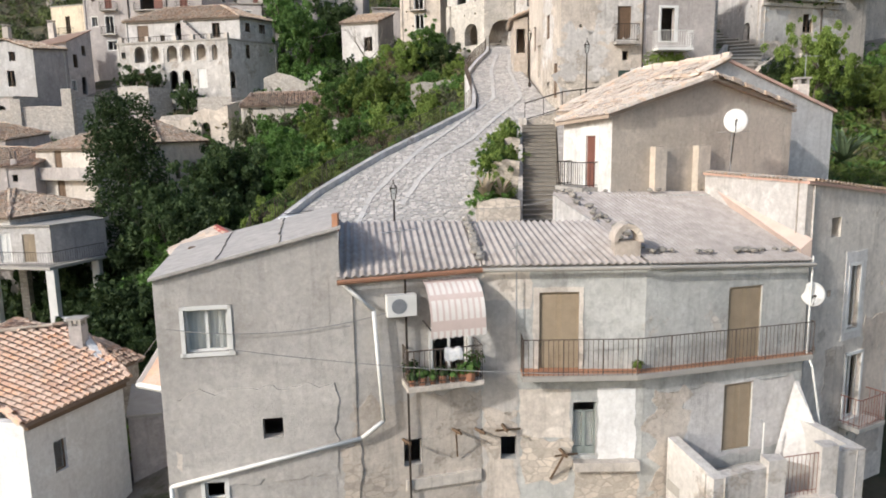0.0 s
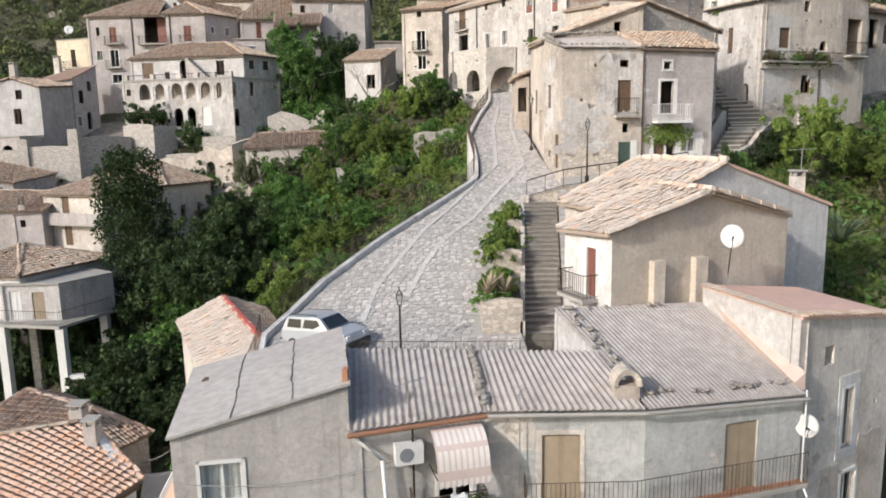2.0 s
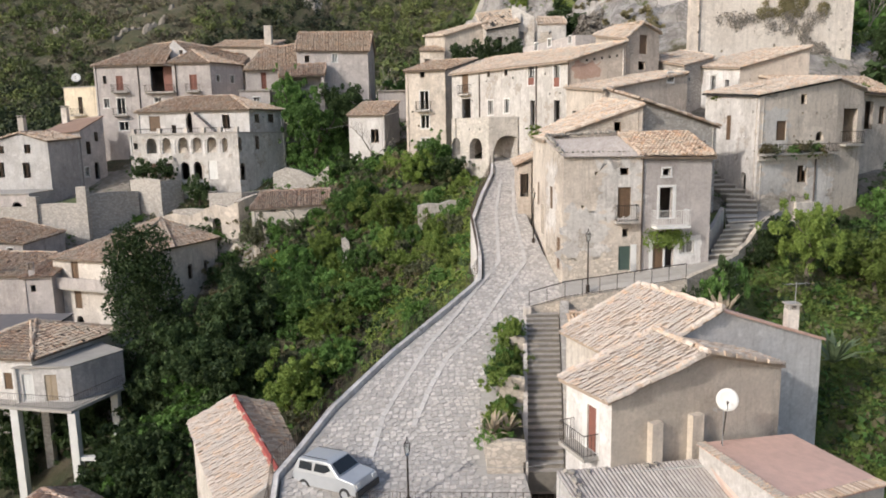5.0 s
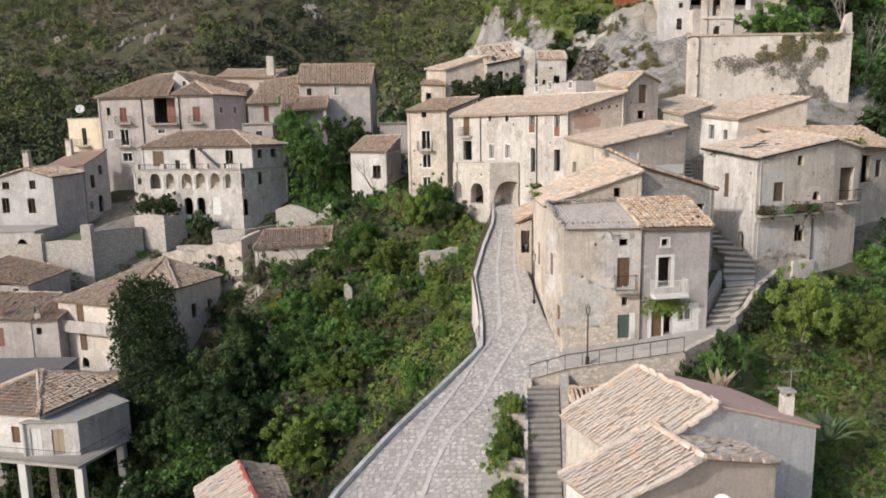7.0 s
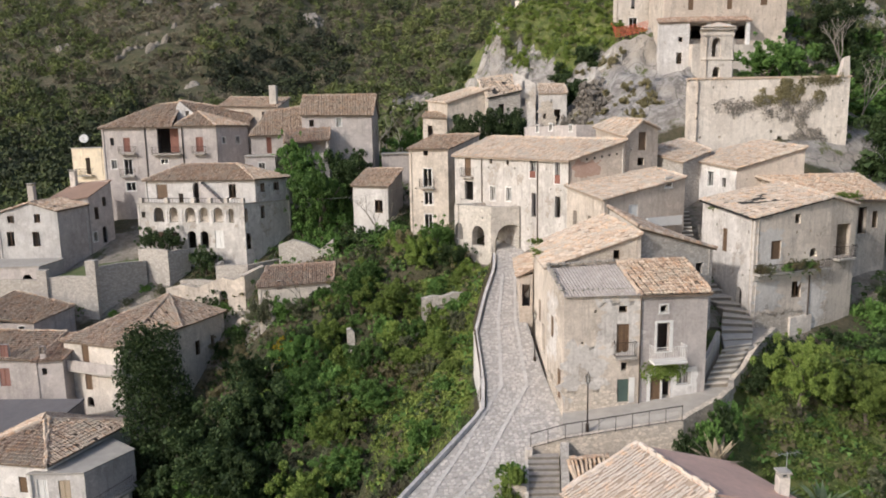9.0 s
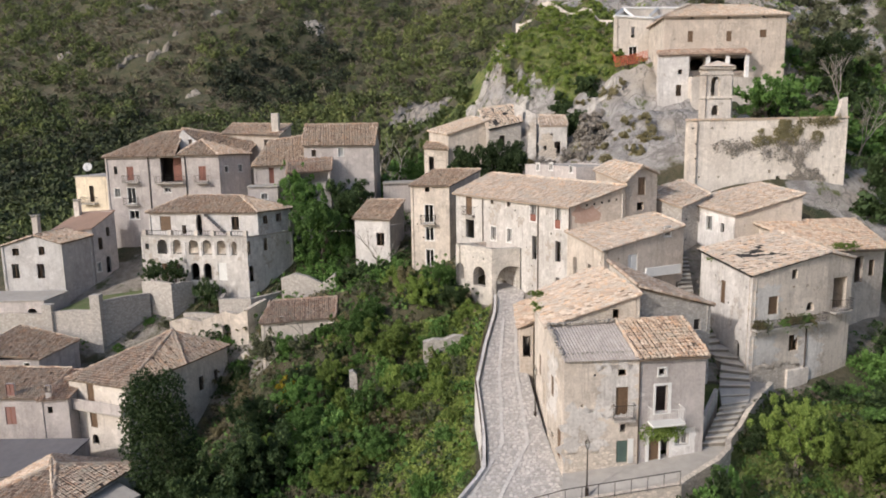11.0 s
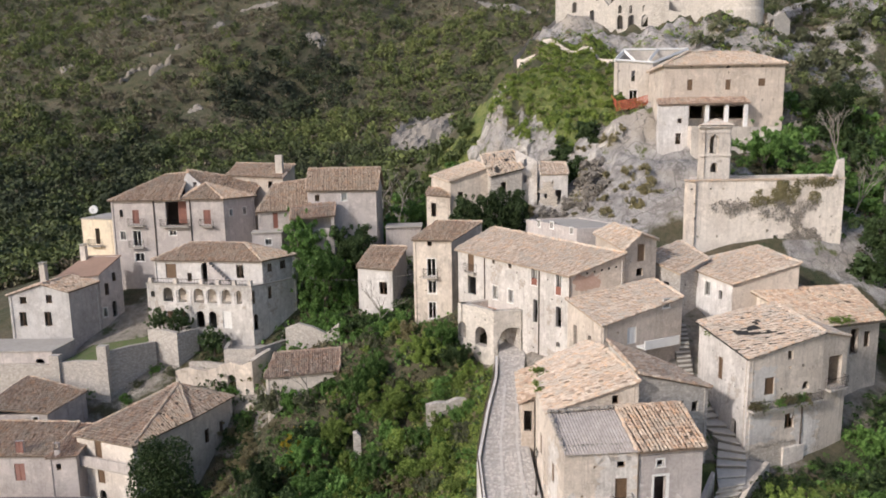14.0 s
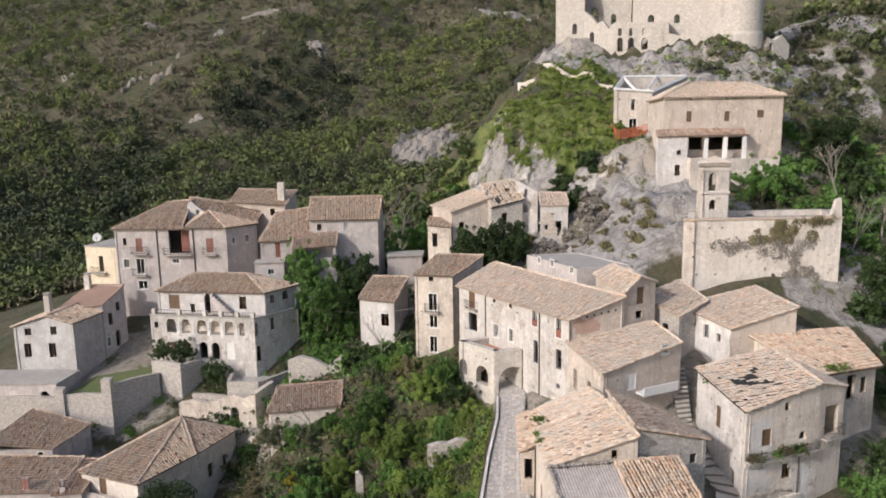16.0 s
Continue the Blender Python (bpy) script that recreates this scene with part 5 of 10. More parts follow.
skin(hM2, sM2[0], (0.96, 12.65, 2.17, 14.71), WHITEP, WHM2, 0.03, 39, 0.01, "surround")
GR = WHM2[4]
for k in range(7):
    g = Geo()
    u = GR[0] + (GR[2] - GR[0]) * (k + 0.5) / 7
    g.bar(sM2[0].at(u, GR[1], 0.04), sM2[0].at(u, GR[3], 0.04), 0.012)
    g.put("grate_bar", WHITEP, hM2)
g = Geo()
g.bar((11.60, 41.27, 9.0), (11.60, 41.27, 16.4), 0.05, 6)
g.put("drainpipe", RUSTY, hM2)
hM3, sM3 = building("house", "stone house with a sagging tile roof", [(6.4, 45.3), (12.67, 45.5), (11.6, 50.4), (6.2, 50.6)], 6.5, [17.45, 19.5, 20.1, 17.75], P_CREAM, openings={0: [(4.43, 17.93, 4.87, 18.57, "glass")], 3: [(2.0, 13.0, 2.8, 14.6, "wood"), (3.6, 11.2, 4.6, 13.2, "void")]})
roof(hM3, [(6.2, 50.6, 17.85), (6.4, 45.3, 17.55), (12.67, 45.5, 19.6), (11.6, 50.4, 20.2)], T_PALE, seed=9, drop=0.05, high=0.9)
hM6, sM6 = building("house", "upper stone house with a pale tile roof", [(7.79, 50.70), (11.40, 50.90), (11.25, 56.00), (6.98, 55.60)], 6.5, [18.22, 20.31, 19.23, 17.53], P_CREAM, logs=False)
roof(hM6, [(6.98, 55.60, 17.53), (7.79, 50.70, 18.22), (11.40, 50.90, 20.31), (11.25, 56.00, 19.23)], T_PALE, seed=91, drop=0.05, high=0.9, over=0.15)
hM4, sM4 = building("house", "low stone house with a mossy tile roof", [(12.7, 46.1), (18.4, 47.9), (16.8, 50.7), (11.7, 50.6)], 6.5, [19.9, 18.1, 18.6, 20.8], P_STONE, openings={0: [(4.6, 16.4, 5.2, 17.2, "void")]})
roof(hM4, [(18.4, 47.9, 18.2), (16.8, 50.7, 18.7), (11.7, 50.6, 20.9), (12.7, 46.1, 20.0)], T_OLD, seed=10)
hM5, sM5 = building("house", "ruined roadside house with an outer stair", [(5.2, 51.6), (6.2, 51.5), (7.3, 58.0), (5.6, 58.0)], 8, [15.6, 15.8, 16.0, 15.8], P_TAN, openings={3: [(1.0, 12.9, 2.0, 15.0, "void"), (3.4, 13.0, 4.3, 15.0, "wood")], 0: [(0.2, 13.3, 0.8, 15.0, "void")]})
roof(hM5, [(5.6, 58.0, 15.9), (5.2, 51.6, 15.7), (6.2, 51.5, 16.2), (7.3, 58.0, 16.4)], T_OLD, seed=11)

# ---- arches, palazzo, tower ----
hR, sR = building("arcade", "stone arcade with a terrace over the road", [(0.50, 69.00), (3.91, 65.23), (7.29, 65.73), (5.0, 71.5)], 11, 19.6, P_RUIN, category="arcade", thick=0.7, openings={
    0: [(-0.21, 16.10, 1.20, 17.77, "arch"), (2.49, 15.73, 4.21, 17.69, "arch")], 1: [(0.41, 14.58, 3.42, 17.88, "arch")]})
put("terrace_floor", [(0.8, 69, 18.9), (3.9, 65.5, 18.9), (7.1, 65.9, 18.9), (5.0, 71.3, 18.9), (0.8, 69, 18.6), (3.9, 65.5, 18.6), (7.1, 65.9, 18.6), (5.0, 71.3, 18.6)], [(0, 1, 2, 3), (7, 6, 5, 4), (0, 4, 5, 1), (1, 5, 6, 2), (2, 6, 7, 3), (3, 7, 4, 0)], TERRA, hR)
hP, sP = building("palazzo", "long pale palazzo with a bleached tile roof", [(0.66, 74.17), (10.46, 60.47), (15.70, 61.90), (4.90, 77.50)], 12, [24.3, 24.0, 25.6, 26.1], P_LIME, mats={1: P_TAN}, openings={0: [
    (1.75, 22.20, 2.82, 24.14, "wood"), (1.70, 19.72, 3.16, 21.67, "void"), (5.88, 23.55, 6.33, 24.11, "glass"), (8.40, 23.46, 8.90, 24.17, "glass"),
    (11.80, 22.36, 12.60, 24.05, "sill"), (15.09, 21.97, 15.79, 23.85, "sill"), (5.97, 19.9, 6.75, 21.3, "sill"), (8.44, 20.0, 9.12, 21.3, "sill"),
    (12.04, 18.74, 12.66, 20.96, "void"), (15.11, 18.93, 15.82, 20.81, "void"), (15.21, 17.02, 15.71, 17.48, "void")]})
for u0, u1, z0, z1 in ((11.74, 12.66, 22.3, 23.0), (15.02, 15.86, 21.9, 22.75)):
    g = Geo()
    sP[0].box(g, u0, z0, -0.1, u1, z1, 0.03)
    g.put("shutter_panel", REDW, hP, "faded red lower shutter")
for u in (4.68, 12.9, 16.9):
    g = Geo()
    g.bar(sP[0].at(u, 14.0, 0.07), sP[0].at(u, 24.0, 0.07), 0.06, 6)
    g.put("drainpipe", RUSTY, hP)
balcony(hP, sP[0], 1.4, 3.3, 22.15, 0.45, 0.9, P_STONE)
# dark plates on the wall paint vent shade, no hole is cut
for k in range(5):
    g = Geo()
    sP[1].box(g, 1.6 + 0.72 * k, 24.0 + 0.1 * k, -0.01, 1.78 + 0.72 * k, 24.2 + 0.1 * k, 0.012)
    g.put("vent_hole", DARK, hP)
skin(hP, sP[1], (0.5, 22.6, 3.0, 23.9), speckled("bare_red_brick", (0.42, 0.27, 0.21), (0.50, 0.37, 0.30), 5.0, 0.95), [], 0.012, 71, 0.35, label="patch of bare red brick")
roof(hP, [(0.66, 74.17, 24.4), (10.46, 60.47, 24.1), (15.70, 61.90, 25.7), (4.90, 77.50, 26.2)], T_PALE, seed=12, over=0.35, drop=0.03)
hT, sT = building("tower_house", "narrow tall tower house of stained render", [(-4.39, 77.29), (-0.06, 76.25), (3.6, 80.5), (-1.5, 82.0)], 12, [24.95, 24.95, 26.4, 26.4], P_CREAM, openings={0: [
    (1.68, 24.28, 2.20, 25.15, "glass"), (1.62, 20.84, 2.59, 22.85, "sill"), (1.70, 18.82, 2.61, 20.27, "sill"), (1.70, 15.88, 2.55, 17.80, "sill")]})
roof(hT, [(-4.39, 77.29, 25.05), (-0.06, 76.25, 25.05), (3.6, 80.5, 26.5), (-1.5, 82.0, 26.5)], T_OLD, seed=13)
balcony(hT, sT[0], 1.2, 2.9, 20.78, 0.6, 0.95, P_STONE)
hG, sG = building("house", "flat-roofed grey house behind the palazzo", [(8.39, 76.80), (12.43, 68.10), (18.5, 69.5), (14.5, 78.0)], 16, 27.2, P_PINK, openings={0: [(2.36, 26.62, 2.91, 27.33, "sill"), (4.86, 26.72, 5.48, 27.41, "sill"), (8.48, 26.59, 8.96, 27.20, "sill")]})
roof(hG, [(8.39, 76.80, 27.1), (12.43, 68.10, 27.1), (18.5, 69.5, 27.1), (14.5, 78.0, 27.1)], CONC, tiles=False, over=-0.3)
hPR, sPR = building("house", "tan house with a bleached tile roof and a white terrace", [(12.13, 54.08), (19.67, 57.76), (18.6, 62.5), (10.32, 60.57)], 12, [21.1, 22.5, 23.0, 21.8], P_TAN, mats={3: P_CREAM}, openings={0: [(2.45, 19.17, 3.43, 20.62, "wdoor"), (6.26, 21.83, 6.87, 22.58, "sill")], 3: [(1.2, 18.0, 1.9, 19.8, "void"), (4.0, 18.2, 4.6, 19.6, "void")]})
roof(hPR, [(10.32, 60.57, 21.90), (12.13, 54.08, 21.20), (19.67, 57.76, 22.6), (18.6, 62.5, 23.1)], T_PALE, seed=14)
TW = (3.45, 18.96, 7.18, 19.56)
g = Geo()
sPR[0].box(g, TW[0], TW[1], 0.9, TW[2], TW[3], 1.05)
sPR[0].box(g, TW[0], TW[1] - 0.15, 0.0, TW[2], TW[1], 1.05)
g.put("terrace_wall", WHITEP, hPR)
hUH, sUH = building("house", "narrow stone house with a small balcony window", [(15.8, 62.1), (19.1, 63.8), (17.6, 68.0), (14.0, 66.5)], 14, [26.0, 26.6, 27.4, 27.0], P_TAN, gables={0: (1.6, 27.3)}, openings={0: [(1.42, 24.75, 2.29, 26.37, "wood"), (1.35, 23.38, 2.15, 24.10, "void")]})
roof(hUH, [(14.0, 66.5, 27.0), (15.8, 62.1, 26.1), (17.3, 62.9, 27.4), (15.9, 67.2, 27.7)], T_PALE, seed=15)
roof(hUH, [(19.1, 63.8, 26.7), (17.6, 68.0, 26.9), (15.9, 67.2, 27.7), (17.3, 62.9, 27.4)], T_PALE, seed=16)

# ---- right-hand houses ----
hN, sN = building("house", "derelict pale house with holes in its tile roof", [(21.4, 48.15), (28.1, 50.65), (30.6, 51.8), (28.8, 57.5), (20.5, 55.8)], 8, [20.15, 21.3, 20.6, 21.2, 20.75], P_CREAM, mats={4: P_LIME, 0: P_CREAM}, openings={0: [
    (1.54, 17.13, 2.44, 18.48, "wood"), (3.64, 19.6, 4.2, 20.3, "void"), (5.23, 17.04, 5.96, 17.7, "arch"), (3.72, 14.12, 4.62, 15.34, "glass")], 1: [(0.7, 16.9, 2.2, 19.3, "void")], 4: [(3.3, 17.2, 4.0, 19.0, "wood"), (5.6, 12.9, 6.4, 14.9, "arch")]})
# the near-black slab below missing tiles paints the loft's shade
roof(hN, [(20.5, 55.8, 20.85), (21.4, 48.15, 20.25), (28.1, 50.65, 21.4), (27.4, 57.2, 22.0)], T_PALE, seed=17, drop=0.03, holes=[(3.6, 1.8, 0.62), (3.2, 2.9, 0.5), (4.4, 3.4, 0.3), (2.2, 3.6, 0.35), (4.2, 2.4, 0.35)], slab=DARK)
roof(hN, [(30.6, 51.8, 20.7), (28.8, 57.5, 21.2), (27.4, 57.2, 22.0), (28.1, 50.65, 21.4)], T_PALE, seed=171, over=0.15)
balcony(hN, sN[0], 0.1, 6.9, 16.25, 0.55, 0.6, P_STONE)
balcony(hN, sN[1], 0.5, 2.5, 16.75, 0.5, 0.9, P_STONE)
for u, z in ((5.0, 10.9),):
    g = Geo()
    sN[0].box(g, 3.55, 10.0, 0.0, 5.6, 12.7, 0.22)
    g.put("lean_block", P_PALE, hN, "flaking plastered block at the wall's foot")
g = Geo()
sN[0].box(g, 0.0, 15.75, 0.0, 7.1, 16.1, 0.14)
g.put("ledge", P_PALE, hN)
g = Geo()
g.bar(sN[0].at(5.3, 9.0, 0.08), sN[0].at(5.3, 16.0, 0.08), 0.06, 6)
g.put("drainpipe", RUSTY, hN)
WHN = [(1.54, 17.13, 2.44, 18.48), (3.64, 19.6, 4.2, 20.3), (5.23, 17.04, 5.96, 17.7), (3.72, 14.12, 4.62, 15.34)]
skin(hN, sN[0], (0.3, 9.0, 6.9, 13.2), P_RUBBLE, WHN, 0.03, 21, 0.5)
skin(hN, sN[0], (0.2, 13.4, 2.6, 15.6), P_LIME, WHN, 0.02, 22, 0.4)
skin(hN, sN[0], (4.7, 11.6, 6.9, 15.4), P_LIME, WHN, 0.035, 23, 0.6)
skin(hN, sN[0], (0.3, 16.5, 2.6, 19.3), P_LIME, WHN, 0.02, 24, 0.4)
skin(hN, sN[4], (3.6, 9.0, 7.4, 12.2), P_RUBBLE, [], 0.03, 25, 0.5)
hN2, sN2 = building("house", "stone house wing with an old tile roof", [(29.6, 54.3), (36.4, 57.3), (36.3, 62.6), (27.0, 60.5)], 8, [20.7, 20.4, 22.1, 22.3], P_CREAM, openings={0: [(3.9, 17.8, 4.9, 20.0, "void"), (5.6, 18.2, 6.3, 19.6, "glass")]})
roof(hN2, [(29.4, 54.0, 20.8), (36.5, 57.1, 20.5), (36.6, 62.4, 22.3), (26.7, 60.2, 22.4)], T_OLD, seed=18, dx=0.26, high=1.4)
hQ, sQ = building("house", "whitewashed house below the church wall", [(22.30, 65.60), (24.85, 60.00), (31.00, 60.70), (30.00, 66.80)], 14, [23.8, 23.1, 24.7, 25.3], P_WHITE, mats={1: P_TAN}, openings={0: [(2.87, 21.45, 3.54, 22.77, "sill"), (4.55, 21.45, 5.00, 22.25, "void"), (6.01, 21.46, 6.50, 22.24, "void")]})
roof(hQ, [(22.30, 65.60, 23.9), (24.85, 60.00, 23.2), (31.00, 60.70, 24.8), (30.00, 66.80, 25.4)], T_PALE, seed=20)
hQ2, sQ2 = building("house", "small stone house squeezed between others", [(18.6, 66.3), (21.0, 62.4), (24.3, 64.8), (23.2, 69.0)], 14, [24.6, 23.6, 24.5, 25.5], P_STONE, openings={0: [(2.6, 21.0, 3.3, 22.6, "void")]})
roof(hQ2, [(18.6, 66.3, 24.7), (21.0, 62.4, 23.7), (24.3, 64.8, 24.6), (23.2, 69.0, 25.6)], T_PALE, seed=21)

# ---- church, monastery, castle ----
hC, sC = building("church_ruin", "high blind church wall, cream render stained by creepers", [(24.31, 71.11), (40.57, 71.41), (43.9, 80.4), (27.6, 80.1)], 18, 31.5, P_PALE, category="church", openings={0: [(9.19, 25.29, 9.66, 25.75, "void"), (8.40, 26.11, 8.63, 26.39, "void")]}, thick=0.8)
roof(hC, [(24.31, 71.11, 30.9), (40.57, 71.41, 30.9), (43.9, 80.4, 30.9), (27.6, 80.1, 30.9)], CONC, tiles=False, over=-0.4)
g = Geo()
sC[0].box(g, -0.05, 31.5, -0.85, 16.31, 31.68, 0.12)
g.put("cornice", T_PALE, hC)
g = Geo()
g.hexa((sC[0].at(15.2, 31.6, 0), sC[0].at(16.2, 31.6, 0), sC[0].at(16.2, 31.6, -0.7), sC[0].at(15.2, 31.6, -0.7)), (sC[0].at(15.6, 33.4, -0.1), sC[0].at(16.1, 33.6, -0.1), sC[0].at(16.1, 33.6, -0.6), sC[0].at(15.6, 33.4, -0.6)))
g.put("finial", P_PALE, hC)

hB2, sB2 = building("bell_tower", "small square bell tower with an open arch", [(27.09, 75.68), (30.47, 76.02), (31.57, 79.02), (28.19, 78.68)], 28, 37.03, P_PALE, category="tower", logs=False, openings={0: [(1.07, 34.19, 2.10, 36.17, "arch"), (1.25, 32.13, 2.09, 33.19, "arch")], 2: [(1.07, 34.19, 2.10, 36.17, "arch")]}, thick=0.45)
for z, o in ((33.88, 0.12), (36.35, 0.1), (36.97, 0.24)):
    g = Geo()
    for s in sB2:
        s.box(g, -o, z, -0.02, s.L + o, z + 0.22, o)
    g.put("cornice", P_PALE, hB2)
zt = 37.03 + 0.2
cor = [s.at(-0.35, zt, 0.35) for s in sB2]
put("tower_cap", cor + [tuple(sum(c[k] for c in cor) / 4 + (0.75 if k == 2 else 0) for k in range(3))], [(0, 1, 4), (1, 2, 4), (2, 3, 4), (3, 0, 4), (3, 2, 1, 0)], T_PALE, hB2, "stone pyramid cap")
g = Geo()
g.bar(sB2[0].at(1.5, zt - 2.0, -1.2), sB2[0].at(1.5, zt - 2.6, -1.2), 0.16, 10, 0.3)
g.put("bell", IRON, hB2, "dark bronze bell")

hMo, sMo = building("monastery", "long grey-tan monastery block under a tile roof", [(28.22, 92.95), (44.05, 93.14), (46.0, 103.0), (28.8, 102.0)], 28, 45.2, P_TAN, mats={0: P_TAN, 3: P_CREAM}, openings={0: [
    (3.07, 41.95, 3.75, 43.35, "wood"), (8.09, 41.95, 8.77, 43.27, "wood"), (12.42, 42.39, 13.32, 43.35, "wood"), (3.52, 38.31, 5.25, 39.94, "void"), (8.72, 38.22, 10.83, 39.86, "void"), (5.86, 38.26, 8.12, 39.90, "void"), (2.09, 38.56, 2.47, 39.31, "void"),
    (3.35, 44.81, 3.73, 45.18, "void"), (8.13, 44.74, 8.50, 45.10, "void"), (12.68, 44.81, 12.97, 45.18, "void")]}, category="monastery")
roof(hMo, [(28.22, 92.95, 45.3), (44.05, 93.14, 45.3), (41.0, 98.4, 47.3), (32.6, 97.2, 47.3)], T_PALE, seed=22, over=0.4)
roof(hMo, [(28.8, 102.0, 45.3), (28.22, 92.95, 45.3), (32.6, 97.2, 47.3)], T_PALE, seed=23, over=0.4)
roof(hMo, [(44.05, 93.14, 45.3), (46.0, 103.0, 45.3), (41.0, 98.4, 47.3)], T_PALE, seed=24, over=0.4)
roof(hMo, [(46.0, 103.0, 45.3), (28.8, 102.0, 45.3), (32.6, 97.2, 47.3), (41.0, 98.4, 47.3)], T_PALE, seed=25, over=0.4)
roof(hMo, [(30.9, 90.9, 40.15), (38.7, 91.1, 40.2), (38.7, 92.93, 40.9), (30.9, 92.93, 40.9)], T_BROWN, name="porch_roof", seed=27, over=0.15, dx=0.3, dy=0.5)
for x in (33.4, 35.9, 38.4):
    g = Geo()
    g.box(x - 0.22, 91.1, 34, x + 0.22, 91.5, 40.1)
    g.put("porch_pillar", WASH, hMo)
hMa, sMa = building("annex", "pale lean-to annex against the monastery front", [(27.0, 90.9), (30.9, 90.9), (30.95, 92.9), (27.4, 92.9)], 32, [40.0, 40.05, 40.8, 40.7], P_WHITE, category="annex", logs=False, openings={0: [(2.5, 37.7, 3.05, 38.3, "glass"), (2.3, 35.0, 3.0, 36.4, "glass")]})
roof(hMa, [(27.0, 90.9, 40.1), (30.9, 90.9, 40.15), (30.95, 92.9, 40.9), (27.4, 92.9, 40.8)], T_BROWN, seed=28, over=0.15, dx=0.3, dy=0.5)
hMr, sMr = building("garden_wall", "low pale retaining wall below the monastery porch", [(30.9, 89.6), (42.5, 90.2), (42.5, 92.6), (30.9, 92.4)], 30, [37.3, 37.0, 37.0, 37.3], P_PALE, category="wall", logs=False)
put("porch_floor", [(30.9, 89.7, 37.1), (42.4, 90.3, 36.9), (42.4, 92.6, 36.9), (30.9, 92.5, 37.1)], [(0, 1, 2, 3)], CONC, hMr)
hMw, sMw = building("monastery_wing", "roofless pale wing with white concrete ring beams", [(24.10, 103.00), (29.60, 103.00), (37.58, 112.00), (27.03, 110.00)], 30, [46.9, 46.4, 49.17, 49.00], P_PALE, category="monastery", openings={0: [(2.44, 43.95, 3.02, 45.49, "void"), (2.19, 41.26, 3.35, 42.73, "sill"), (0.69, 41.86, 1.27, 42.52, "void")]}, thick=0.4)
for a, b in (((24.10, 103.00, 46.95), (29.60, 103.00, 46.50)), ((24.10, 103.00, 46.95), (27.03, 110.00, 49.20)), ((27.03, 110.00, 49.20), (37.58, 112.00, 49.37)), ((28.95, 103.00, 46.80), (32.57, 111.00, 49.28)), ((29.60, 103.00, 46.50), (37.58, 112.00, 49.37)), ((27.03, 110.00, 49.20), (27.6, 104.6, 46.8))):
    g = Geo()
    g.bar(a, b, 0.26, 4)
    g.put("ring_beam", WHITEP, hMw)

# ---- castle on the crag ----
hK, sK = building("castle", "ruined stone castle wall with arched openings", [(31.4, 134.8), (40.2, 130.6), (43.0, 140.0), (35.0, 144.0)], 50, [61.3, 60.4, 62.0, 62.0], P_RUIN, category="castle", thick=0.9, openings={0: [
    (0.46, 55.80, 1.51, 58.38, "arch"), (2.45, 55.67, 3.60, 58.23, "arch"), (4.93, 55.91, 6.06, 58.04, "arch"),
    (0.61, 58.69, 1.24, 60.12, "arch"), (2.60, 58.54, 3.22, 59.96, "arch"), (5.07, 58.56, 5.58, 59.77, "arch")]})


def ruin_wall(parent, a, b, zb, heights, thick=0.9, name="wall", holes=()):
    s = Side(a, b)
    n = len(heights) - 1
    wall(parent, s, zb, [(s.L * k / n, h) for k, h in enumerate(heights)], P_RUIN, holes, thick, name)


ruin_wall(hK, (21.6, 143.4), (26.5, 139.2), 54, [74, 78, 78, 77, 73, 68], 1.2, holes=[(3.8, 60.0, 4.8, 62.0, True)])
ruin_wall(hK, (26.5, 139.2), (31.4, 134.8), 54, [64, 63, 61.5, 61.8, 60.2, 61.3], 1.0, holes=[(1.2, 58.0, 2.2, 60.0, True)])
ruin_wall(hK, (23.0, 146.0), (36.0, 141.0), 56, [76, 78, 75, 74, 77, 78, 76], 1.0, holes=[(6.0, 61.0, 7.6, 65.5, True), (10.0, 62.0, 11.0, 64.0, True)])
ruin_wall(hK, (36.0, 140.0), (50.0, 131.0), 54, [74, 76, 70, 68, 71, 75, 74], 1.0, holes=[(3.0, 60.0, 4.2, 63.0, True), (8.0, 61.0, 9.0, 62.6, True)])
ruin_wall(hK, (40.2, 130.6), (47.5, 128.5), 50, [58.5, 58.0, 59.2, 58.3, 58.8], 1.0)
ruin_wall(hK, (47.5, 128.5), (50.5, 126.6), 50, [60.0, 61.0, 60.5], 1.0)
ruin_wall(hK, (56.0, 126.0), (60.8, 127.6), 48, [57.0, 56.4, 57.4, 55.8], 1.2, holes=[(0.6, 53.0, 1.5, 56.0, True)])
g = Geo()
RINGS = [(50, 4.3), (57.5, 3.7), (58.0, 3.5), (66.0, 3.45), (72.0, 3.4)]
for k, (z, r) in enumerate(RINGS):
    for j in range(28):
        a = 2 * math.pi * j / 28
        g.V.append((52.8 + r * math.cos(a), 129.2 + r * math.sin(a), z))
for k in range(len(RINGS) - 1):
    for j in range(28):
        q = (j + 1) % 28
        g.F.append((k * 28 + j, k * 28 + q, k * 28 + 28 + q, k * 28 + 28 + j))
g.F.append(tuple(range((len(RINGS) - 1) * 28, len(RINGS) * 28)))
g.put("round_tower", P_RUIN, hK, "round stone tower")
hPW = base("path_wall", 20, 120, 45, "low pale wall along the castle path", "wall")
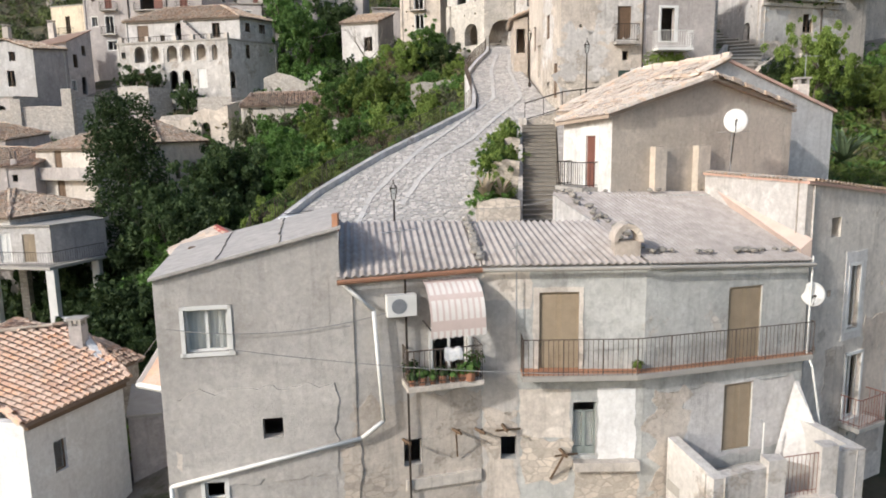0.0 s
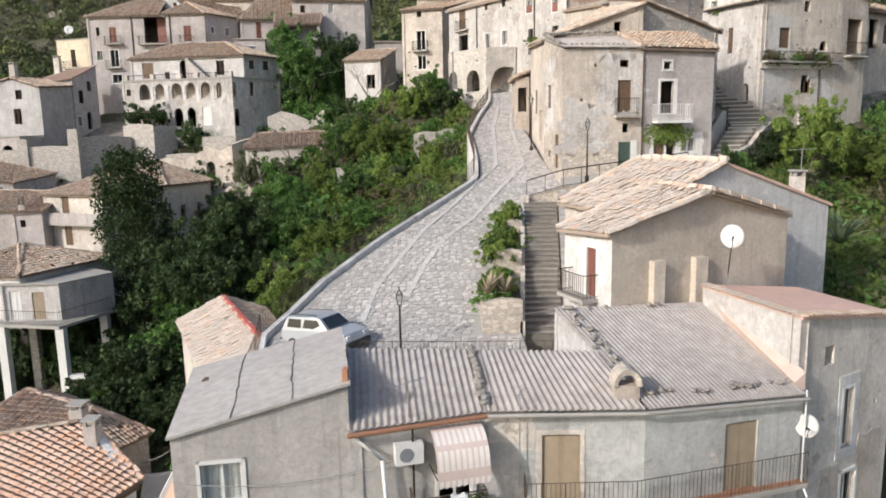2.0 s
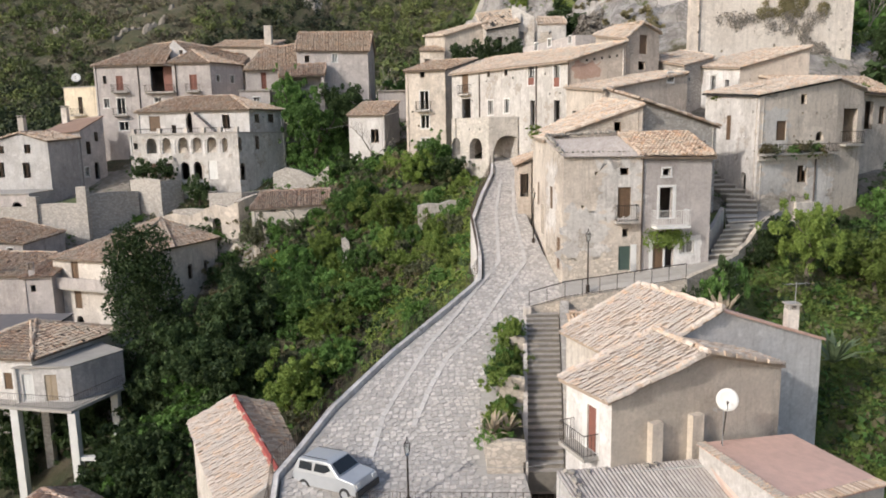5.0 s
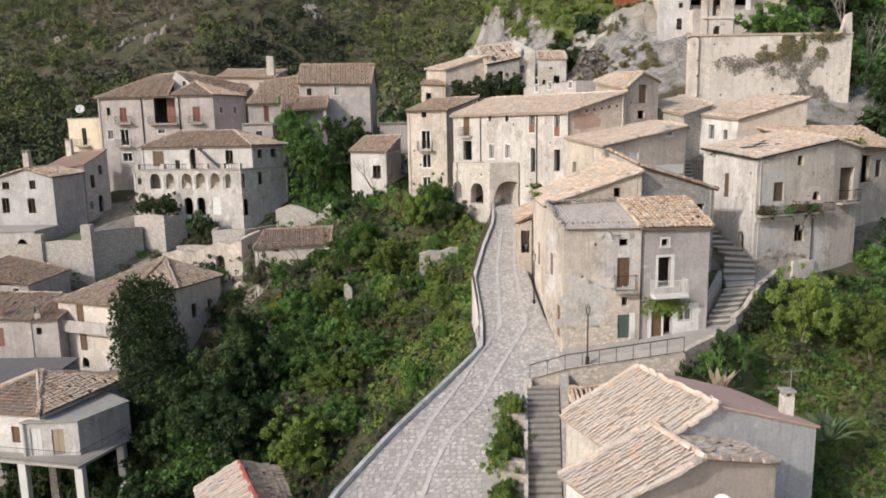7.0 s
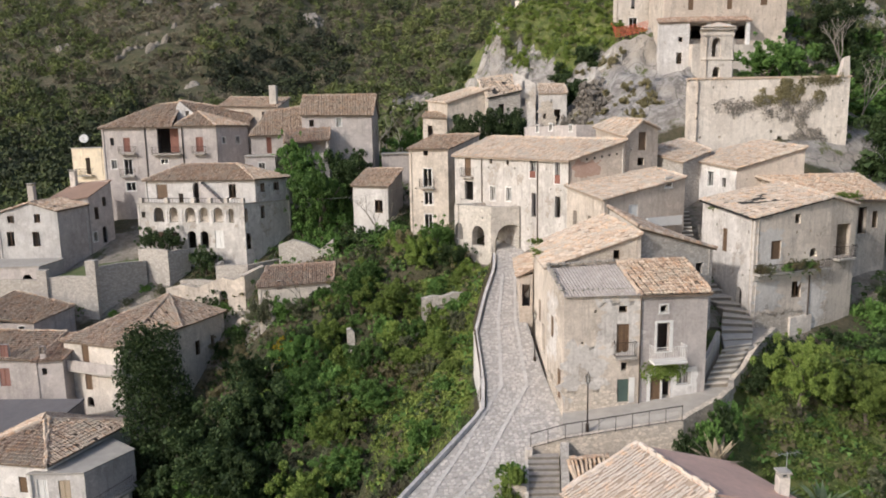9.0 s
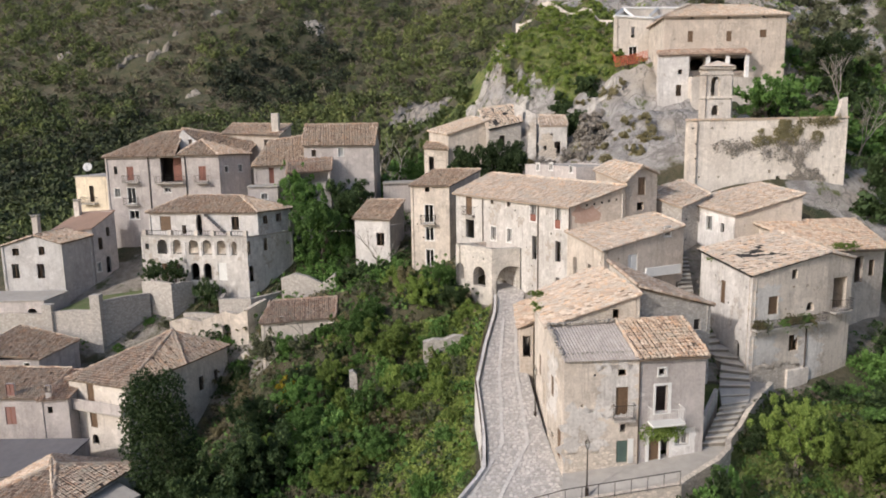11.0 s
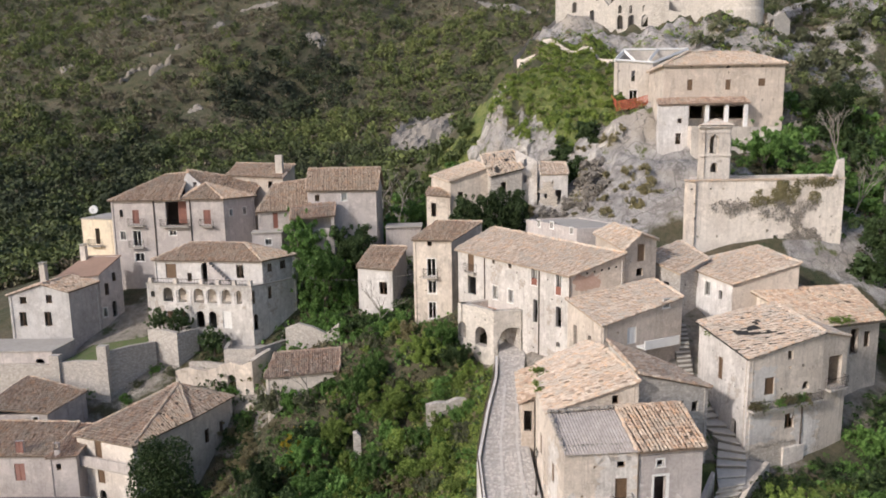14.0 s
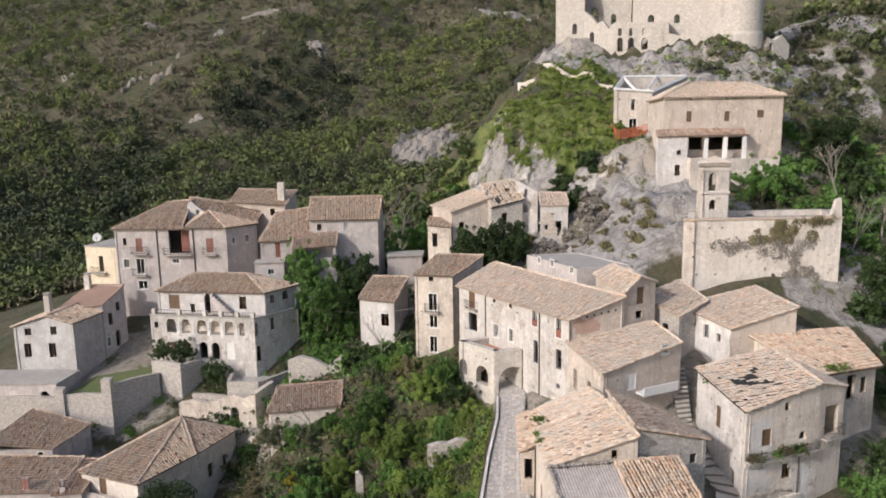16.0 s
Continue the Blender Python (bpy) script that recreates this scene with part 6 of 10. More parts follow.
for a, b, z0, z1 in (((12.4, 127.7), (26.7, 115.2), 50.0, 48.4), ((11.8, 128.2), (21.0, 140.5), 50.4, 58.6)):
    g = Geo()
    for k in range(14):
        p, q = Vector(a).lerp(Vector(b), k / 14), Vector(a).lerp(Vector(b), (k + 1) / 14)
        za, zb2 = max(z0 + (z1 - z0) * k / 14, ground_z(p.x, p.y) + 0.8), max(z0 + (z1 - z0) * (k + 1) / 14, ground_z(q.x, q.y) + 0.8)
        g.hexa(((p.x, p.y, za - 6), (q.x, q.y, zb2 - 6), (q.x + 0.3, q.y + 0.4, zb2 - 6), (p.x + 0.3, p.y + 0.4, za - 6)), ((p.x, p.y, za), (q.x, q.y, zb2), (q.x + 0.3, q.y + 0.4, zb2), (p.x + 0.3, p.y + 0.4, za)))
    g.put("wall", P_PALE, hPW)

# ---- west village ----
h1, s1 = building("villa", "white villa with an arcaded lower storey and terrace", [(-38.50, 84.75), (-24.45, 81.81), (-20.10, 87.20), (-35.0, 92.5)], 6, 18.85, P_LIME, category="villa", logs=False, mats={1: P_LIME}, openings={
    0: [(2.23, 16.60, 3.61, 18.42, "arch"), (4.38, 16.60, 5.52, 18.42, "arch"), (6.52, 16.60, 7.85, 18.42, "arch"), (8.42, 16.60, 9.62, 18.42, "arch"), (10.33, 16.60, 11.54, 18.42, "arch"), (12.3, 16.60, 13.0, 18.3, "arch"),
        (0.52, 17.10, 1.07, 17.88, "glass"), (6.65, 13.40, 7.79, 15.55, "arch"), (8.36, 13.40, 9.44, 15.55, "arch"), (10.31, 13.45, 11.47, 15.65, "wdoor"), (2.6, 13.6, 3.4, 15.4, "wood"), (4.5, 13.6, 5.3, 15.4, "glass")],
    1: [(-0.05, 16.66, 0.51, 18.29, "glass"), (0.04, 13.33, 0.84, 15.32, "arch"), (2.40, 16.87, 2.98, 18.39, "glass")]})
put("terrace_floor", [(-38.2, 85.0, 18.72), (-24.5, 82.1, 18.72), (-20.4, 87.2, 18.72), (-35.0, 92.3, 18.72), (-38.2, 85.0, 18.5), (-24.5, 82.1, 18.5), (-20.4, 87.2, 18.5), (-35.0, 92.3, 18.5)], [(0, 1, 2, 3), (7, 6, 5, 4), (0, 4, 5, 1), (1, 5, 6, 2), (2, 6, 7, 3), (3, 7, 4, 0)], CONC, h1)
g = Geo()
s1[0].box(g, -0.1, 18.75, 0.0, s1[0].L + 0.1, 18.95, 0.12)
s1[1].box(g, -0.1, 18.75, 0.0, s1[1].L + 0.1, 18.95, 0.12)
g.put("cornice", CONC, h1)
g = Geo()
s1[0].box(g, 1.4, 16.2, -1.9, 13.6, 18.5, -1.7)
s1[0].box(g, 1.4, 16.2, -1.7, 13.6, 16.5, -0.3)
g.put("loggia_wall", P_PALE, h1)
for u in (4.0, 6.02, 8.13, 9.97, 11.92):
    g = Geo()
    s1[0].box(g, u - 0.2, 16.45, 0.0, u + 0.2, 16.6, 0.1)
    s1[0].box(g, u - 0.12, 16.6, 0.0, u + 0.12, 18.0, 0.06)
    s1[0].box(g, u - 0.2, 18.0, 0.0, u + 0.2, 18.12, 0.1)
    g.put("pilaster", P_WHITE, h1)
railing(h1, [s1[0].at(0.2, 18.9, -0.15), s1[0].at(14.2, 18.9, -0.15)], 0.6, IRON, gap=0.35, r=0.02)
for u in (0.3, 3.8, 7.4, 9.6, 11.8, 13.9):
    g = Geo()
    s1[0].box(g, u, 18.85, -0.45, u + 0.45, 19.55, 0.0)
    g.put("parapet_post", P_PALE, h1)
h1u, s1u = building("villa", "white upper storey of the villa with a hipped tile roof", [(-38.00, 86.30), (-23.60, 84.10), (-20.58, 88.60), (-34.8, 92.0)], 17, 21.65, P_WHITE, category="villa", mats={1: P_LIME}, openings={
    0: [(1.55, 19.25, 3.00, 21.09, "wood"), (6.40, 18.75, 7.38, 21.27, "arch"), (11.11, 19.37, 12.07, 21.04, "glass"), (4.46, 18.82, 5.06, 19.95, "glass")],
    1: [(0.83, 20.03, 1.55, 21.07, "glass"), (2.94, 20.06, 3.88, 21.13, "glass")]})
roof(h1u, [(-38.0, 86.3, 21.75), (-23.6, 84.1, 21.75), (-26.3, 87.2, 23.4), (-33.6, 88.4, 23.4)], T_OLD, seed=30, over=0.35)
roof(h1u, [(-23.6, 84.1, 21.75), (-20.58, 88.6, 21.75), (-26.3, 87.2, 23.4)], T_OLD, seed=31, over=0.35)
roof(h1u, [(-20.58, 88.6, 21.75), (-34.8, 92.0, 21.75), (-33.6, 88.4, 23.4), (-26.3, 87.2, 23.4)], T_BROWN, seed=32, over=0.35)
roof(h1u, [(-34.8, 92.0, 21.75), (-38.0, 86.3, 21.75), (-33.6, 88.4, 23.4)], T_BROWN, seed=33, over=0.35)
for k in range(9):
    g = Geo()
    s1u[0].box(g, 7.6 + 0.33 * k, 18.1, 0.0, 7.6 + 0.33 * (k + 1), 21.4 - 0.3 * k, 0.75)
    g.put("outer_step", P_PINK, h1u)

h2, s2 = building("palazzo", "tall grey-pink palazzo with a recessed loggia", [(-47.90, 96.60), (-31.70, 95.70), (-28.60, 100.10), (-43.5, 106.0)], 10, 28.45, P_PINK, category="palazzo", openings={
    0: [(1.18, 25.96, 1.67, 27.04, "glass"), (3.00, 25.07, 3.97, 27.00, "red"), (7.88, 24.82, 10.92, 28.13, "void"), (13.27, 24.90, 14.31, 26.91, "red"), (2.88, 21.86, 4.01, 24.05, "sill"), (1.05, 22.75, 1.78, 24.00, "sill"), (2.95, 19.65, 4.25, 20.83, "sill"), (8.20, 23.35, 9.16, 23.97, "sill")],
    1: [(0.96, 25.99, 1.43, 26.85, "sill"), (3.26, 25.94, 3.85, 26.97, "sill")]})
balcony(h2, s2[0], 2.45,  4.80, 24.83, 0.7, 0.95)
balcony(h2, s2[0], 12.82,  14.73, 24.67, 0.7, 0.95)
balcony(h2, s2[0], 7.13,  11.22, 24.67, 0.7, 0.95)
balcony(h2, s2[0], 2.32,  4.43, 21.70, 0.6, 0.95)
g = Geo()
s2[0].box(g, 9.2, 24.9, -1.2, 10.6, 28.2, -1.1)
g.put("curtain", REDW, h2, "dark red curtain in the loggia")
roof(h2, [(-47.9, 96.6, 28.55), (-38.1, 96.05, 28.55), (-38.5, 101.3, 31.9), (-41.5, 101.4, 31.6)], T_OLD, seed=34, over=0.4)
roof(h2, [(-43.5, 106.0, 28.55), (-47.9, 96.6, 28.55), (-41.5, 101.4, 31.6)], T_BROWN, seed=37, over=0.4)
roof(h2, [(-37.3, 96.0, 28.62), (-31.7, 95.7, 28.55), (-34.9, 99.2, 30.5)], T_OLD, seed=35, over=0.35)
roof(h2, [(-31.7, 95.7, 28.55), (-28.6, 100.1, 28.55), (-34.9, 99.2, 30.5)], T_OLD, seed=351, over=0.35)
roof(h2, [(-37.6, 99.7, 29.5), (-37.3, 96.0, 28.62), (-34.9, 99.2, 30.5)], T_OLD, seed=352, over=0.1)
roof(h2, [(-37.0, 99.7, 30.0), (-28.6, 100.2, 28.9), (-28.3, 103.2, 30.4), (-38.7, 102.2, 32.2)], T_OLD, seed=36, over=0.3)
roof(h2, [(-28.6, 100.4, 28.5), (-43.5, 106.0, 28.55), (-41.5, 101.6, 31.6), (-28.3, 103.2, 30.3)], T_BROWN, seed=361, over=0.3)
st = Side((-38.3, 99.3), (-35.3, 99.4))
wall(h2, st, 28.4, [(0, 31.2), (0.55, 31.95), (st.L, 29.7)], P_WHITE, [(1.25, 29.9, 1.75, 30.6)], 0.3, "stub_wall", "broken white end wall between the roofs")
put("loggia_roof", [(-38.2, 96.2, 28.4), (-37.2, 96.1, 28.4), (-35.3, 99.4, 28.6), (-38.3, 99.4, 28.6), (-38.2, 96.2, 28.2), (-37.2, 96.1, 28.2), (-35.3, 99.4, 28.4), (-38.3, 99.4, 28.4)], [(0, 1, 2, 3), (7, 6, 5, 4), (0, 4, 5, 1), (1, 5, 6, 2), (2, 6, 7, 3), (3, 7, 4, 0)], P_WHITE, h2)
for u in (6.2, 11.45):
    g = Geo()
    g.bar(s2[0].at(u, 12, 0.07), s2[0].at(u, 28.3, 0.07), 0.07, 6)
    g.put("drainpipe", IRON, h2)
hx, sx = building("house", "tiled house standing behind the palazzo", [(-33.0, 102.6), (-24.6, 101.4), (-24.0, 107.0), (-33.0, 108.0)], 12, [31.3, 30.9, 32.5, 32.8], P_TAN, openings={0: [(6.2, 29.4, 6.9, 30.4, "void")]})
roof(hx, [(-33.0, 102.6, 31.4), (-24.6, 101.4, 31.0), (-24.0, 107.0, 32.6), (-33.0, 108.0, 32.9)], T_OLD, seed=38)
chimney(hx, -25.4, 103.2, 31.0, 34.2, 1.0, P_PALE, False)

h3, s3 = building("house", "lower grey house wing with a tile roof", [(-26.0, 92.2), (-19.6, 93.4), (-19.6, 99.0), (-26.0, 98.4)], 14, [27.0, 27.2, 28.0, 27.4], P_PINK, openings={0: [(1.97, 24.59, 2.62, 26.68, "red"), (4.2, 24.8, 4.8, 26.2, "glass")]})
roof(h3, [(-26.0, 92.2, 27.1), (-19.6, 93.4, 27.3), (-19.6, 97.6, 30.9), (-24.6, 97.2, 30.2)], T_OLD, seed=39, over=0.4)
roof(h3, [(-26.0, 98.4, 27.3), (-26.0, 92.2, 27.1), (-24.6, 97.2, 30.2)], T_OLD, seed=391, over=0.3)
h3b, s3b = building("house", "tall grey gabled house behind the porch", [(-19.55, 94.0), (-10.3, 95.2), (-10.0, 101.0), (-19.55, 101.2)], 14, [29.6, 29.5, 29.6, 29.6], P_PINK, gables={1: (3.0, 32.2), 3: (3.2, 32.2)}, openings={
    0: [(4.6, 28.0, 5.3, 29.1, "white"), (1.0, 28.0, 1.6, 28.9, "glass")], 1: [(0.9, 26.6, 1.6, 28.8, "glass"), (3.8, 26.6, 4.5, 28.4, "wood"), (1.2, 22.6, 1.9, 24.6, "glass")]})
roof(h3b, [(-19.55, 94.0, 29.7), (-10.3, 95.2, 29.6), (-10.1, 98.2, 32.3), (-19.7, 97.6, 32.3)], T_OLD, seed=40, over=0.35)
roof(h3b, [(-10.0, 101.0, 29.7), (-19.55, 101.2, 29.7), (-19.7, 97.6, 32.3), (-10.1, 98.2, 32.3)], T_OLD, seed=401, over=0.35)
h3p, s3p = building("porch", "deep shaded porch with a lean-to tile roof", [(-21.4, 91.4), (-15.8, 92.2), (-15.9, 93.95), (-21.4, 93.0)], 14, [26.0, 26.3, 27.6, 27.2], P_PINK, category="porch", logs=False, openings={0: [(0.35, 24.5, 5.3, 25.95, "void")], 1: [(0.25, 24.5, 1.4, 26.0, "void")]})
roof(h3p, [(-21.4, 91.4, 26.1), (-15.8, 92.2, 26.4), (-15.9, 94.0, 27.8), (-21.4, 93.1, 27.4)], T_BROWN, seed=41, over=0.3)
hAn, sAn = building("annex", "small flat-roofed grey annex", [(-26.4, 90.3), (-22.6, 90.8), (-22.8, 92.5), (-26.5, 92.0)], 16, 24.3, P_PINK, category="annex", openings={0: [(1.7, 22.6, 2.5, 23.4, "sill")]})
roof(hAn, [(-26.4, 90.3, 24.35), (-22.6, 90.8, 24.35), (-22.8, 92.5, 24.45), (-26.5, 92.0, 24.45)], CONC, tiles=False, over=0.2)
hY, sY = building("house", "small yellow house with a flat roof", [(-53.20, 98.30), (-47.95, 96.75), (-47.0, 104.0), (-52.5, 105.0)], 10, 25.7, P_YELLOW, openings={0: [(2.29, 22.05, 3.07, 24.35, "glass"), (2.28, 14.05, 2.98, 15.22, "glass")]})
roof(hY, [(-53.20, 98.30, 25.75), (-47.95, 96.75, 25.75), (-47.0, 104.0, 25.8), (-52.5, 105.0, 25.8)], CONC, tiles=False, over=0.1)
balcony(hY, sY[0], 1.2, 3.6, 21.89, 0.7, 0.9)

# side 1 is darker than the white front
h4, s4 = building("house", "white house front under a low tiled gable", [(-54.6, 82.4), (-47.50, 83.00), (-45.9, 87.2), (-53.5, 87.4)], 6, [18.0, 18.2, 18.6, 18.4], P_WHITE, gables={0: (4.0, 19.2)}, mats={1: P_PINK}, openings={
    0: [(1.29, 16.93, 2.07, 17.82, "glass"), (4.38, 16.91, 5.10, 17.95, "glass"), (1.02, 14.10, 1.87, 15.90, "glass"), (3.98, 14.01, 4.83, 15.81, "glass")]})
roof(h4, [(-47.5, 83.0, 18.35), (-45.9, 87.2, 18.7), (-49.5, 87.4, 19.5), (-50.55, 82.8, 19.35)], T_OLD, seed=42)
roof(h4, [(-53.5, 87.4, 18.5), (-54.6, 82.4, 18.1), (-50.55, 82.8, 19.35), (-49.5, 87.4, 19.5)], T_OLD, seed=43)
chimney(h4, -52.2, 86.2, 18, 21.2, 0.7, P_PALE)
h5, s5 = building("house", "brown-roofed house with a grey side wall", [(-52.0, 87.5), (-45.8, 87.3), (-44.50, 90.90), (-50.5, 93.5)], 6, [18.8, 19.6, 21.4, 21.0], P_PINK, openings={1: [(0.8, 16.6, 1.5, 18.2, "glass"), (2.2, 18.2, 2.8, 19.4, "glass"), (1.8, 13.4, 2.6, 15.6, "arch"), (0.3, 13.8, 0.9, 15.0, "sill")]})
roof(h5, [(-52.0, 87.5, 18.9), (-45.8, 87.3, 19.7), (-44.50, 90.90, 21.50), (-50.5, 93.5, 21.1)], speckled("brown_felt_roof", (0.30, 0.195, 0.145), (0.245, 0.165, 0.125), 2.0, 0.9), tiles=False)
chimney(h5, -50.0, 92.2, 20, 22.6, 0.7, P_PALE)

hTW = base("garden_wall", -41, 77, 5, "rubble retaining walls of a terraced garden", "wall")
for a, b, zt in (((-46.2, 76.5), (-40.7, 76.7), 11.3), ((-40.7, 76.7), (-36.4, 81.2), 12.3), ((-37.6, 82.0), (-33.4, 80.4), 13.6), ((-33.4, 80.4), (-31.6, 82.6), 13.4), ((-31.8, 79.4), (-27.0, 78.2), 10.2), ((-56, 77.5), (-46.2, 76.5), 11.0)):
    s = Side(a, b)
    wall(hTW, s, 2, [(0, zt), (s.L * 0.5, zt + 0.15), (s.L, zt)], P_STONE, (), 0.5)
for x, y, z in ((-40.7, 76.8, 13.2), (-46.2, 76.6, 12.2)):
    g = Geo()
    g.box(x - 0.55, y - 0.35, 2, x + 0.55, y + 0.5, z)
    g.put("pillar", P_STONE, hTW)
tagged(put("lawn", [(-46, 76.9, 11.0), (-40.8, 77.1, 11.2), (-37.0, 81.5, 11.6), (-38, 85, 12.0), (-45, 82.6, 11.5), (-46, 76.9, 4), (-40.8, 77.1, 4), (-37.0, 81.5, 4), (-38, 85, 4), (-45, 82.6, 4)],
    [(0, 1, 2, 3, 4), (0, 5, 6, 1), (1, 6, 7, 2), (2, 7, 8, 3), (4, 9, 5, 0)], speckled("garden_grass", (0.09, 0.14, 0.035), (0.15, 0.135, 0.075), 2.0, 0.95)), "raised garden lawn behind the walls", "lawn", kind="structure")
hLs, sLs = building("shed", "low rendered shed with a flat roof", [(-58.0, 77.4), (-46.9, 77.2), (-46.4, 81.6), (-58.0, 82.0)], 4, 12.5, P_PINK, category="shed", openings={0: [(9.0, 9.6, 10.2, 11.6, "arch")]})
roof(hLs, [(-58.0, 77.4, 12.55), (-46.9, 77.2, 12.55), (-46.4, 81.6, 12.7), (-58.0, 82.0, 12.7)], CONC, tiles=False, over=0.12)
hAr = base("garden_ruin", -25, 76, 5, "ruined rubble walls with an arch below the patio", "wall")
for a, b, zb2, hs, ho in (((-27.4, 77.4), (-23.3, 76.4), 4, [10.4, 10.9, 10.6, 11.2], [(0.9, 7.4, 2.0, 9.4, True)]), ((-33.2, 78.6), (-27.4, 77.4), 4, [9.4, 9.9, 9.6, 10.3], []), ((-23.3, 76.4), (-21.6, 78.8), 4, [11.2, 11.6, 11.9], []), ((-24.8, 75.6), (-22.6, 74.6), 1, [5.4, 6.3, 6.8, 6.1], [])):
    s = Side(a, b)
    wall(hAr, s, zb2, [(s.L * k / (len(hs) - 1), z) for k, z in enumerate(hs)], P_CREAM, ho, 0.6)
hPa = base("patio", -24, 80, 5, "raised stone patio with low parapets", "patio")
for a, b in (((-27.1, 78.2), (-23.3, 78.0)), ((-23.3, 78.0), (-20.4, 81.6)), ((-27.6, 81.4), (-27.1, 78.2))):
    s = Side(a, b)
    wall(hPa, s, 2, [(0, 12.1), (s.L, 12.2)], P_STONE, (), 0.4)
put("patio_floor", [(-27, 78.5, 11.4), (-23.4, 78.3, 11.4), (-20.7, 81.7, 11.4), (-24.5, 83, 11.4), (-27.3, 82, 11.4)], [(0, 1, 2, 3, 4)], CONC, hPa)
hPl, sPl = building("cottage", "low cottage with an old tile roof in the garden", [(-20.6, 72.0), (-12.9, 73.3), (-13.2, 77.2), (-20.3, 76.0)], 5, [10.75, 11.0, 12.3, 12.2], P_PALE, openings={0: [(1.99, 10.40, 2.52, 11.40, "glass")]})
roof(hPl, [(-20.6, 72.0, 10.85), (-12.9, 73.3, 11.1), (-13.2, 77.2, 12.4), (-20.3, 76.0, 12.3)], T_BROWN, seed=44)
hRW = base("garden_ruin", -16, 79, 8, "broken rubble wall in the undergrowth", "wall")
for a, b, zb2, hs in (((-20.0, 79.5), (-13.5, 79.0), 8, [14.2, 14.8, 14.4, 13.6, 14.9]), ((-2.6, 60.5), (1.2, 61.3), 7, [11.9, 12.1, 12.0, 12.3, 12.2]), ((-9.6, 61.0), (-8.9, 61.1), 5, [9.0, 9.1, 8.7])):
    s = Side(a, b)
    wall(hRW, s, zb2, [(s.L * k / (len(hs) - 1), z) for k, z in enumerate(hs)], P_STONE, (), 0.6)

# its side 1 is darker than the other walls
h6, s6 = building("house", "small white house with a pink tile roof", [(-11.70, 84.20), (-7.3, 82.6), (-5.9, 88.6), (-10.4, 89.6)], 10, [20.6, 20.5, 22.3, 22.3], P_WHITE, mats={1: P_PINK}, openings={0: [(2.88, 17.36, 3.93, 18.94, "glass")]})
roof(h6, [(-11.70, 84.20, 20.70), (-7.3, 82.6, 20.6), (-5.9, 88.6, 22.4), (-10.4, 89.6, 22.4)], T_OLD, seed=45)

IC = [(-38.9, 66.6), (-31.9, 63.9), (-28.2, 69.0), (-25.6, 75.4), (-35.0, 74.5)]
h7, s7 = building("farmhouse", "broad cream farmhouse with a hipped tile roof", IC, -6, [6.85, 6.85, 7.4, 7.45, 7.4], P_PALE, mats={1: P_PALE, 2: P_PALE}, logs=False, openings={
    0: [(2.39, 4.78, 3.30, 6.76, "wood"), (2.46, 2.00, 3.38, 4.01, "wood"), (2.46, 0.19, 3.37, 1.26, "arch")], 2: [(2.2, 3.6, 2.9, 5.2, "glass"), (4.6, 3.6, 5.2, 5.2, "glass")]})
ICZ = [6.95, 6.95, 7.5, 7.55, 7.5]
for k in range(5):
    roof(h7, [(*IC[k], ICZ[k]), (*IC[(k + 1) % 5], ICZ[(k + 1) % 5]), (-30.7, 73.0, 9.9)], T_OLD, seed=460 + k, over=0.35)
BB = (0.52, 3.99, 7.71, 5.38)
g = Geo()
s7[0].box(g, BB[0], BB[1], 0.0, BB[2], BB[1] + 0.15, 0.8)
bb7 = g.put("balcony", CONC, h7)
g = Geo()
s7[0].box(g, BB[0], BB[1] + 0.15, 0.72, BB[2], BB[3] - 0.2, 0.8)
g.put("parapet", P_PINK, bb7)
g = Geo()
g.bar((-30.7, 73.0, 9.8), (-30.7, 73.0, 10.5), 0.12, 5, 0.05)
g.put("finial", P_PALE, h7)
h8, s8 = building("house", "old house with a pinkish tile roof", [(-50.0, 69.2), (-43.8, 70.0), (-42.0, 74.7), (-49.0, 76.0)], -4, [7.9, 7.8, 8.4, 9.8], P_PINK, openings={0: [(4.75, 6.75, 5.30, 7.48, "sill")]})
roof(h8, [(-50.0, 69.2, 8.9), (-43.8, 70.0, 7.9), (-42.0, 74.7, 8.5), (-49.0, 76.0, 9.9)], T_OLD, seed=47)
h9, s9 = building("house", "grey house with red-brown shutters", [(-50.0, 64.6), (-40.9, 65.0), (-40.3, 69.6), (-49.5, 69.4)], -6, [5.6, 5.4, 6.8, 7.2], P_PINK, openings={0: [(5.76, 5.64, 6.57, 6.96, "red"), (5.45, 2.74, 6.48, 4.60, "red")]})
roof(h9, [(-50.0, 64.6, 5.7), (-40.9, 65.0, 5.5), (-40.3, 69.6, 6.9), (-49.5, 69.4, 7.3)], T_OLD, seed=48)
h10, s10 = building("house", "narrow grey house with a shed roof", [(-40.9, 64.6), (-38.2, 64.9), (-37.6, 69.4), (-40.3, 69.6)], -6, [5.3, 5.4, 6.6, 6.6], P_PINK, openings={0: [(0.67, 6.04, 1.14, 6.78, "glass"), (0.71, 3.90, 1.18, 4.59, "glass")]})
roof(h10, [(-40.9, 64.6, 5.4), (-38.2, 64.9, 5.5), (-37.6, 69.4, 6.7), (-40.3, 69.6, 6.7)], T_BROWN, seed=49)
h11, s11 = building("shed", "low building with a dark flat roof", [(-46.0, 55.5), (-36.0, 57.4), (-35.0, 62.0), (-46.0, 62.5)], -8, [1.3, 1.5, 2.3, 2.2], P_PINK, category="shed")
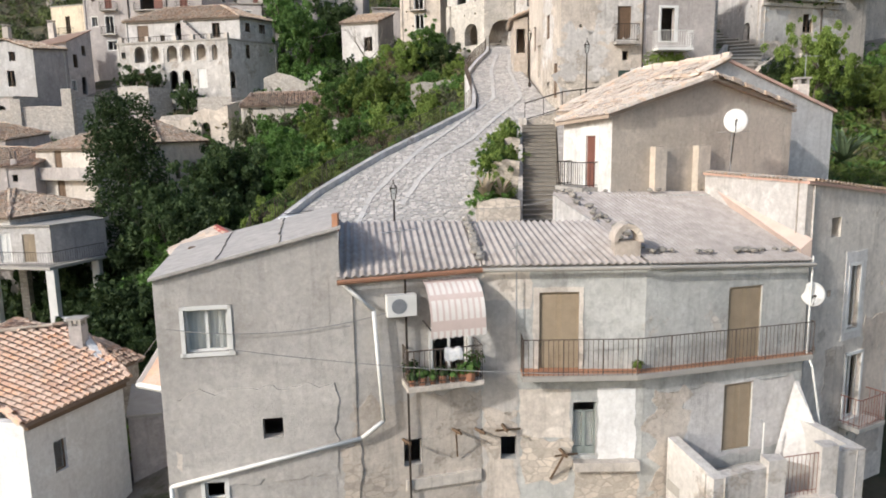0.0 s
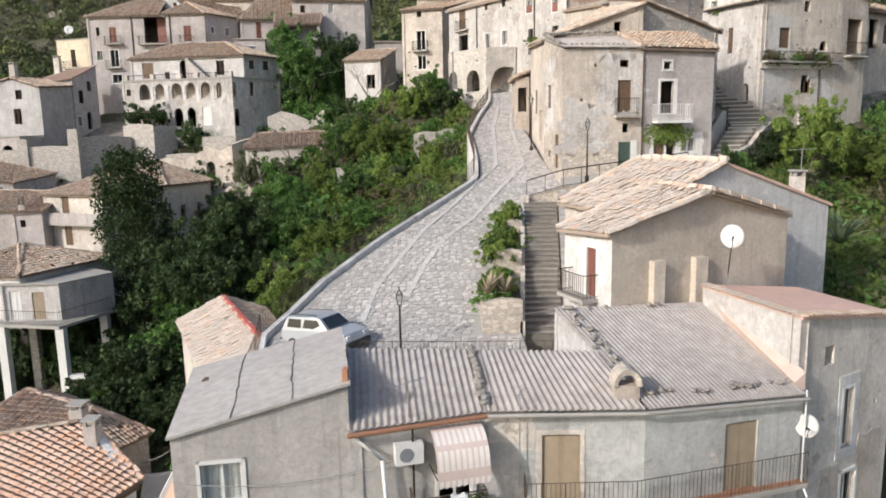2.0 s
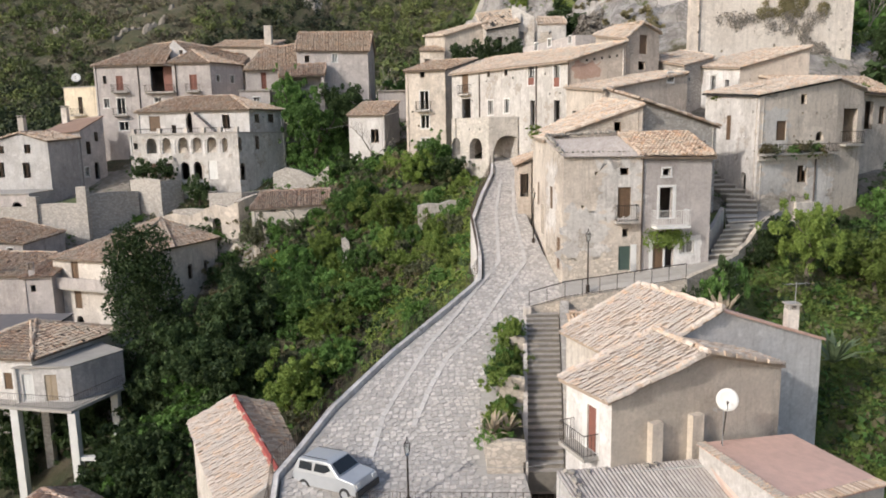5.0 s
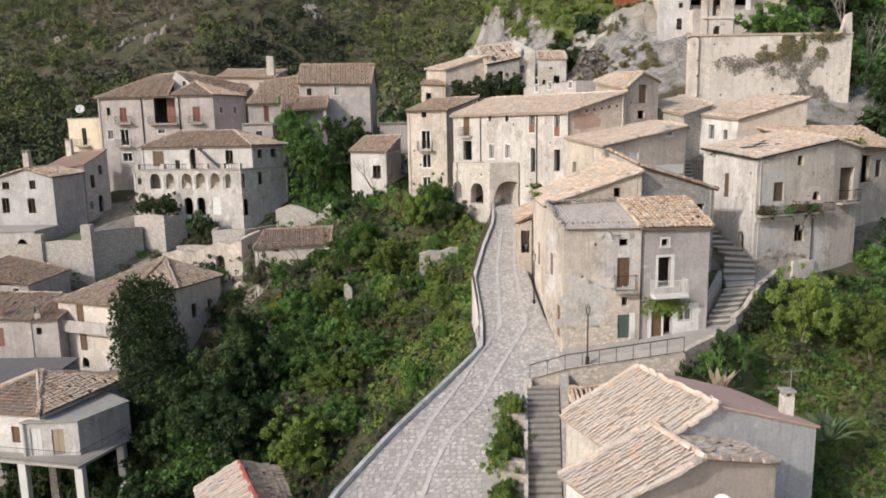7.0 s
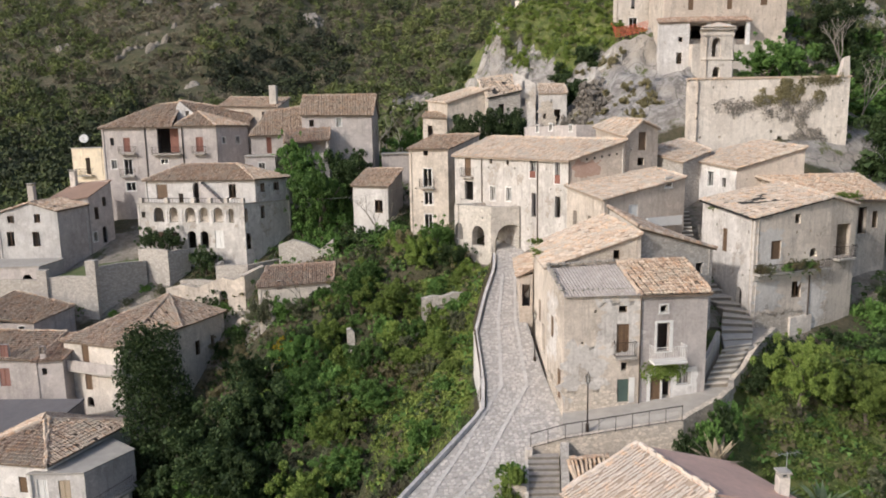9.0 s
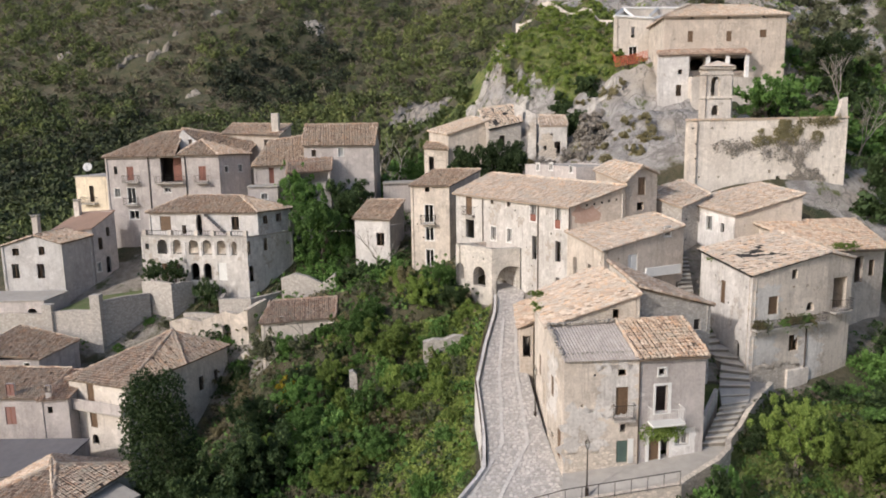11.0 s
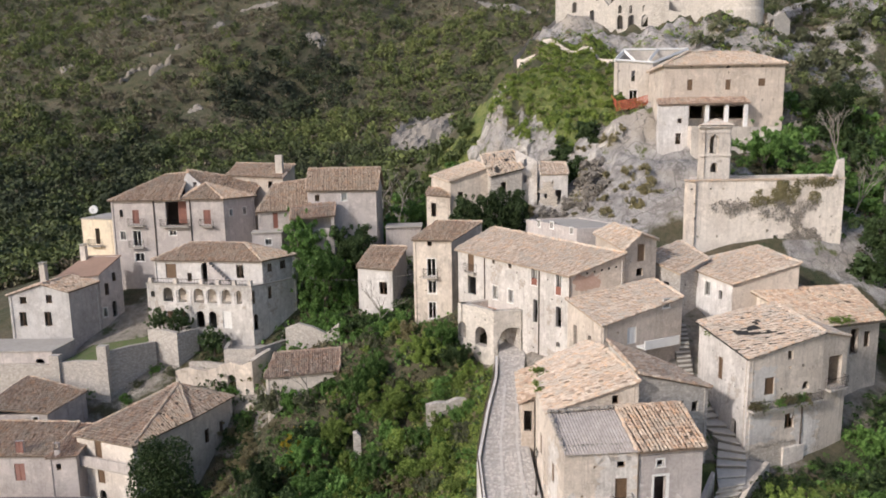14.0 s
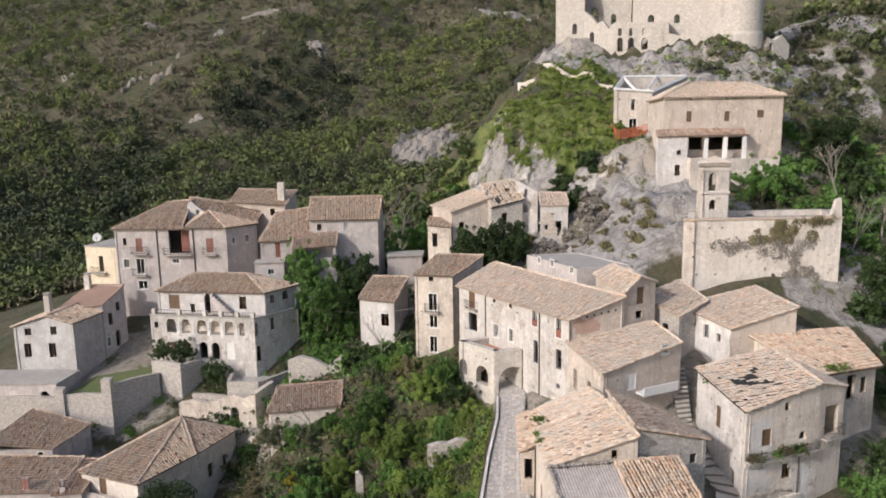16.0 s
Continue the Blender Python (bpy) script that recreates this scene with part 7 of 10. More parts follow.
roof(h11, [(-46.0, 55.5, 1.4), (-36.0, 57.4, 1.6), (-35.0, 62.0, 2.4), (-46.0, 62.5, 2.3)], speckled("dark_slate_felt", (0.16, 0.15, 0.155), (0.125, 0.12, 0.125), 1.5, 0.85), tiles=False)

h12, s12 = building("house", "white house raised on pillars under a hipped tile roof", [(-38.5, 50.2), (-30.9, 48.8), (-28.2, 56.8), (-36.5, 58.5)], -1.2, 2.3, P_WHITE, openings={0: [(5.13, -0.20, 5.85, 1.10, "wood")]})
for a, b in (((-38.5, 50.2, 2.4), (-30.9, 48.8, 2.4)), ((-30.9, 48.8, 2.4), (-28.2, 56.8, 2.4)), ((-28.2, 56.8, 2.4), (-36.5, 58.5, 2.4)), ((-36.5, 58.5, 2.4), (-38.5, 50.2, 2.4))):
    roof(h12, [a, b, (-33.4, 53.6, 3.9)], T_OLD, seed=int(abs(a[0]) * 7), over=0.4)
# side 1 darker than the rest of the annex
h13, s13 = building("annex", "white flat-roofed annex with a balcony on concrete pillars", [(-32.2, 48.5), (-28.0, 48.6), (-25.9, 52.4), (-28.8, 54.6)], -1.0, 1.7, P_WHITE, category="annex", openings={0: [(0.6, -0.9, 1.4, 1.2, "wdoor"), (2.2, -0.9, 3.1, 1.1, "tan")]}, mats={1: P_PINK})
roof(h13, [(-32.2, 48.5, 1.75), (-28.0, 48.6, 1.75), (-25.9, 52.4, 1.75), (-28.8, 54.6, 1.75)], CONC, tiles=False, over=0.12)
g = Geo()
g.hexa(((-38.0, 48.9, -1.2), (-27.2, 46.7, -1.2), (-25.5, 51.6, -1.2), (-30.0, 56.0, -1.2)), ((-38.0, 48.9, -1.0), (-27.2, 46.7, -1.0), (-25.5, 51.6, -1.0), (-30.0, 56.0, -1.0)))
bs = g.put("balcony", CONC, h13)
railing(bs, [(-37.9, 49.0, -1.0), (-27.3, 46.85, -1.0), (-25.7, 51.5, -1.0)], 1.0, gap=0.2)
for x, y in ((-27.3, 47.1), (-32.0, 48.0), (-36.8, 49.0), (-26.2, 51.2)):
    g = Geo()
    g.box(x - 0.28, y - 0.28, -12, x + 0.28, y + 0.28, -1.2)
    g.put("pillar", WHITEP, h13)
for x, y in ((-36.2, 57.2), (-29.2, 55.6), (-32.5, 52.5)):
    g = Geo()
    g.box(x - 0.3, y - 0.3, -13, x + 0.3, y + 0.3, -1.2)
    g.put("pillar", P_STONE, h13)
g = Geo()
g.box(-27.5, 46.9, -4.9, -25.3, 47.3, -4.6)
g.put("lower_slab", WHITEP, h13)

h14, s14 = building("house", "white house with a new orange tile roof", [(-19.5, 22.0), (-13.64, 21.00), (-12.27, 24.95), (-17.0, 29.0)], -12, [-1.4, -1.4, -1.35, -1.4], WASH, gables={2: (3.2, 0.2)}, openings={1: [(1.0, -3.6, 1.5, -2.5, "glass")]})
roof(h14, [(-13.64, 21.00, -1.30), (-12.27, 24.95, -1.25), (-15.2, 27.2, 0.15), (-20.0, 25.0, 0.15)], T_RED, seed=50, over=0.25, dx=0.27, dy=0.4, drop=0, tidy=0.15)
g = Geo()
g.bar((-12.5, 24.75, -1.5), (-12.45, 24.75, -5.0), 0.05, 6)
g.put("drainpipe", IRON, h14, "dark brown drainpipe")
chimney(h14, -14.4, 26.2, -1.2, 0.45, 0.5, P_PINK)
s14[1].box(g2 := Geo(), 0.0, -1.62, 0.0, s14[1].L, -1.4, 0.2)
g2.put("fascia", WOOD, h14)
roof(h14, [(-17.0, 29.0, -1.3), (-22.5, 26.5, -1.3), (-20.0, 25.0, 0.15), (-15.2, 27.2, 0.15)], T_OLD, seed=51, over=0.2)
h15, s15 = building("house", "low old house with a collapsed tile roof", [(-27.5, 33.5), (-18.5, 31.0), (-16.5, 35.5), (-24.0, 41.0)], -12, [-4.2, -4.0, -4.0, -4.0], P_STONE)
roof(h15, [(-27.5, 33.5, -4.1), (-18.5, 31.0, -3.9), (-19.5, 35.5, -2.6), (-24.3, 38.0, -2.4)], T_BROWN, seed=52)
roof(h15, [(-18.5, 31.0, -3.9), (-16.5, 35.5, -3.9), (-19.5, 35.5, -2.6)], T_BROWN, seed=53)
roof(h15, [(-16.5, 35.5, -3.9), (-24.0, 41.0, -3.9), (-24.3, 38.0, -2.4), (-19.5, 35.5, -2.6)], T_BROWN, seed=54)
chimney(h15, -19.4, 34.2, -4, -2.0, 0.7, P_PINK)
h16, s16 = building("annex", "small grey annex beside the lane", [(-12.4, 25.4), (-10.6, 26.2), (-11.4, 29.0), (-13.4, 28.2)], -12, [-3.0, -3.2, -3.0, -2.8], P_PINK, category="annex")
roof(h16, [(-12.4, 25.4, -2.95), (-10.6, 26.2, -3.15), (-11.4, 29.0, -2.95), (-13.4, 28.2, -2.75)], CONC, tiles=False, over=0.1)

# ---- ruined houses under the crag ----
h17, s17 = building("house", "old stone house with a bleached roof under the crag", [(0.0, 91.0), (5.3, 92.5), (3.0, 98.5), (-2.6, 95.0)], 18, [30.6, 32.3, 32.9, 31.1], P_CREAM, openings={0: [(1.0, 27.6, 1.8, 29.2, "void")], 3: [(1.4, 27.0, 2.2, 28.8, "glass")]})
roof(h17, [(0.0, 91.0, 30.7), (5.3, 92.5, 32.4), (3.0, 98.5, 33.0), (-2.6, 95.0, 31.2)], T_PALE, seed=55)
h17b, s17b = building("annex", "small lean-to before the old house", [(-3.2, 91.4), (-0.1, 90.6), (-0.2, 91.8), (-2.8, 94.6)], 18, [28.8, 28.6, 29.4, 29.6], P_CREAM, category="annex", openings={0: [(0.6, 26.0, 1.3, 27.8, "void")]})
roof(h17b, [(-3.2, 91.4, 28.9), (-0.1, 90.6, 28.7), (-0.2, 91.8, 29.5), (-2.8, 94.6, 29.7)], T_OLD, seed=551, over=0.15)
h18, s18 = building("house", "half-collapsed stone house against the rock", [(5.3, 91.0), (9.5, 92.0), (8.6, 96.0), (4.3, 95.5)], 20, [31.2, 32.1, 34.4, 33.8], P_STONE, openings={0: [(1.4, 28.8, 2.2, 30.4, "void")]})
# inner shade painted on the slab where tiles are missing
roof(h18, [(5.3, 91.0, 31.3), (9.5, 92.0, 32.2), (8.6, 96.0, 34.5), (4.3, 95.5, 33.9)], T_PALE, seed=56, drop=0.08, holes=[(1.3, 0.9, 0.6), (3.2, 2.6, 0.35)], slab=DARK)
h18b, s18b = building("house", "roofless white ruin behind the stone house", [(8.8, 93.2), (11.6, 92.6), (12.0, 96.0), (9.0, 96.6)], 22, [34.6, 33.0, 33.2, 34.2], P_LIME, openings={0: [(1.1, 32.4, 1.5, 33.4, "void"), (1.0, 30.2, 1.5, 31.2, "void")]})
h19, s19 = building("house", "small ruin with a half-fallen tile roof by the rocks", [(11.6, 89.0), (15.1, 89.0), (15.3, 92.5), (12.0, 92.8)], 20, [31.4, 31.4, 32.7, 32.8], P_LIME, openings={0: [(1.9, 27.6, 2.7, 29.5, "void"), (0.5, 28.4, 0.9, 29.0, "void")]})
roof(h19, [(11.6, 89.0, 31.5), (15.1, 89.0, 31.5), (15.3, 92.5, 32.8), (12.0, 92.8, 32.9)], T_PALE, seed=57, drop=0.15, over=0.1)
skin(h19, s19[0], (0.2, 27.4, 2.0, 30.6), P_RUBBLE, [(0.5, 28.4, 0.9, 29.0)], 0.02, 58, 0.4)
hSh, sSh = building("shed", "small grey garden shed with a flat roof", [(-9.0, 94.5), (-4.2, 95.2), (-4.2, 98.5), (-9.0, 98.0)], 16, 24.2, P_PINK, category="shed")
roof(hSh, [(-9.0, 94.5, 24.25), (-4.2, 95.2, 24.25), (-4.2, 98.5, 24.35), (-9.0, 98.0, 24.35)], CONC, tiles=False, over=0.25)

# ---- road edge, stairs, planted beds ----
hRW2 = base("road_parapet", 0, 40, 8, "pale stone kerb wall with an iron railing above the gully", "parapet", kind="structure")
g, rail_pts = Geo(), []
ys = [23 + 0.75 * k for k in range(56)]
for ya, yb in zip(ys, ys[1:]):
    xa, xb, za, zb2 = lerp_list(LEFT, ya), lerp_list(LEFT, yb), road_z(ya), road_z(yb)
    g.hexa(((xa - 0.4, ya, za - 5), (xa - 0.1, ya, za - 5), (xb - 0.1, yb, zb2 - 5), (xb - 0.4, yb, zb2 - 5)), ((xa - 0.36, ya, za + 0.2), (xa - 0.1, ya, za + 0.2), (xb - 0.1, yb, zb2 + 0.2), (xb - 0.36, yb, zb2 + 0.2)))
    rail_pts.append((xa - 0.34, ya, za + 0.12))
g.put("kerb", P_WHITE, hRW2)
railing(hRW2, rail_pts[::2], 0.95, RUSTY, gap=0.16, r=0.008, posts=9, label="dark iron railing")

hSt = base("staircase", 4.6, 33, 3, "stone steps beside the ramp, risers coloured as shaded", "stairs", kind="structure")
N_ST = 27
for k in range(N_ST):
    f0, f1 = k / N_ST, (k + 1) / N_ST
    y0, y1 = 27.9 + 9.6 * f0, 27.9 + 9.6 * f1
    xl0, xr0 = 3.15 + 1.05 * f0, 4.75 + 1.25 * f0
    z = 3.2 + 4.75 * f1
    # bodies coloured dark for riser shade, tread slabs pale as if lit
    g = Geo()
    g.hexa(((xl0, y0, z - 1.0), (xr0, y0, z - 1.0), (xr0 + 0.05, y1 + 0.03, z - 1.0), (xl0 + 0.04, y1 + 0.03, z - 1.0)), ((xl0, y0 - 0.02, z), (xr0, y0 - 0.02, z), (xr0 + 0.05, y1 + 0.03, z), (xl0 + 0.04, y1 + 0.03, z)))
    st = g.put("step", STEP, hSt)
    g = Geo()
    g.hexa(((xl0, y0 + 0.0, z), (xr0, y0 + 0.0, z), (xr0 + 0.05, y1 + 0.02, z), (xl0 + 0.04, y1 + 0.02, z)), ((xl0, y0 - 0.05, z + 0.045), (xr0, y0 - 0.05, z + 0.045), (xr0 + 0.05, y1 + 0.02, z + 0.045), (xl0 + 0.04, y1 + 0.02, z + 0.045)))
    g.put("tread", speckled("lit_tread_stone", (0.42, 0.385, 0.345), (0.30, 0.275, 0.245), 4.0, 0.9, 0, 0.5), st)
g = Geo()
g.hexa(((2.95, 27.6, 2.0), (3.15, 27.6, 2.0), (4.25, 37.5, 6), (4.05, 37.5, 6)), ((2.95, 27.6, 4.0), (3.15, 27.6, 4.0), (4.25, 37.5, 8.0), (4.05, 37.5, 8.0)))
g.hexa(((4.05, 37.3, 6.0), (4.45, 37.3, 6.0), (4.45, 37.7, 6.0), (4.05, 37.7, 6.0)), ((4.05, 37.3, 8.35), (4.45, 37.3, 8.35), (4.45, 37.7, 8.35), (4.05, 37.7, 8.35)))
g.put("side_wall", P_PALE, hSt)
g = Geo()
g.hexa(((4.8, 27.8, 1.0), (5.1, 27.8, 1.0), (6.6, 37.7, 4), (6.1, 37.7, 4)), ((4.8, 27.8, 3.6), (5.1, 27.8, 3.6), (6.6, 37.7, 8.6), (6.1, 37.7, 8.6)))
g.put("stair_wall", P_STONE, hSt)
hRt = base("retaining_wall", 10, 38, 5, "rubble wall carrying the terrace", "wall", kind="structure")
for a, b, z0, z1 in (((4.3, 37.75), (6.3, 37.8), 8.2, 8.75), ((6.3, 37.8), (13.4, 38.3), 8.75, 9.55)):
    s = Side(a, b)
    wall(hRt, s, 0, [(0, z0), (s.L, z1)], P_RUBBLE, (), 0.4)
railing(hRt, [(4.4, 37.7, 8.2), (6.4, 37.7, 8.75), (13.3, 38.2, 9.55)], 0.95, gap=0.9, r=0.018)

hBed = base("planted_bed", 2.6, 31, 3, "raised stone bed stepping up beside the stairs", "planter", kind="structure")
for y0, y1, x0, x1, zt in ((27.6, 31.6, 0.9, 3.05, 5.0), (31.6, 35.0, 1.75, 3.45, 6.4), (35.0, 37.3, 2.4, 3.85, 7.4)):
    for a, b in (((x0 + 0.5, y0), (x1, y0)), ((x0 + 0.35, y1), (x0 + 0.5, y0))):
        s = Side(a, b)
        wall(hBed, s, road_z(y0) - 1, [(0, zt - 0.15), (s.L * 0.5, zt), (s.L, zt - 0.1)], P_RUBBLE, (), 0.3)
    put("soil", [(x0 + 0.6, y0 + 0.2, zt - 0.2), (x1, y0 + 0.2, zt - 0.2), (x1 + 0.2, y1, zt - 0.2), (x0 + 0.5, y1, zt - 0.2)], [(0, 1, 2, 3)], GROUND, hBed)


def street_lamp(x, y, z, h):
    t = base("street_lamp", x, y, z, "black iron street lamp with a lantern head", "street lamp", "street lamps")
    g = Geo()
    g.bar((x, y, z - 0.4), (x, y, z + 0.35), 0.11, 8)
    g.bar((x, y, z + 0.35), (x, y, z + h - 0.55), 0.05, 8, 0.035)
    g.put("post", IRON, t)
    g = Geo()
    for a in range(4):
        c, s = math.cos(a * math.pi / 2 + 0.78), math.sin(a * math.pi / 2 + 0.78)
        g.bar((x + 0.09 * c, y + 0.09 * s, z + h - 0.55), (x + 0.17 * c, y + 0.17 * s, z + h - 0.12), 0.014)
        g.bar((x + 0.17 * c, y + 0.17 * s, z + h - 0.12), (x, y, z + h + 0.08), 0.014)
        c2, s2 = math.cos((a + 1) * math.pi / 2 + 0.78), math.sin((a + 1) * math.pi / 2 + 0.78)
        g.bar((x + 0.17 * c, y + 0.17 * s, z + h - 0.12), (x + 0.17 * c2, y + 0.17 * s2, z + h - 0.12), 0.014)
    g.bar((x, y, z + h + 0.05), (x, y, z + h + 0.2), 0.02)
    g.put("lantern", IRON, t)
    g = Geo()
    g.bar((x, y, z + h - 0.53), (x, y, z + h - 0.13), 0.07, 6, 0.13)
    g.put("lantern_glass", GLASS, t)
    return t


street_lamp(-1.9, 26.1, 2.95, 2.75)
street_lamp(7.85, 38.6, 8.95, 3.4)
street_lamp(5.75, 46.6, 10.5, 3.6)
hPR2 = base("plaza_railing", 0, 25, 2.9, "dark iron railing at the foot of the road", "railing")
for a, b in (((-3.4, 25.5, 2.95), (3.9, 25.2, 2.95)),):
    A, B = Vector(a), Vector(b)
    railing(hPR2, [a, b], 0.95, RUSTY, gap=0.3, posts=4, r=0.008)
    g = Geo()
    for k in range(24):
        p, q = A.lerp(B, k / 24), A.lerp(B, (k + 1) / 24)
        m = (p + q) / 2
        for v, w in ((p + Vector((0, 0, 0.45)), m + Vector((0, 0, 0.75))), (m + Vector((0, 0, 0.75)), q + Vector((0, 0, 0.45))), (q + Vector((0, 0, 0.45)), m + Vector((0, 0, 0.15))), (m + Vector((0, 0, 0.15)), p + Vector((0, 0, 0.45)))):
            g.bar(v, w, 0.007)
    g.put("lattice", RUSTY, hPR2)
    g = Geo()
    for k in range(1, 8):
        p = A.lerp(B, k / 8)
        g.box(p.x - 0.09, p.y - 0.02, p.z + 0.36, p.x + 0.09, p.y + 0.02, p.z + 0.54)
    g.put("panel", IRON, hPR2)
hPW2 = base("plaza_wall", 0, 24, 0, "retaining wall under the road's end", "wall", kind="structure")
s = Side((-7.5, 25.2), (4.4, 24.9))
wall(hPW2, s, -4, [(0, 2.95), (s.L, 2.95)], P_STONE, (), 0.5)


def car(x, y, z, yaw):
    """A small boxy hatchback."""
    t = base("car", x, y, z, "small silver three-door hatchback parked at the road's foot", "car")
    M = Matrix.Translation((x, y, z)) @ Matrix.Rotation(yaw, 4, "Z") @ Matrix.Rotation(radians(-3), 4, "Y")
    silver = speckled("silver_car_paint", (0.55, 0.57, 0.59), (0.50, 0.52, 0.54), 3.0, 0.3, 0.3, 0)
    glass = speckled("tinted_car_glass", (0.025, 0.03, 0.035), (0.035, 0.04, 0.045), 2.0, 0.08, 0, 0)
    trim = speckled("black_plastic", (0.03, 0.03, 0.032), (0.05, 0.05, 0.05), 3.0, 0.6, 0, 0)

    def tr(V):
        return [tuple(M @ Vector(v)) for v in V]

    prof = [(-1.66, 0.28), (-1.70, 0.62), (-1.66, 0.86), (-1.40, 1.38), (-0.05, 1.43), (0.30, 1.40), (0.82, 0.94), (1.58, 0.82), (1.70, 0.60), (1.68, 0.28)]
    V, F = [], []
    n = len(prof)
    for sy in (-1, 1):
        for px, pz in prof:
            V.append((px, sy * (0.74 if pz < 0.95 else 0.62), pz))
    for k in range(n):
        q = (k + 1) % n
        F.append((k, q, n + q, n + k))
    F += [tuple(range(n - 1, -1, -1)), tuple(range(n, 2 * n))]
    me = put("body", tr(V), F, silver, t)
    bv = me.modifiers.new("round", "BEVEL")
    bv.width, bv.segments, bv.limit_method = 0.04, 2, "ANGLE"
    for name, quads in (("windscreen", [((0.36, -0.54, 1.37), (0.78, -0.62, 1.0), (0.78, 0.62, 1.0), (0.36, 0.54, 1.37))]), ("rear_window", [((-1.46, 0.52, 1.30), (-1.62, 0.60, 0.98), (-1.62, -0.60, 0.98), (-1.46, -0.52, 1.30))])):
        g = Geo()
        for qd in quads:
            c = Vector((0.02 if name == "windscreen" else -0.02, 0, 0.02))
            g.quad(*[M @ (Vector(v) + c) for v in qd])
        g.put(name, glass, t)
    for sy in (-1, 1):
        for a, b in ((-1.35, -0.62), (-0.52, 0.22)):
            g = Geo()
            pts = [(a, 0.70, 0.98), (b + (0.30 if b > 0 else 0), 0.70, 0.98), (b, 0.635, 1.32), (a + 0.08, 0.635, 1.32)]
            pts = [M @ Vector((p[0], sy * (p[1] + 0.02), p[2])) for p in pts]
            g.quad(*(pts if sy < 0 else pts[::-1]))
            g.put("side_window", glass, t)
        for wx in (-1.08, 1.08):
            g = Geo()
            g.bar(M @ Vector((wx, sy * 0.58, 0.27)), M @ Vector((wx, sy * 0.765, 0.27)), 0.275, 18)
            wob = g.put("wheel", trim, t)
            g = Geo()
            g.bar(M @ Vector((wx, sy * 0.70, 0.27)), M @ Vector((wx, sy * 0.775, 0.27)), 0.16, 12)
            g.put("rim", silver, wob)
        g = Geo()
        g.hexa([M @ Vector(v) for v in ((1.62, sy * 0.68, 0.60), (1.715, sy * 0.68, 0.60), (1.715, sy * 0.42, 0.60), (1.62, sy * 0.42, 0.60))], [M @ Vector(v) for v in ((1.60, sy * 0.68, 0.76), (1.68, sy * 0.68, 0.76), (1.68, sy * 0.42, 0.76), (1.60, sy * 0.42, 0.76))])
        g.put("headlight", WHITEP, t)
    for xa in (-1.76, 1.64):
        g = Geo()
        g.hexa([M @ Vector(v) for v in ((xa, -0.74, 0.26), (xa + 0.12, -0.74, 0.26), (xa + 0.12, 0.74, 0.26), (xa, 0.74, 0.26))], [M @ Vector(v) for v in ((xa, -0.74, 0.50), (xa + 0.12, -0.74, 0.50), (xa + 0.12, 0.74, 0.50), (xa, 0.74, 0.50))])
        g.put("bumper", trim, t)
    g = Geo()
    for sy in (-1, 1):
        g.bar(M @ Vector((-1.2, sy * 0.5, 1.47)), M @ Vector((0.1, sy * 0.5, 1.49)), 0.018)
    g.put("roof_rail", trim, t)
    return t


car(-5.05, 27.3, 3.12, radians(-30))


# ---- things on the near houses ----
def dish(x, y, z, r, aim, mast):
    t = base("satellite_dish", x, y, z, "white satellite dish on a bracket", "satellite dish", "satellite dishes")
    M = look((x, y, z), aim).to_3x3()
    V, F = [(x, y, z)], []
    V[0] = tuple(Vector((x, y, z)) + M @ Vector((0, 0, r * 0.18)))
    for k in (1, 2, 3):
        for j in range(20):
            a = 2 * math.pi * j / 20
            rr = r * k / 3
            V.append(tuple(Vector((x, y, z)) + M @ Vector((rr * math.cos(a), rr * 1.08 * math.sin(a), r * 0.18 * (1 - (k / 3) ** 2)))))
    for j in range(20):
        q = (j + 1) % 20
        F.append((0, 1 + j, 1 + q))
        for k in range(2):
            b = 1 + 20 * k
            F.append((b + j, b + 20 + j, b + 20 + q, b + q))
    o = put("reflector", V, F, WHITEP, t, "", True)
    sd = o.modifiers.new("thick", "SOLIDIFY")
    sd.thickness = 0.02
    g = Geo()
    f = Vector((x, y, z)) + M @ Vector((0, -r * 0.2, -r * 0.9))
    g.bar(Vector((x, y, z)) + M @ Vector((0, -r, 0)), f, 0.015)
    g.bar(f, f + M @ Vector((0, 0, 0.12)), 0.04, 6)
    g.put("feed_arm", IRON, t)
    g = Geo()
    g.path([mast, (x, y, z - r * 0.4), Vector((x, y, z)) + M @ Vector((0, 0, r * 0.2))], 0.025, 6)
    g.put("bracket", IRON, t)


def antenna(x, y, z0, h, n=7, yaw=0.4):
    t = base("tv_antenna", x, y, z0, "thin metal rooftop aerial", "aerial", "aerials")
    g = Geo()
    g.bar((x, y, z0), (x, y, z0 + h), 0.02, 5)
    c, s = math.cos(yaw), math.sin(yaw)
    g.bar((x - 0.5 * c, y - 0.5 * s, z0 + h * 0.92), (x + 0.6 * c, y + 0.6 * s, z0 + h * 0.92), 0.012)
    for k in range(n):
        p = -0.5 + 1.1 * k / (n - 1)
        g.bar((x + p * c - 0.22 * s, y + p * s + 0.22 * c, z0 + h * 0.92), (x + p * c + 0.22 * s, y + p * s - 0.22 * c, z0 + h * 0.92), 0.007)
    g.put("mast", speckled("galvanised_steel", (0.45, 0.45, 0.45), (0.36, 0.36, 0.36), 4.0, 0.5, 0.5, 0), t)


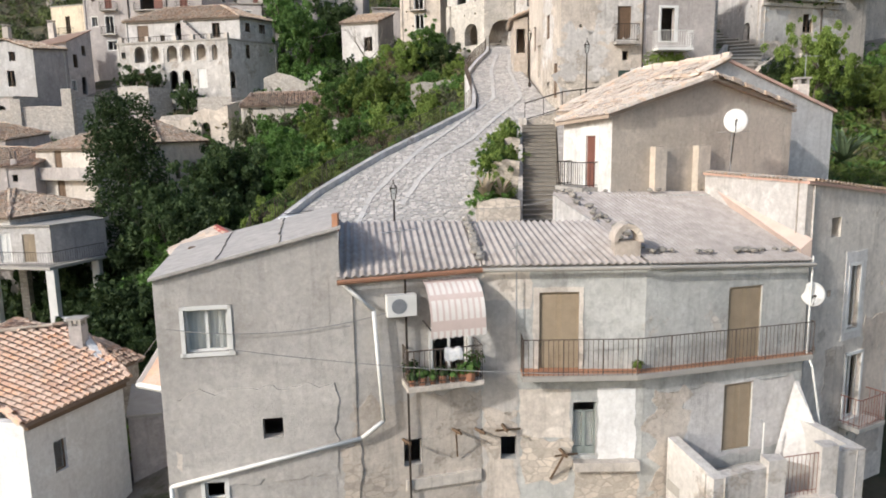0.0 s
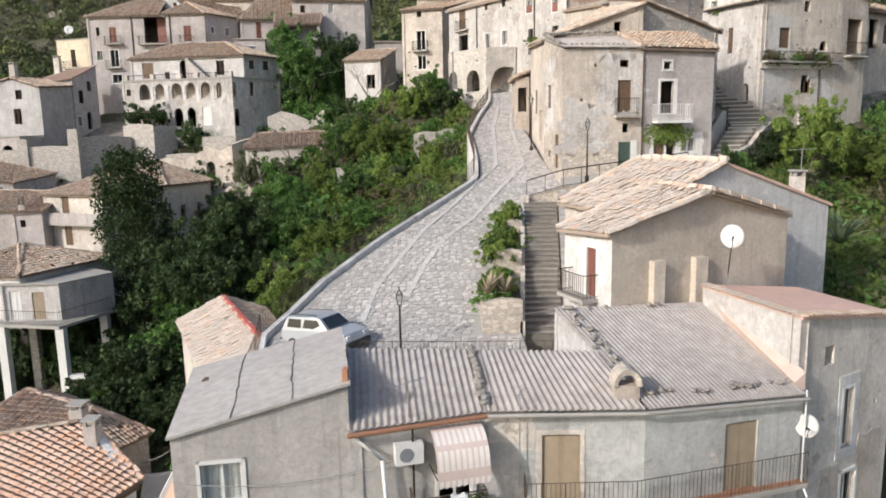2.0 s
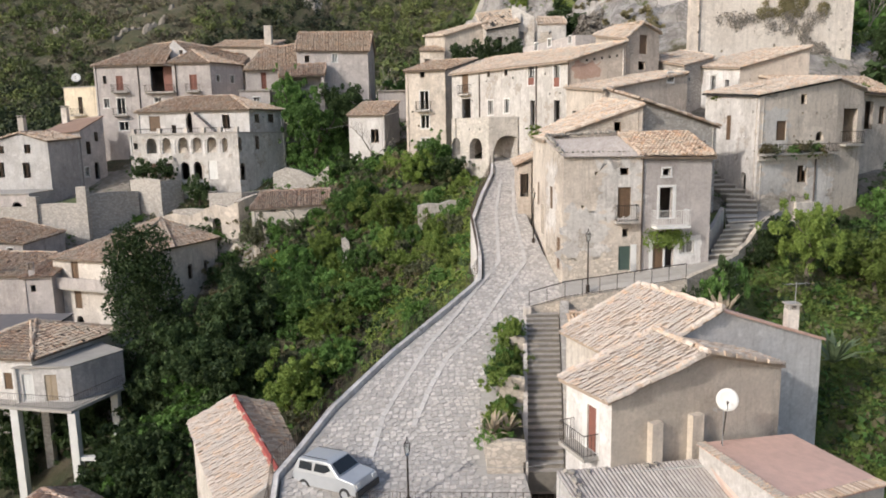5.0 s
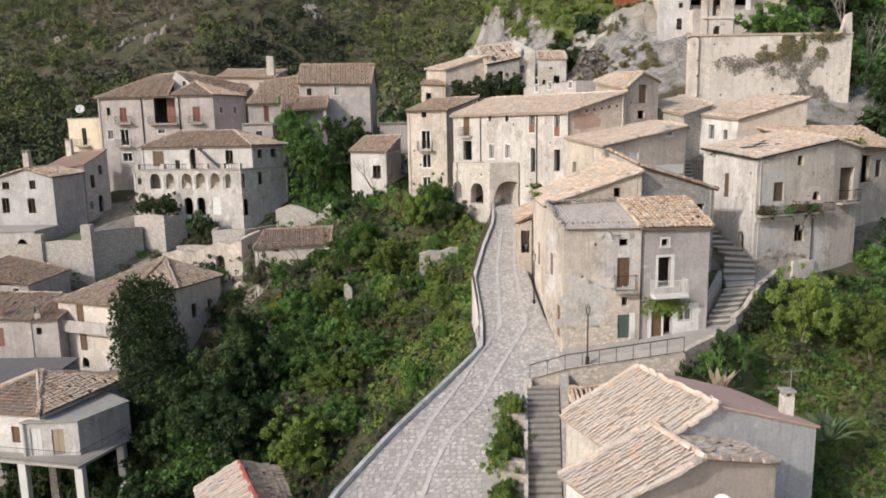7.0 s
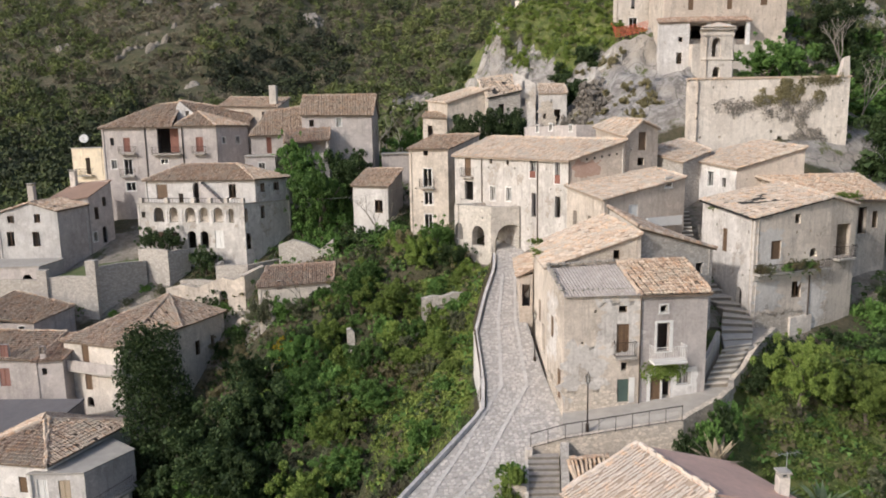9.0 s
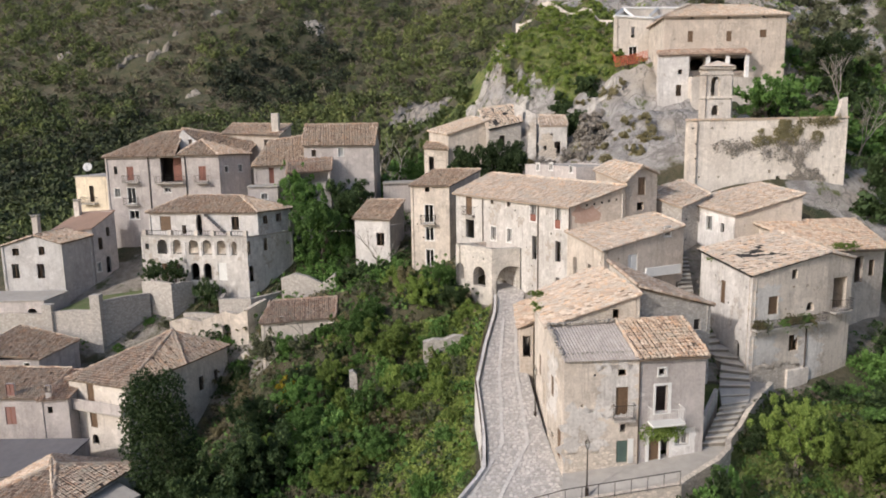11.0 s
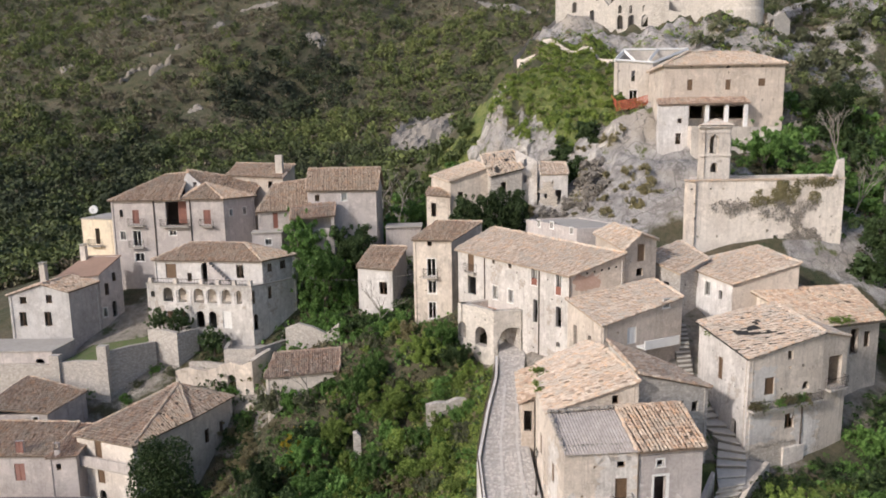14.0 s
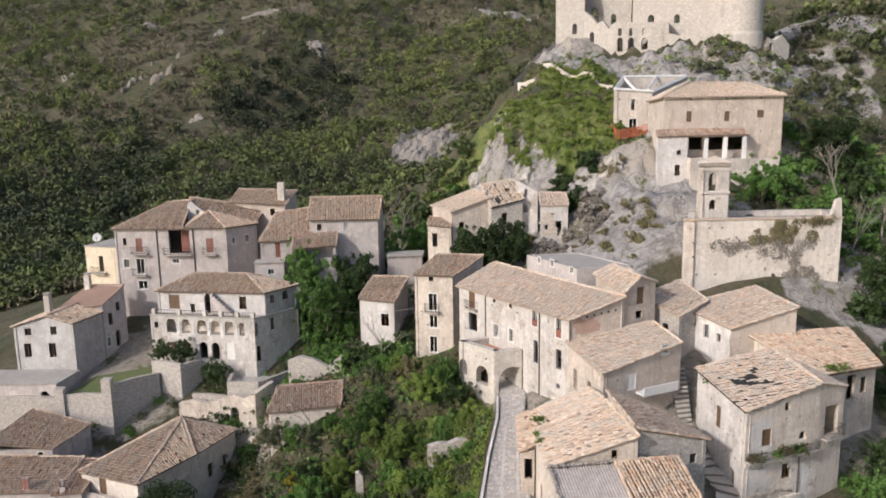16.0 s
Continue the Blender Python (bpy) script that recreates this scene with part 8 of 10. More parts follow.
dish(10.25, 24.6, 7.85, 0.40, (4.0, 5.0, 14.0), (10.2, 24.8, 6.0))
dish(10.75, 19.75, 2.75, 0.33, (5.0, 0.0, 8.0), (10.65, 19.95, 2.6))
dish(-51.0, 97.8, 27.0, 0.6, (-40.0, 60.0, 45.0), (-51.0, 97.9, 25.7))
dish(-9.9, 27.4, 0.4, 0.45, (-20.0, 5.0, 8.0), (-9.9, 27.7, 0.0))
antenna(10.2, 24.75, 5.9, 1.7)
antenna(1.9, 18.1, 1.9, 2.9, 5, 1.2)
antenna(16.1, 31.5, 9.7, 1.1, 5, 0.2)
antenna(-1.15, 17.65, 4.0, 1.2, 5, 0.7)
ac = base("air_conditioner", -1.23, 17.70, 2.4, "white outdoor air conditioning unit on the wall", "air conditioner")
AC_U = [1.15, 2.90, 1.92, 3.46]
g = Geo()
sB[0].box(g, AC_U[0], AC_U[1], 0.06, AC_U[2], AC_U[3], 0.36)
g.put("casing", WHITEP, ac)
g = Geo()
for k in range(24):
    a = 2 * math.pi * k / 24
    b = 2 * math.pi * (k + 1) / 24
    cu, cz, r = (AC_U[0] * 0.6 + AC_U[2] * 0.4), (AC_U[1] + AC_U[3]) / 2, 0.2
    g.quad(sB[0].at(cu, cz, 0.366), sB[0].at(cu + r * math.cos(a), cz + r * math.sin(a), 0.366), sB[0].at(cu + r * math.cos(b), cz + r * math.sin(b), 0.366))
g.put("fan_grille", speckled("grey_grille", (0.30, 0.31, 0.33), (0.24, 0.25, 0.27), 8.0, 0.5, 0.2), ac)

aw = base("awning", -0.2, 17.3, 3, "striped red and cream fabric awning over the balcony", "awning")
AU = [2.04, 2.35, 3.71, 3.67]
stripe = [speckled("cream_canvas", (0.78, 0.73, 0.68), (0.72, 0.66, 0.61), 4.0, 0.9), speckled("red_canvas_stripe", (0.66, 0.53, 0.48), (0.60, 0.48, 0.43), 4.0, 0.9)]
V, F, MI = [], [], []
nu, nv = 27, 10
for j in range(nv + 1):
    a = math.pi / 2 * j / nv
    o, z = 0.95 * math.sin(a), AU[1] + 0.25 + (AU[3] - AU[1] - 0.15) * math.cos(a) ** 0.8 if j < nv else AU[1] + 0.25
    for i in range(nu + 1):
        V.append(sB[0].at(AU[0] + 0.1 + (AU[2] - AU[0] - 0.2) * i / nu, z, 0.03 + o))
for i in range(nu + 1):
    V.append(sB[0].at(AU[0] + 0.1 + (AU[2] - AU[0] - 0.2) * i / nu, AU[1] + 0.05 + 0.04 * (i % 3 == 0), 0.98))
for j in range(nv + 1):
    for i in range(nu):
        p = j * (nu + 1) + i
        F.append((p, p + nu + 1, p + nu + 2, p + 1))
        MI.append(1 if i % 3 == 0 or j % 4 == 1 else 0)
put("canopy", V, F, None, aw, "", True, stripe, MI)
g = Geo()
for u in (AU[0] + 0.12, AU[2] - 0.12):
    g.bar(sB[0].at(u, AU[1] + 0.3, 0.0), sB[0].at(u, AU[1] + 0.26, 0.97), 0.015)
g.put("arm", IRON, aw)

POT = speckled("terracotta_pot", (0.36, 0.17, 0.10), (0.29, 0.14, 0.085), 5.0, 0.8)


def pot(x, y, z, r, leaf, seed):
    t = base("flower_pot", x, y, z, "terracotta pot with a green plant", "flower pot", "balcony pots")
    g = Geo()
    g.bar((x, y, z), (x, y, z + r * 1.6), r * 0.72, 10, r)
    g.put("pot", POT, t)
    rnd = random.Random(seed)
    V, F = [], []
    for k in range(70):
        d = Vector((rnd.gauss(0, 1), rnd.gauss(0, 1), abs(rnd.gauss(0, 1)) + 0.1)).normalized()
        p = Vector((x, y, z + r * 1.8)) + d * r * rnd.uniform(0.6, 2.0)
        u = d.orthogonal().normalized() * 0.05
        w = d.cross(u).normalized() * 0.07
        i = len(V)
        V += [tuple(p - u), tuple(p + w), tuple(p + u), tuple(p - w)]
        F.append((i, i + 1, i + 2, i + 3))
    put("plant", V, F, leaf, t)


for k in range(7):
    q = sB[0].at(1.7 + 0.27 * k, 1.1, 0.6)
    pot(q[0], q[1], 1.1, 0.10 + 0.03 * (k % 2), L_GREEN if k % 3 else L_DARK, 60 + k)
cl = base("cloth", -0.6, 17.1, 1.9, "white cloth drying on the balcony rail", "cloth")
V, F = [], []
for i in range(9):
    for j, (dz, do) in enumerate(((-0.32, 0.06), (-0.1, 0.05), (0.02, 0.0), (-0.12, -0.06), (-0.3, -0.05))):
        V.append(sB[0].at(2.55 + 0.06 * i, 2.05 + dz + 0.02 * math.sin(i * 1.3), 0.72 + do + 0.012 * math.sin(i * 2.1 + j)))
for i in range(8):
    for j in range(4):
        F.append((5 * i + j, 5 * i + 5 + j, 5 * i + 6 + j, 5 * i + 1 + j))
put("fabric", V, F, WASH, cl, "", True)
q = sB[0].at(1.75, 1.1, 0.3)
pot(q[0], q[1], 1.1, 0.17, L_DARK, 80)
q = sB[0].at(3.45, 1.1, 0.35)
pot(q[0], q[1], 1.1, 0.2, L_GREEN, 81)
pot(0.62, 17.5, 1.1, 0.16, L_GREEN, 71)
pot(5.2, 18.05, 1.07, 0.09, L_BRIGHT, 72)

# stove chimney and loose tiles on the corrugated roof
hCh = base("roof_chimney", 5.0, 19.3, 4.4, "squat rendered chimney with a tiled hood", "chimney")
g = Geo()
g.box(4.6, 18.45, 4.0, 5.3, 18.95, 4.6)
g.put("flue", P_TAN, hCh)
g = Geo()
for k in range(8):
    a, b = math.pi * k / 8, math.pi * (k + 1) / 8
    ring = lambda r, q, y: (4.95 - r * math.cos(q), y, 4.6 + r * 1.25 * math.sin(q))
    g.hexa([ring(0.27, a, 18.4), ring(0.27, b, 18.4), ring(0.27, b, 18.95), ring(0.27, a, 18.95)], [ring(0.4, a, 18.36), ring(0.4, b, 18.36), ring(0.4, b, 19.0), ring(0.4, a, 19.0)])
g.put("hood", P_TAN, hCh)
rnd = random.Random(5)
RUB = speckled("grey_rubble", (0.36, 0.33, 0.29), (0.25, 0.23, 0.20), 5.0, 0.9, 0, 0.5, 0.02, 0.2)


def stone(x, y, z, r, label="loose stone weighing the roof down"):
    g = Geo()
    bm = bmesh.new()
    bmesh.ops.create_icosphere(bm, subdivisions=1, radius=r)
    V = [tuple(Vector((x, y, z)) + Vector((v.co.x * rnd.uniform(0.7, 1.4), v.co.y * rnd.uniform(0.7, 1.4), v.co.z * rnd.uniform(0.45, 0.9)))) for v in bm.verts]
    F = [tuple(v.index for v in f.verts) for f in bm.faces]
    bm.free()
    o = put("roof_stone", V, F, RUB)
    tagged(o, label, "stone", "stones on the roof")


for k in range(70):
    f = rnd.random()
    if k < 36:
        a, b = Vector((3.8, 23.7, 5.56)), Vector((5.3, 18.5, 4.22))
        p = a.lerp(b, f) + Vector((rnd.uniform(0, 0.5), 0, 0.0))
    elif k < 56:
        p = Vector((5.5, 18.45, 4.22)).lerp(Vector((10.4, 19.95, 3.95)), f) + Vector((0, rnd.uniform(0, 0.4), 0.04))
    elif k < 64:
        p = Vector((0.85, 18.5, 4.25)).lerp(Vector((0.68, 21.0, 4.92)), f)
    else:
        p = Vector((4.0, 23.6, 5.5)).lerp(Vector((9.2, 24.6, 5.45)), f)
    stone(p.x, p.y, p.z + 0.05, rnd.uniform(0.06, 0.14))
for k in range(13):
    f = k / 12
    stone(0.97 - 0.3 * f + rnd.uniform(-0.05, 0.05), 18.3 + 2.75 * f, 4.27 + 0.72 * f, rnd.uniform(0.11, 0.15), "loose ridge stone on the roof seam")
g = Geo()
g.bar((-2.72, 17.0, 3.9), (0.98, 18.02, 3.97), 0.07, 8)
g.put("gutter", speckled("copper_brown_gutter", (0.33, 0.16, 0.09), (0.27, 0.14, 0.085), 5.0, 0.6), hB)
g = Geo()
g.bar((1.0, 18.02, 3.96), (5.43, 18.0, 3.96), 0.06, 8)
g.bar((5.43, 18.0, 3.96), (10.68, 19.6, 3.66), 0.06, 8)
g.put("gutter", CONC, hB)
g = Geo()
g.path([(10.66, 19.7, 3.9), (10.66, 19.72, 1.0), (10.75, 19.5, 0.6), (11.2, 19.6, -1.5)], 0.032, 6)
g.put("drainpipe", WHITEP, hB)
g = Geo()
g.path([(-1.05, 17.6, 4.0), (-1.03, 17.6, -3.0)], 0.03, 6)
g.put("waste_pipe", IRON, hB)
g = Geo()
g.hexa(((9.5, 24.4, 5.2), (9.75, 24.45, 5.2), (10.75, 20.0, 3.8), (10.5, 19.95, 3.8)), ((9.45, 24.4, 5.55), (9.75, 24.45, 5.7), (10.75, 20.0, 4.35), (10.4, 19.95, 4.05)))
g.put("flashing", speckled("pink_mortar", (0.60, 0.47, 0.40), (0.50, 0.39, 0.335), 3.0, 0.9), hB)

# lower terrace on the right
hLT = base("lower_terrace", 8, 17.5, -3, "rendered terrace with a thick parapet", "terrace")
for a, b, z0, z1 in (((6.21, 18.4), (6.64, 16.14), -1.0, -1.1), ((6.64, 16.14), (8.44, 16.8), -1.1, -1.1), ((10.15, 17.3), (11.39, 17.72), -1.0, -1.1), ((11.39, 17.72), (10.6, 19.6), -1.1, -0.9)):
    s = Side(a, b)
    wall(hLT, s, -9, [(0, z0), (s.L, z1)], P_LIME, (), 0.32, "parapet")
for x, y, zt in ((8.5, 16.85, -0.9), (10.1, 17.3, -0.75)):
    g = Geo()
    g.hexa(((x - 0.25, y - 0.2, -9), (x + 0.25, y - 0.1, -9), (x + 0.2, y + 0.25, -9), (x - 0.3, y + 0.2, -9)), ((x - 0.25, y - 0.2, zt), (x + 0.25, y - 0.1, zt), (x + 0.2, y + 0.25, zt), (x - 0.3, y + 0.2, zt)))
    g.put("gate_post", P_LIME, hLT)
put("floor_slab", [(6.2, 18.3, -2.2), (6.7, 16.2, -2.2), (11.3, 17.8, -2.2), (10.6, 19.8, -2.2), (6.2, 18.3, -2.5), (6.7, 16.2, -2.5), (11.3, 17.8, -2.5), (10.6, 19.8, -2.5)], [(0, 1, 2, 3), (7, 6, 5, 4), (0, 4, 5, 1), (1, 5, 6, 2), (2, 6, 7, 3)], CONC, hLT)
g = Geo()
g.hexa(((8.4, 16.6, -2.3), (10.3, 17.0, -2.3), (10.3, 17.5, -2.3), (8.4, 17.1, -2.3)), ((8.4, 16.6, -2.12), (10.3, 17.0, -2.12), (10.3, 17.5, -2.12), (8.4, 17.1, -2.12)))
g.put("threshold", P_PALE, hLT)
railing(hLT, [(8.7, 16.95, -2.1), (9.95, 17.25, -2.1)], 1.15, speckled("red_rust", (0.25, 0.10, 0.07), (0.16, 0.075, 0.055), 6.0, 0.7), gap=0.12, r=0.009, label="rust-brown iron gate")
put("fin_wall", [(9.75, 19.45, -2.2), (11.0, 19.85, -2.2), (10.95, 18.7, -2.2), (10.35, 19.7, 0.1), (10.5, 19.75, 0.1), (10.7, 19.0, -1.0)], [(0, 2, 5, 3), (2, 1, 4, 5), (0, 3, 4, 1), (3, 5, 4), (0, 1, 2)], P_WHITE, hLT, "white tapering plaster fin")
g = Geo()
g.bar((9.0, 18.6, -2.2), (9.0, 18.6, -0.7), 0.03, 6)
g.bar((9.0, 18.6, -0.7), (8.85, 18.5, -0.55), 0.025, 6)
g.put("standpipe", WHITEP, hLT)

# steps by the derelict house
# pale as if lit, against risers coloured for shade
TREAD = speckled("lit_limestone_tread", (0.62, 0.58, 0.52), (0.48, 0.45, 0.40), 3.0, 0.9)
hS2 = base("staircase", 17, 45, 9, "worn stone steps climbing between the houses", "stairs", kind="structure")
FL = [((16.2, 42.6), (17.7, 42.75), 9.85), ((18.2, 44.7), (20.3, 45.3), 11.75), ((19.0, 47.2), (21.1, 47.0), 12.1), ((20.0, 49.6), (21.6, 48.5), 13.0), ((19.3, 51.5), (20.8, 51.9), 13.9), ((18.9, 54.5), (20.0, 54.9), 15.4), ((19.3, 60.0), (20.8, 60.0), 19.4)]
for (l0, r0, z0), (l1, r1, z1) in zip(FL, FL[1:]):
    n = max(2, int((z1 - z0) / 0.27))
    for k in range(n):
        f0, f1 = k / n, (k + 1) / n
        a, b = Vector(l0).lerp(Vector(l1), f0), Vector(r0).lerp(Vector(r1), f0)
        c, d = Vector(r0).lerp(Vector(r1), f1), Vector(l0).lerp(Vector(l1), f1)
        z = z0 + 0.1 + (z1 - z0) * f1
        # riser in the shade colour, tread slab in the lit one
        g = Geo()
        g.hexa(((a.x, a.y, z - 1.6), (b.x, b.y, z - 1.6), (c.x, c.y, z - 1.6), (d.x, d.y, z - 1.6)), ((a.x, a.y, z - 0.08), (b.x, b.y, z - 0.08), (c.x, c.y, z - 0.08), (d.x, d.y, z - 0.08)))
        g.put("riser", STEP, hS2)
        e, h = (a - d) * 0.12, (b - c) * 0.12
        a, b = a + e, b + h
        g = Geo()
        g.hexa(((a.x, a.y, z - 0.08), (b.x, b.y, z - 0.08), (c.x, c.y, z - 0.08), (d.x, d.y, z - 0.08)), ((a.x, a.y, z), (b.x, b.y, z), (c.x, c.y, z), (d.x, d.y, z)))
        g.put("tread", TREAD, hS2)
hCw = base("curved_wall", 18.5, 42, 8, "low curved rubble wall at the stair foot", "wall", kind="structure")
CW = [(13.4, 38.3), (14.8, 39.2), (16.4, 40.1), (17.5, 41.2), (18.1, 42.7), (19.2, 43.8), (20.7, 45.2), (23.0, 47.5)]
CWZ = [9.6, 9.9, 10.25, 10.45, 10.35, 10.75, 11.85, 12.45]
for k, (p, q) in enumerate(zip(CW, CW[1:])):
    s = Side(p, q)
    wall(hCw, s, 3, [(0, CWZ[k]), (s.L * 0.5, (CWZ[k] + CWZ[k + 1]) / 2 + 0.04), (s.L, CWZ[k + 1])], P_RUBBLE, (), 0.35)
LP = [(13.4, 38.4, 9.45), (14.8, 39.3, 9.62), (16.4, 40.2, 9.8), (17.5, 41.3, 9.88), (18.0, 42.7, 9.92), (16.2, 42.7, 9.92), (14.0, 41.9, 9.72)]
put("landing", LP + [(x, y, 6.0) for x, y, z in LP], [tuple(range(7))] + [(k, k + 7, (k + 1) % 7 + 7, (k + 1) % 7) for k in range(7)], CONC, hCw)
LP = [(18.2, 44.4, 11.8), (20.4, 45.1, 11.8), (23.0, 47.6, 12.25), (22.0, 48.3, 12.25), (21.2, 49.0, 12.2), (19.0, 47.4, 12.1)]
put("landing", LP + [(x, y, 7.0) for x, y, z in LP], [tuple(range(6))] + [(k, k + 6, (k + 1) % 6 + 6, (k + 1) % 6) for k in range(6)], CONC, hCw)
s = Side((16.1, 42.9), (18.1, 45.2))
wall(hCw, s, 8, [(0, 11.2), (s.L * 0.5, 12.0), (s.L, 12.9)], P_PALE, (), 0.25, "parapet")
hF2 = base("safety_fence", 26, 99, 39, "orange plastic safety netting by the monastery", "fence")
ORANGE = speckled("orange_net", (0.62, 0.12, 0.06), (0.55, 0.14, 0.08), 6.0, 0.7)
FN = [(23.6, 102.6, 40.6), (23.9, 100.6, 39.6), (26.0, 100.4, 39.9), (28.2, 100.2, 40.4)]
for a, b in zip(FN, FN[1:]):
    a, b = Vector(a), Vector(b)
    g = Geo()
    for k in range(6):
        z = Vector((0, 0, 0.2 + 0.24 * k))
        g.bar(a + z, b + z, 0.035)
    n = max(4, int((b - a).length / 0.25))
    for k in range(n + 1):
        p = a.lerp(b, k / n)
        g.bar(p, p + Vector((0, 0, 1.45)), 0.025)
    g.put("netting", ORANGE, hF2)


def cable(a, b, sag, r=0.012):
    t = base("cable", *a, "thin overhead cable slung between houses", "cable", "overhead cables")
    g = Geo()
    A, B = Vector(a), Vector(b)
    g.path([tuple(A.lerp(B, k / 10) - Vector((0, 0, sag * 4 * (k / 10) * (1 - k / 10)))) for k in range(11)], r, 4)
    g.put("wire", IRON if r > 0.014 else speckled("pale_cable", (0.35, 0.34, 0.33), (0.28, 0.27, 0.26), 3.0, 0.6, 0, 0), t)


cable((-6.9, 16.5, 2.9), (-1.1, 17.5, 3.1), 0.35)
cable((-5.4, 16.4, 2.4), (6.5, 18.1, 1.0), 0.25)
cable((-8.2, 20.5, 2.6), (-13.5, 28.0, -2.0), 0.3)
cable((-8.1, 20.0, 2.2), (-13.0, 27.5, -2.4), 0.35)
cable((3.9, 25.4, 3.9), (5.0, 28.4, 4.6), 0.1)
cable((4.2, 25.2, 5.2), (-1.9, 26.1, 5.4), 0.5)
cable((-21.0, 88.0, 19.2), (-4.5, 77.4, 21.0), 0.8)
cable((-20.6, 87.5, 17.0), (-20.3, 76.5, 12.5), 0.5)

for k in range(30):
    f = k / 29
    p = Vector((6.35, 44.7, 17.75)).lerp(Vector((11.1, 45.1, 17.9)), f * 1.6) if f < 0.62 else Vector((6.4, 44.7, 17.7)).lerp(Vector((6.75, 41.0, 16.7)), (f - 0.62) / 0.38)
    stone(p.x + rnd.uniform(-0.08, 0.08), p.y + rnd.uniform(-0.08, 0.08), p.z + 0.04, rnd.uniform(0.1, 0.2), "loose stone along the corrugated roof edge")

hPn = base("lean_to", 6.6, 33.6, 6.5, "small tiled lean-to roof against the stair wall", "shed")
roof(hPn, [(6.71, 35.86, 7.40), (8.66, 36.52, 7.40), (8.53, 36.54, 8.20), (6.40, 36.31, 8.20)], T_OLD, seed=77, dx=0.26, high=1.3, over=0.1)
for px in ((6.71, 35.86, 7.40), (8.66, 36.52, 7.40)):
    g = Geo()
    g.bar((px[0], px[1] + 0.1, 4.0), (px[0], px[1] + 0.1, 7.35), 0.08, 5)
    g.put("post", WOOD, hPn)
for k in range(16):
    p = Vector((6.8, 41.4, 16.75)).lerp(Vector((11.5, 41.9, 16.72)), k / 15)
    stone(p.x, p.y + rnd.uniform(-0.06, 0.06), p.z + 0.03, rnd.uniform(0.07, 0.12), "loose stone along the corrugated roof edge")

# ---- planting ----
def in_foot(x, y, pad):
    for c in FOOT:
        n = len(c)
        inside = False
        for k in range(n):
            (xa, ya), (xb, yb) = c[k][:2], c[(k + 1) % n][:2]
            if (ya > y) != (yb > y) and x < (xb - xa) * (y - ya) / (yb - ya) + xa:
                inside = not inside
            d2 = (xb - xa) ** 2 + (yb - ya) ** 2
            t = max(0, min(1, ((x - xa) * (xb - xa) + (y - ya) * (yb - ya)) / d2))
            if math.hypot(x - xa - t * (xb - xa), y - ya - t * (yb - ya)) < pad:
                return True
        if inside:
            return True
    return False


def leaves(rs, centres, radii, n, size, flat=0.45, shell=0.4):
    """Leaf quads spread over a set of lobes; numpy arrays of corners."""
    k = rs.choice(len(centres), n, p=radii ** 2 / (radii ** 2).sum())
    d = rs.normal(size=(n, 3))
    d[:, 2] = d[:, 2] * 0.9 + 0.25
    d /= np.linalg.norm(d, axis=1)[:, None]
    rad = radii[k] * (shell + (1.12 - shell) * rs.random(n) ** 0.7)
    p = centres[k] + d * rad[:, None]
    nrm = d * flat + rs.normal(size=(n, 3)) * 0.6
    nrm /= np.linalg.norm(nrm, axis=1)[:, None]
    u = np.cross(nrm, rs.normal(size=(n, 3)))
    u /= np.linalg.norm(u, axis=1)[:, None]
    w = np.cross(nrm, u)
    s = (size * (0.55 + 0.9 * rs.random(n)))[:, None]
    return np.stack([p - u * s, p + u * s * 0.8 - w * s * 0.75, p + u * s * 0.7 + w * s * 0.8], 1)


def quads_mesh(name, q, mat):
    k = q.shape[1]
    q = q.reshape(-1, 3)
    me = bpy.data.meshes.new(name)
    n = len(q) // k
    me.vertices.add(len(q))
    me.vertices.foreach_set("co", q.ravel())
    me.loops.add(len(q))
    me.loops.foreach_set("vertex_index", np.arange(len(q), dtype=np.int32))
    me.polygons.add(n)
    me.polygons.foreach_set("loop_start", np.arange(0, len(q), k, dtype=np.int32))
    me.update(calc_edges=True)
    me.materials.append(mat)
    return me


def bush_mesh(seed, mat, n=2050, size=0.068, spread=0.66, tall=1.0):
    """A crown about one metre in radius that sits on the ground."""
    rs = np.random.RandomState(seed)
    m = rs.randint(58, 72)
    c = rs.normal(size=(m, 3)) * np.array([spread * 0.68, spread * 0.68, 0.36 * tall]) + np.array([0, 0, 0.55 * tall])
    r = 0.07 + 0.17 * rs.random(m) ** 1.5
    return quads_mesh("crown", leaves(rs, c, r, n, size), mat)


def limb_geo(seed, h, r, spread=0.5, depth=3, g=None):
    """A tapered trunk that forks into limbs."""
    rnd = random.Random(seed)
    g = g or Geo()

    def grow(p, d, length, rad, lvl):
        pts = [p]
        for _ in range(3):
            d = (d + Vector((rnd.uniform(-1, 1), rnd.uniform(-1, 1), rnd.uniform(-0.3, 0.6))) * 0.18).normalized()
            pts.append(pts[-1] + d * (length / 3))
        g.path([tuple(q) for q in pts], rad, 6 if lvl == 0 else 4, rad * 0.55)
        if lvl < depth:
            for _ in range(3 if lvl else 4):
                q = pts[rnd.choice((2, 3, 3))]
                nd = (d + Vector((rnd.uniform(-1, 1), rnd.uniform(-1, 1), rnd.uniform(-0.2, 0.7))) * spread * 1.6).normalized()
                grow(q, nd, length * rnd.uniform(0.5, 0.75), rad * 0.5, lvl + 1)

    grow(Vector((0, 0, -0.15 * h)), Vector((0, 0, 1)), h * 0.55, r, 0)
    return g


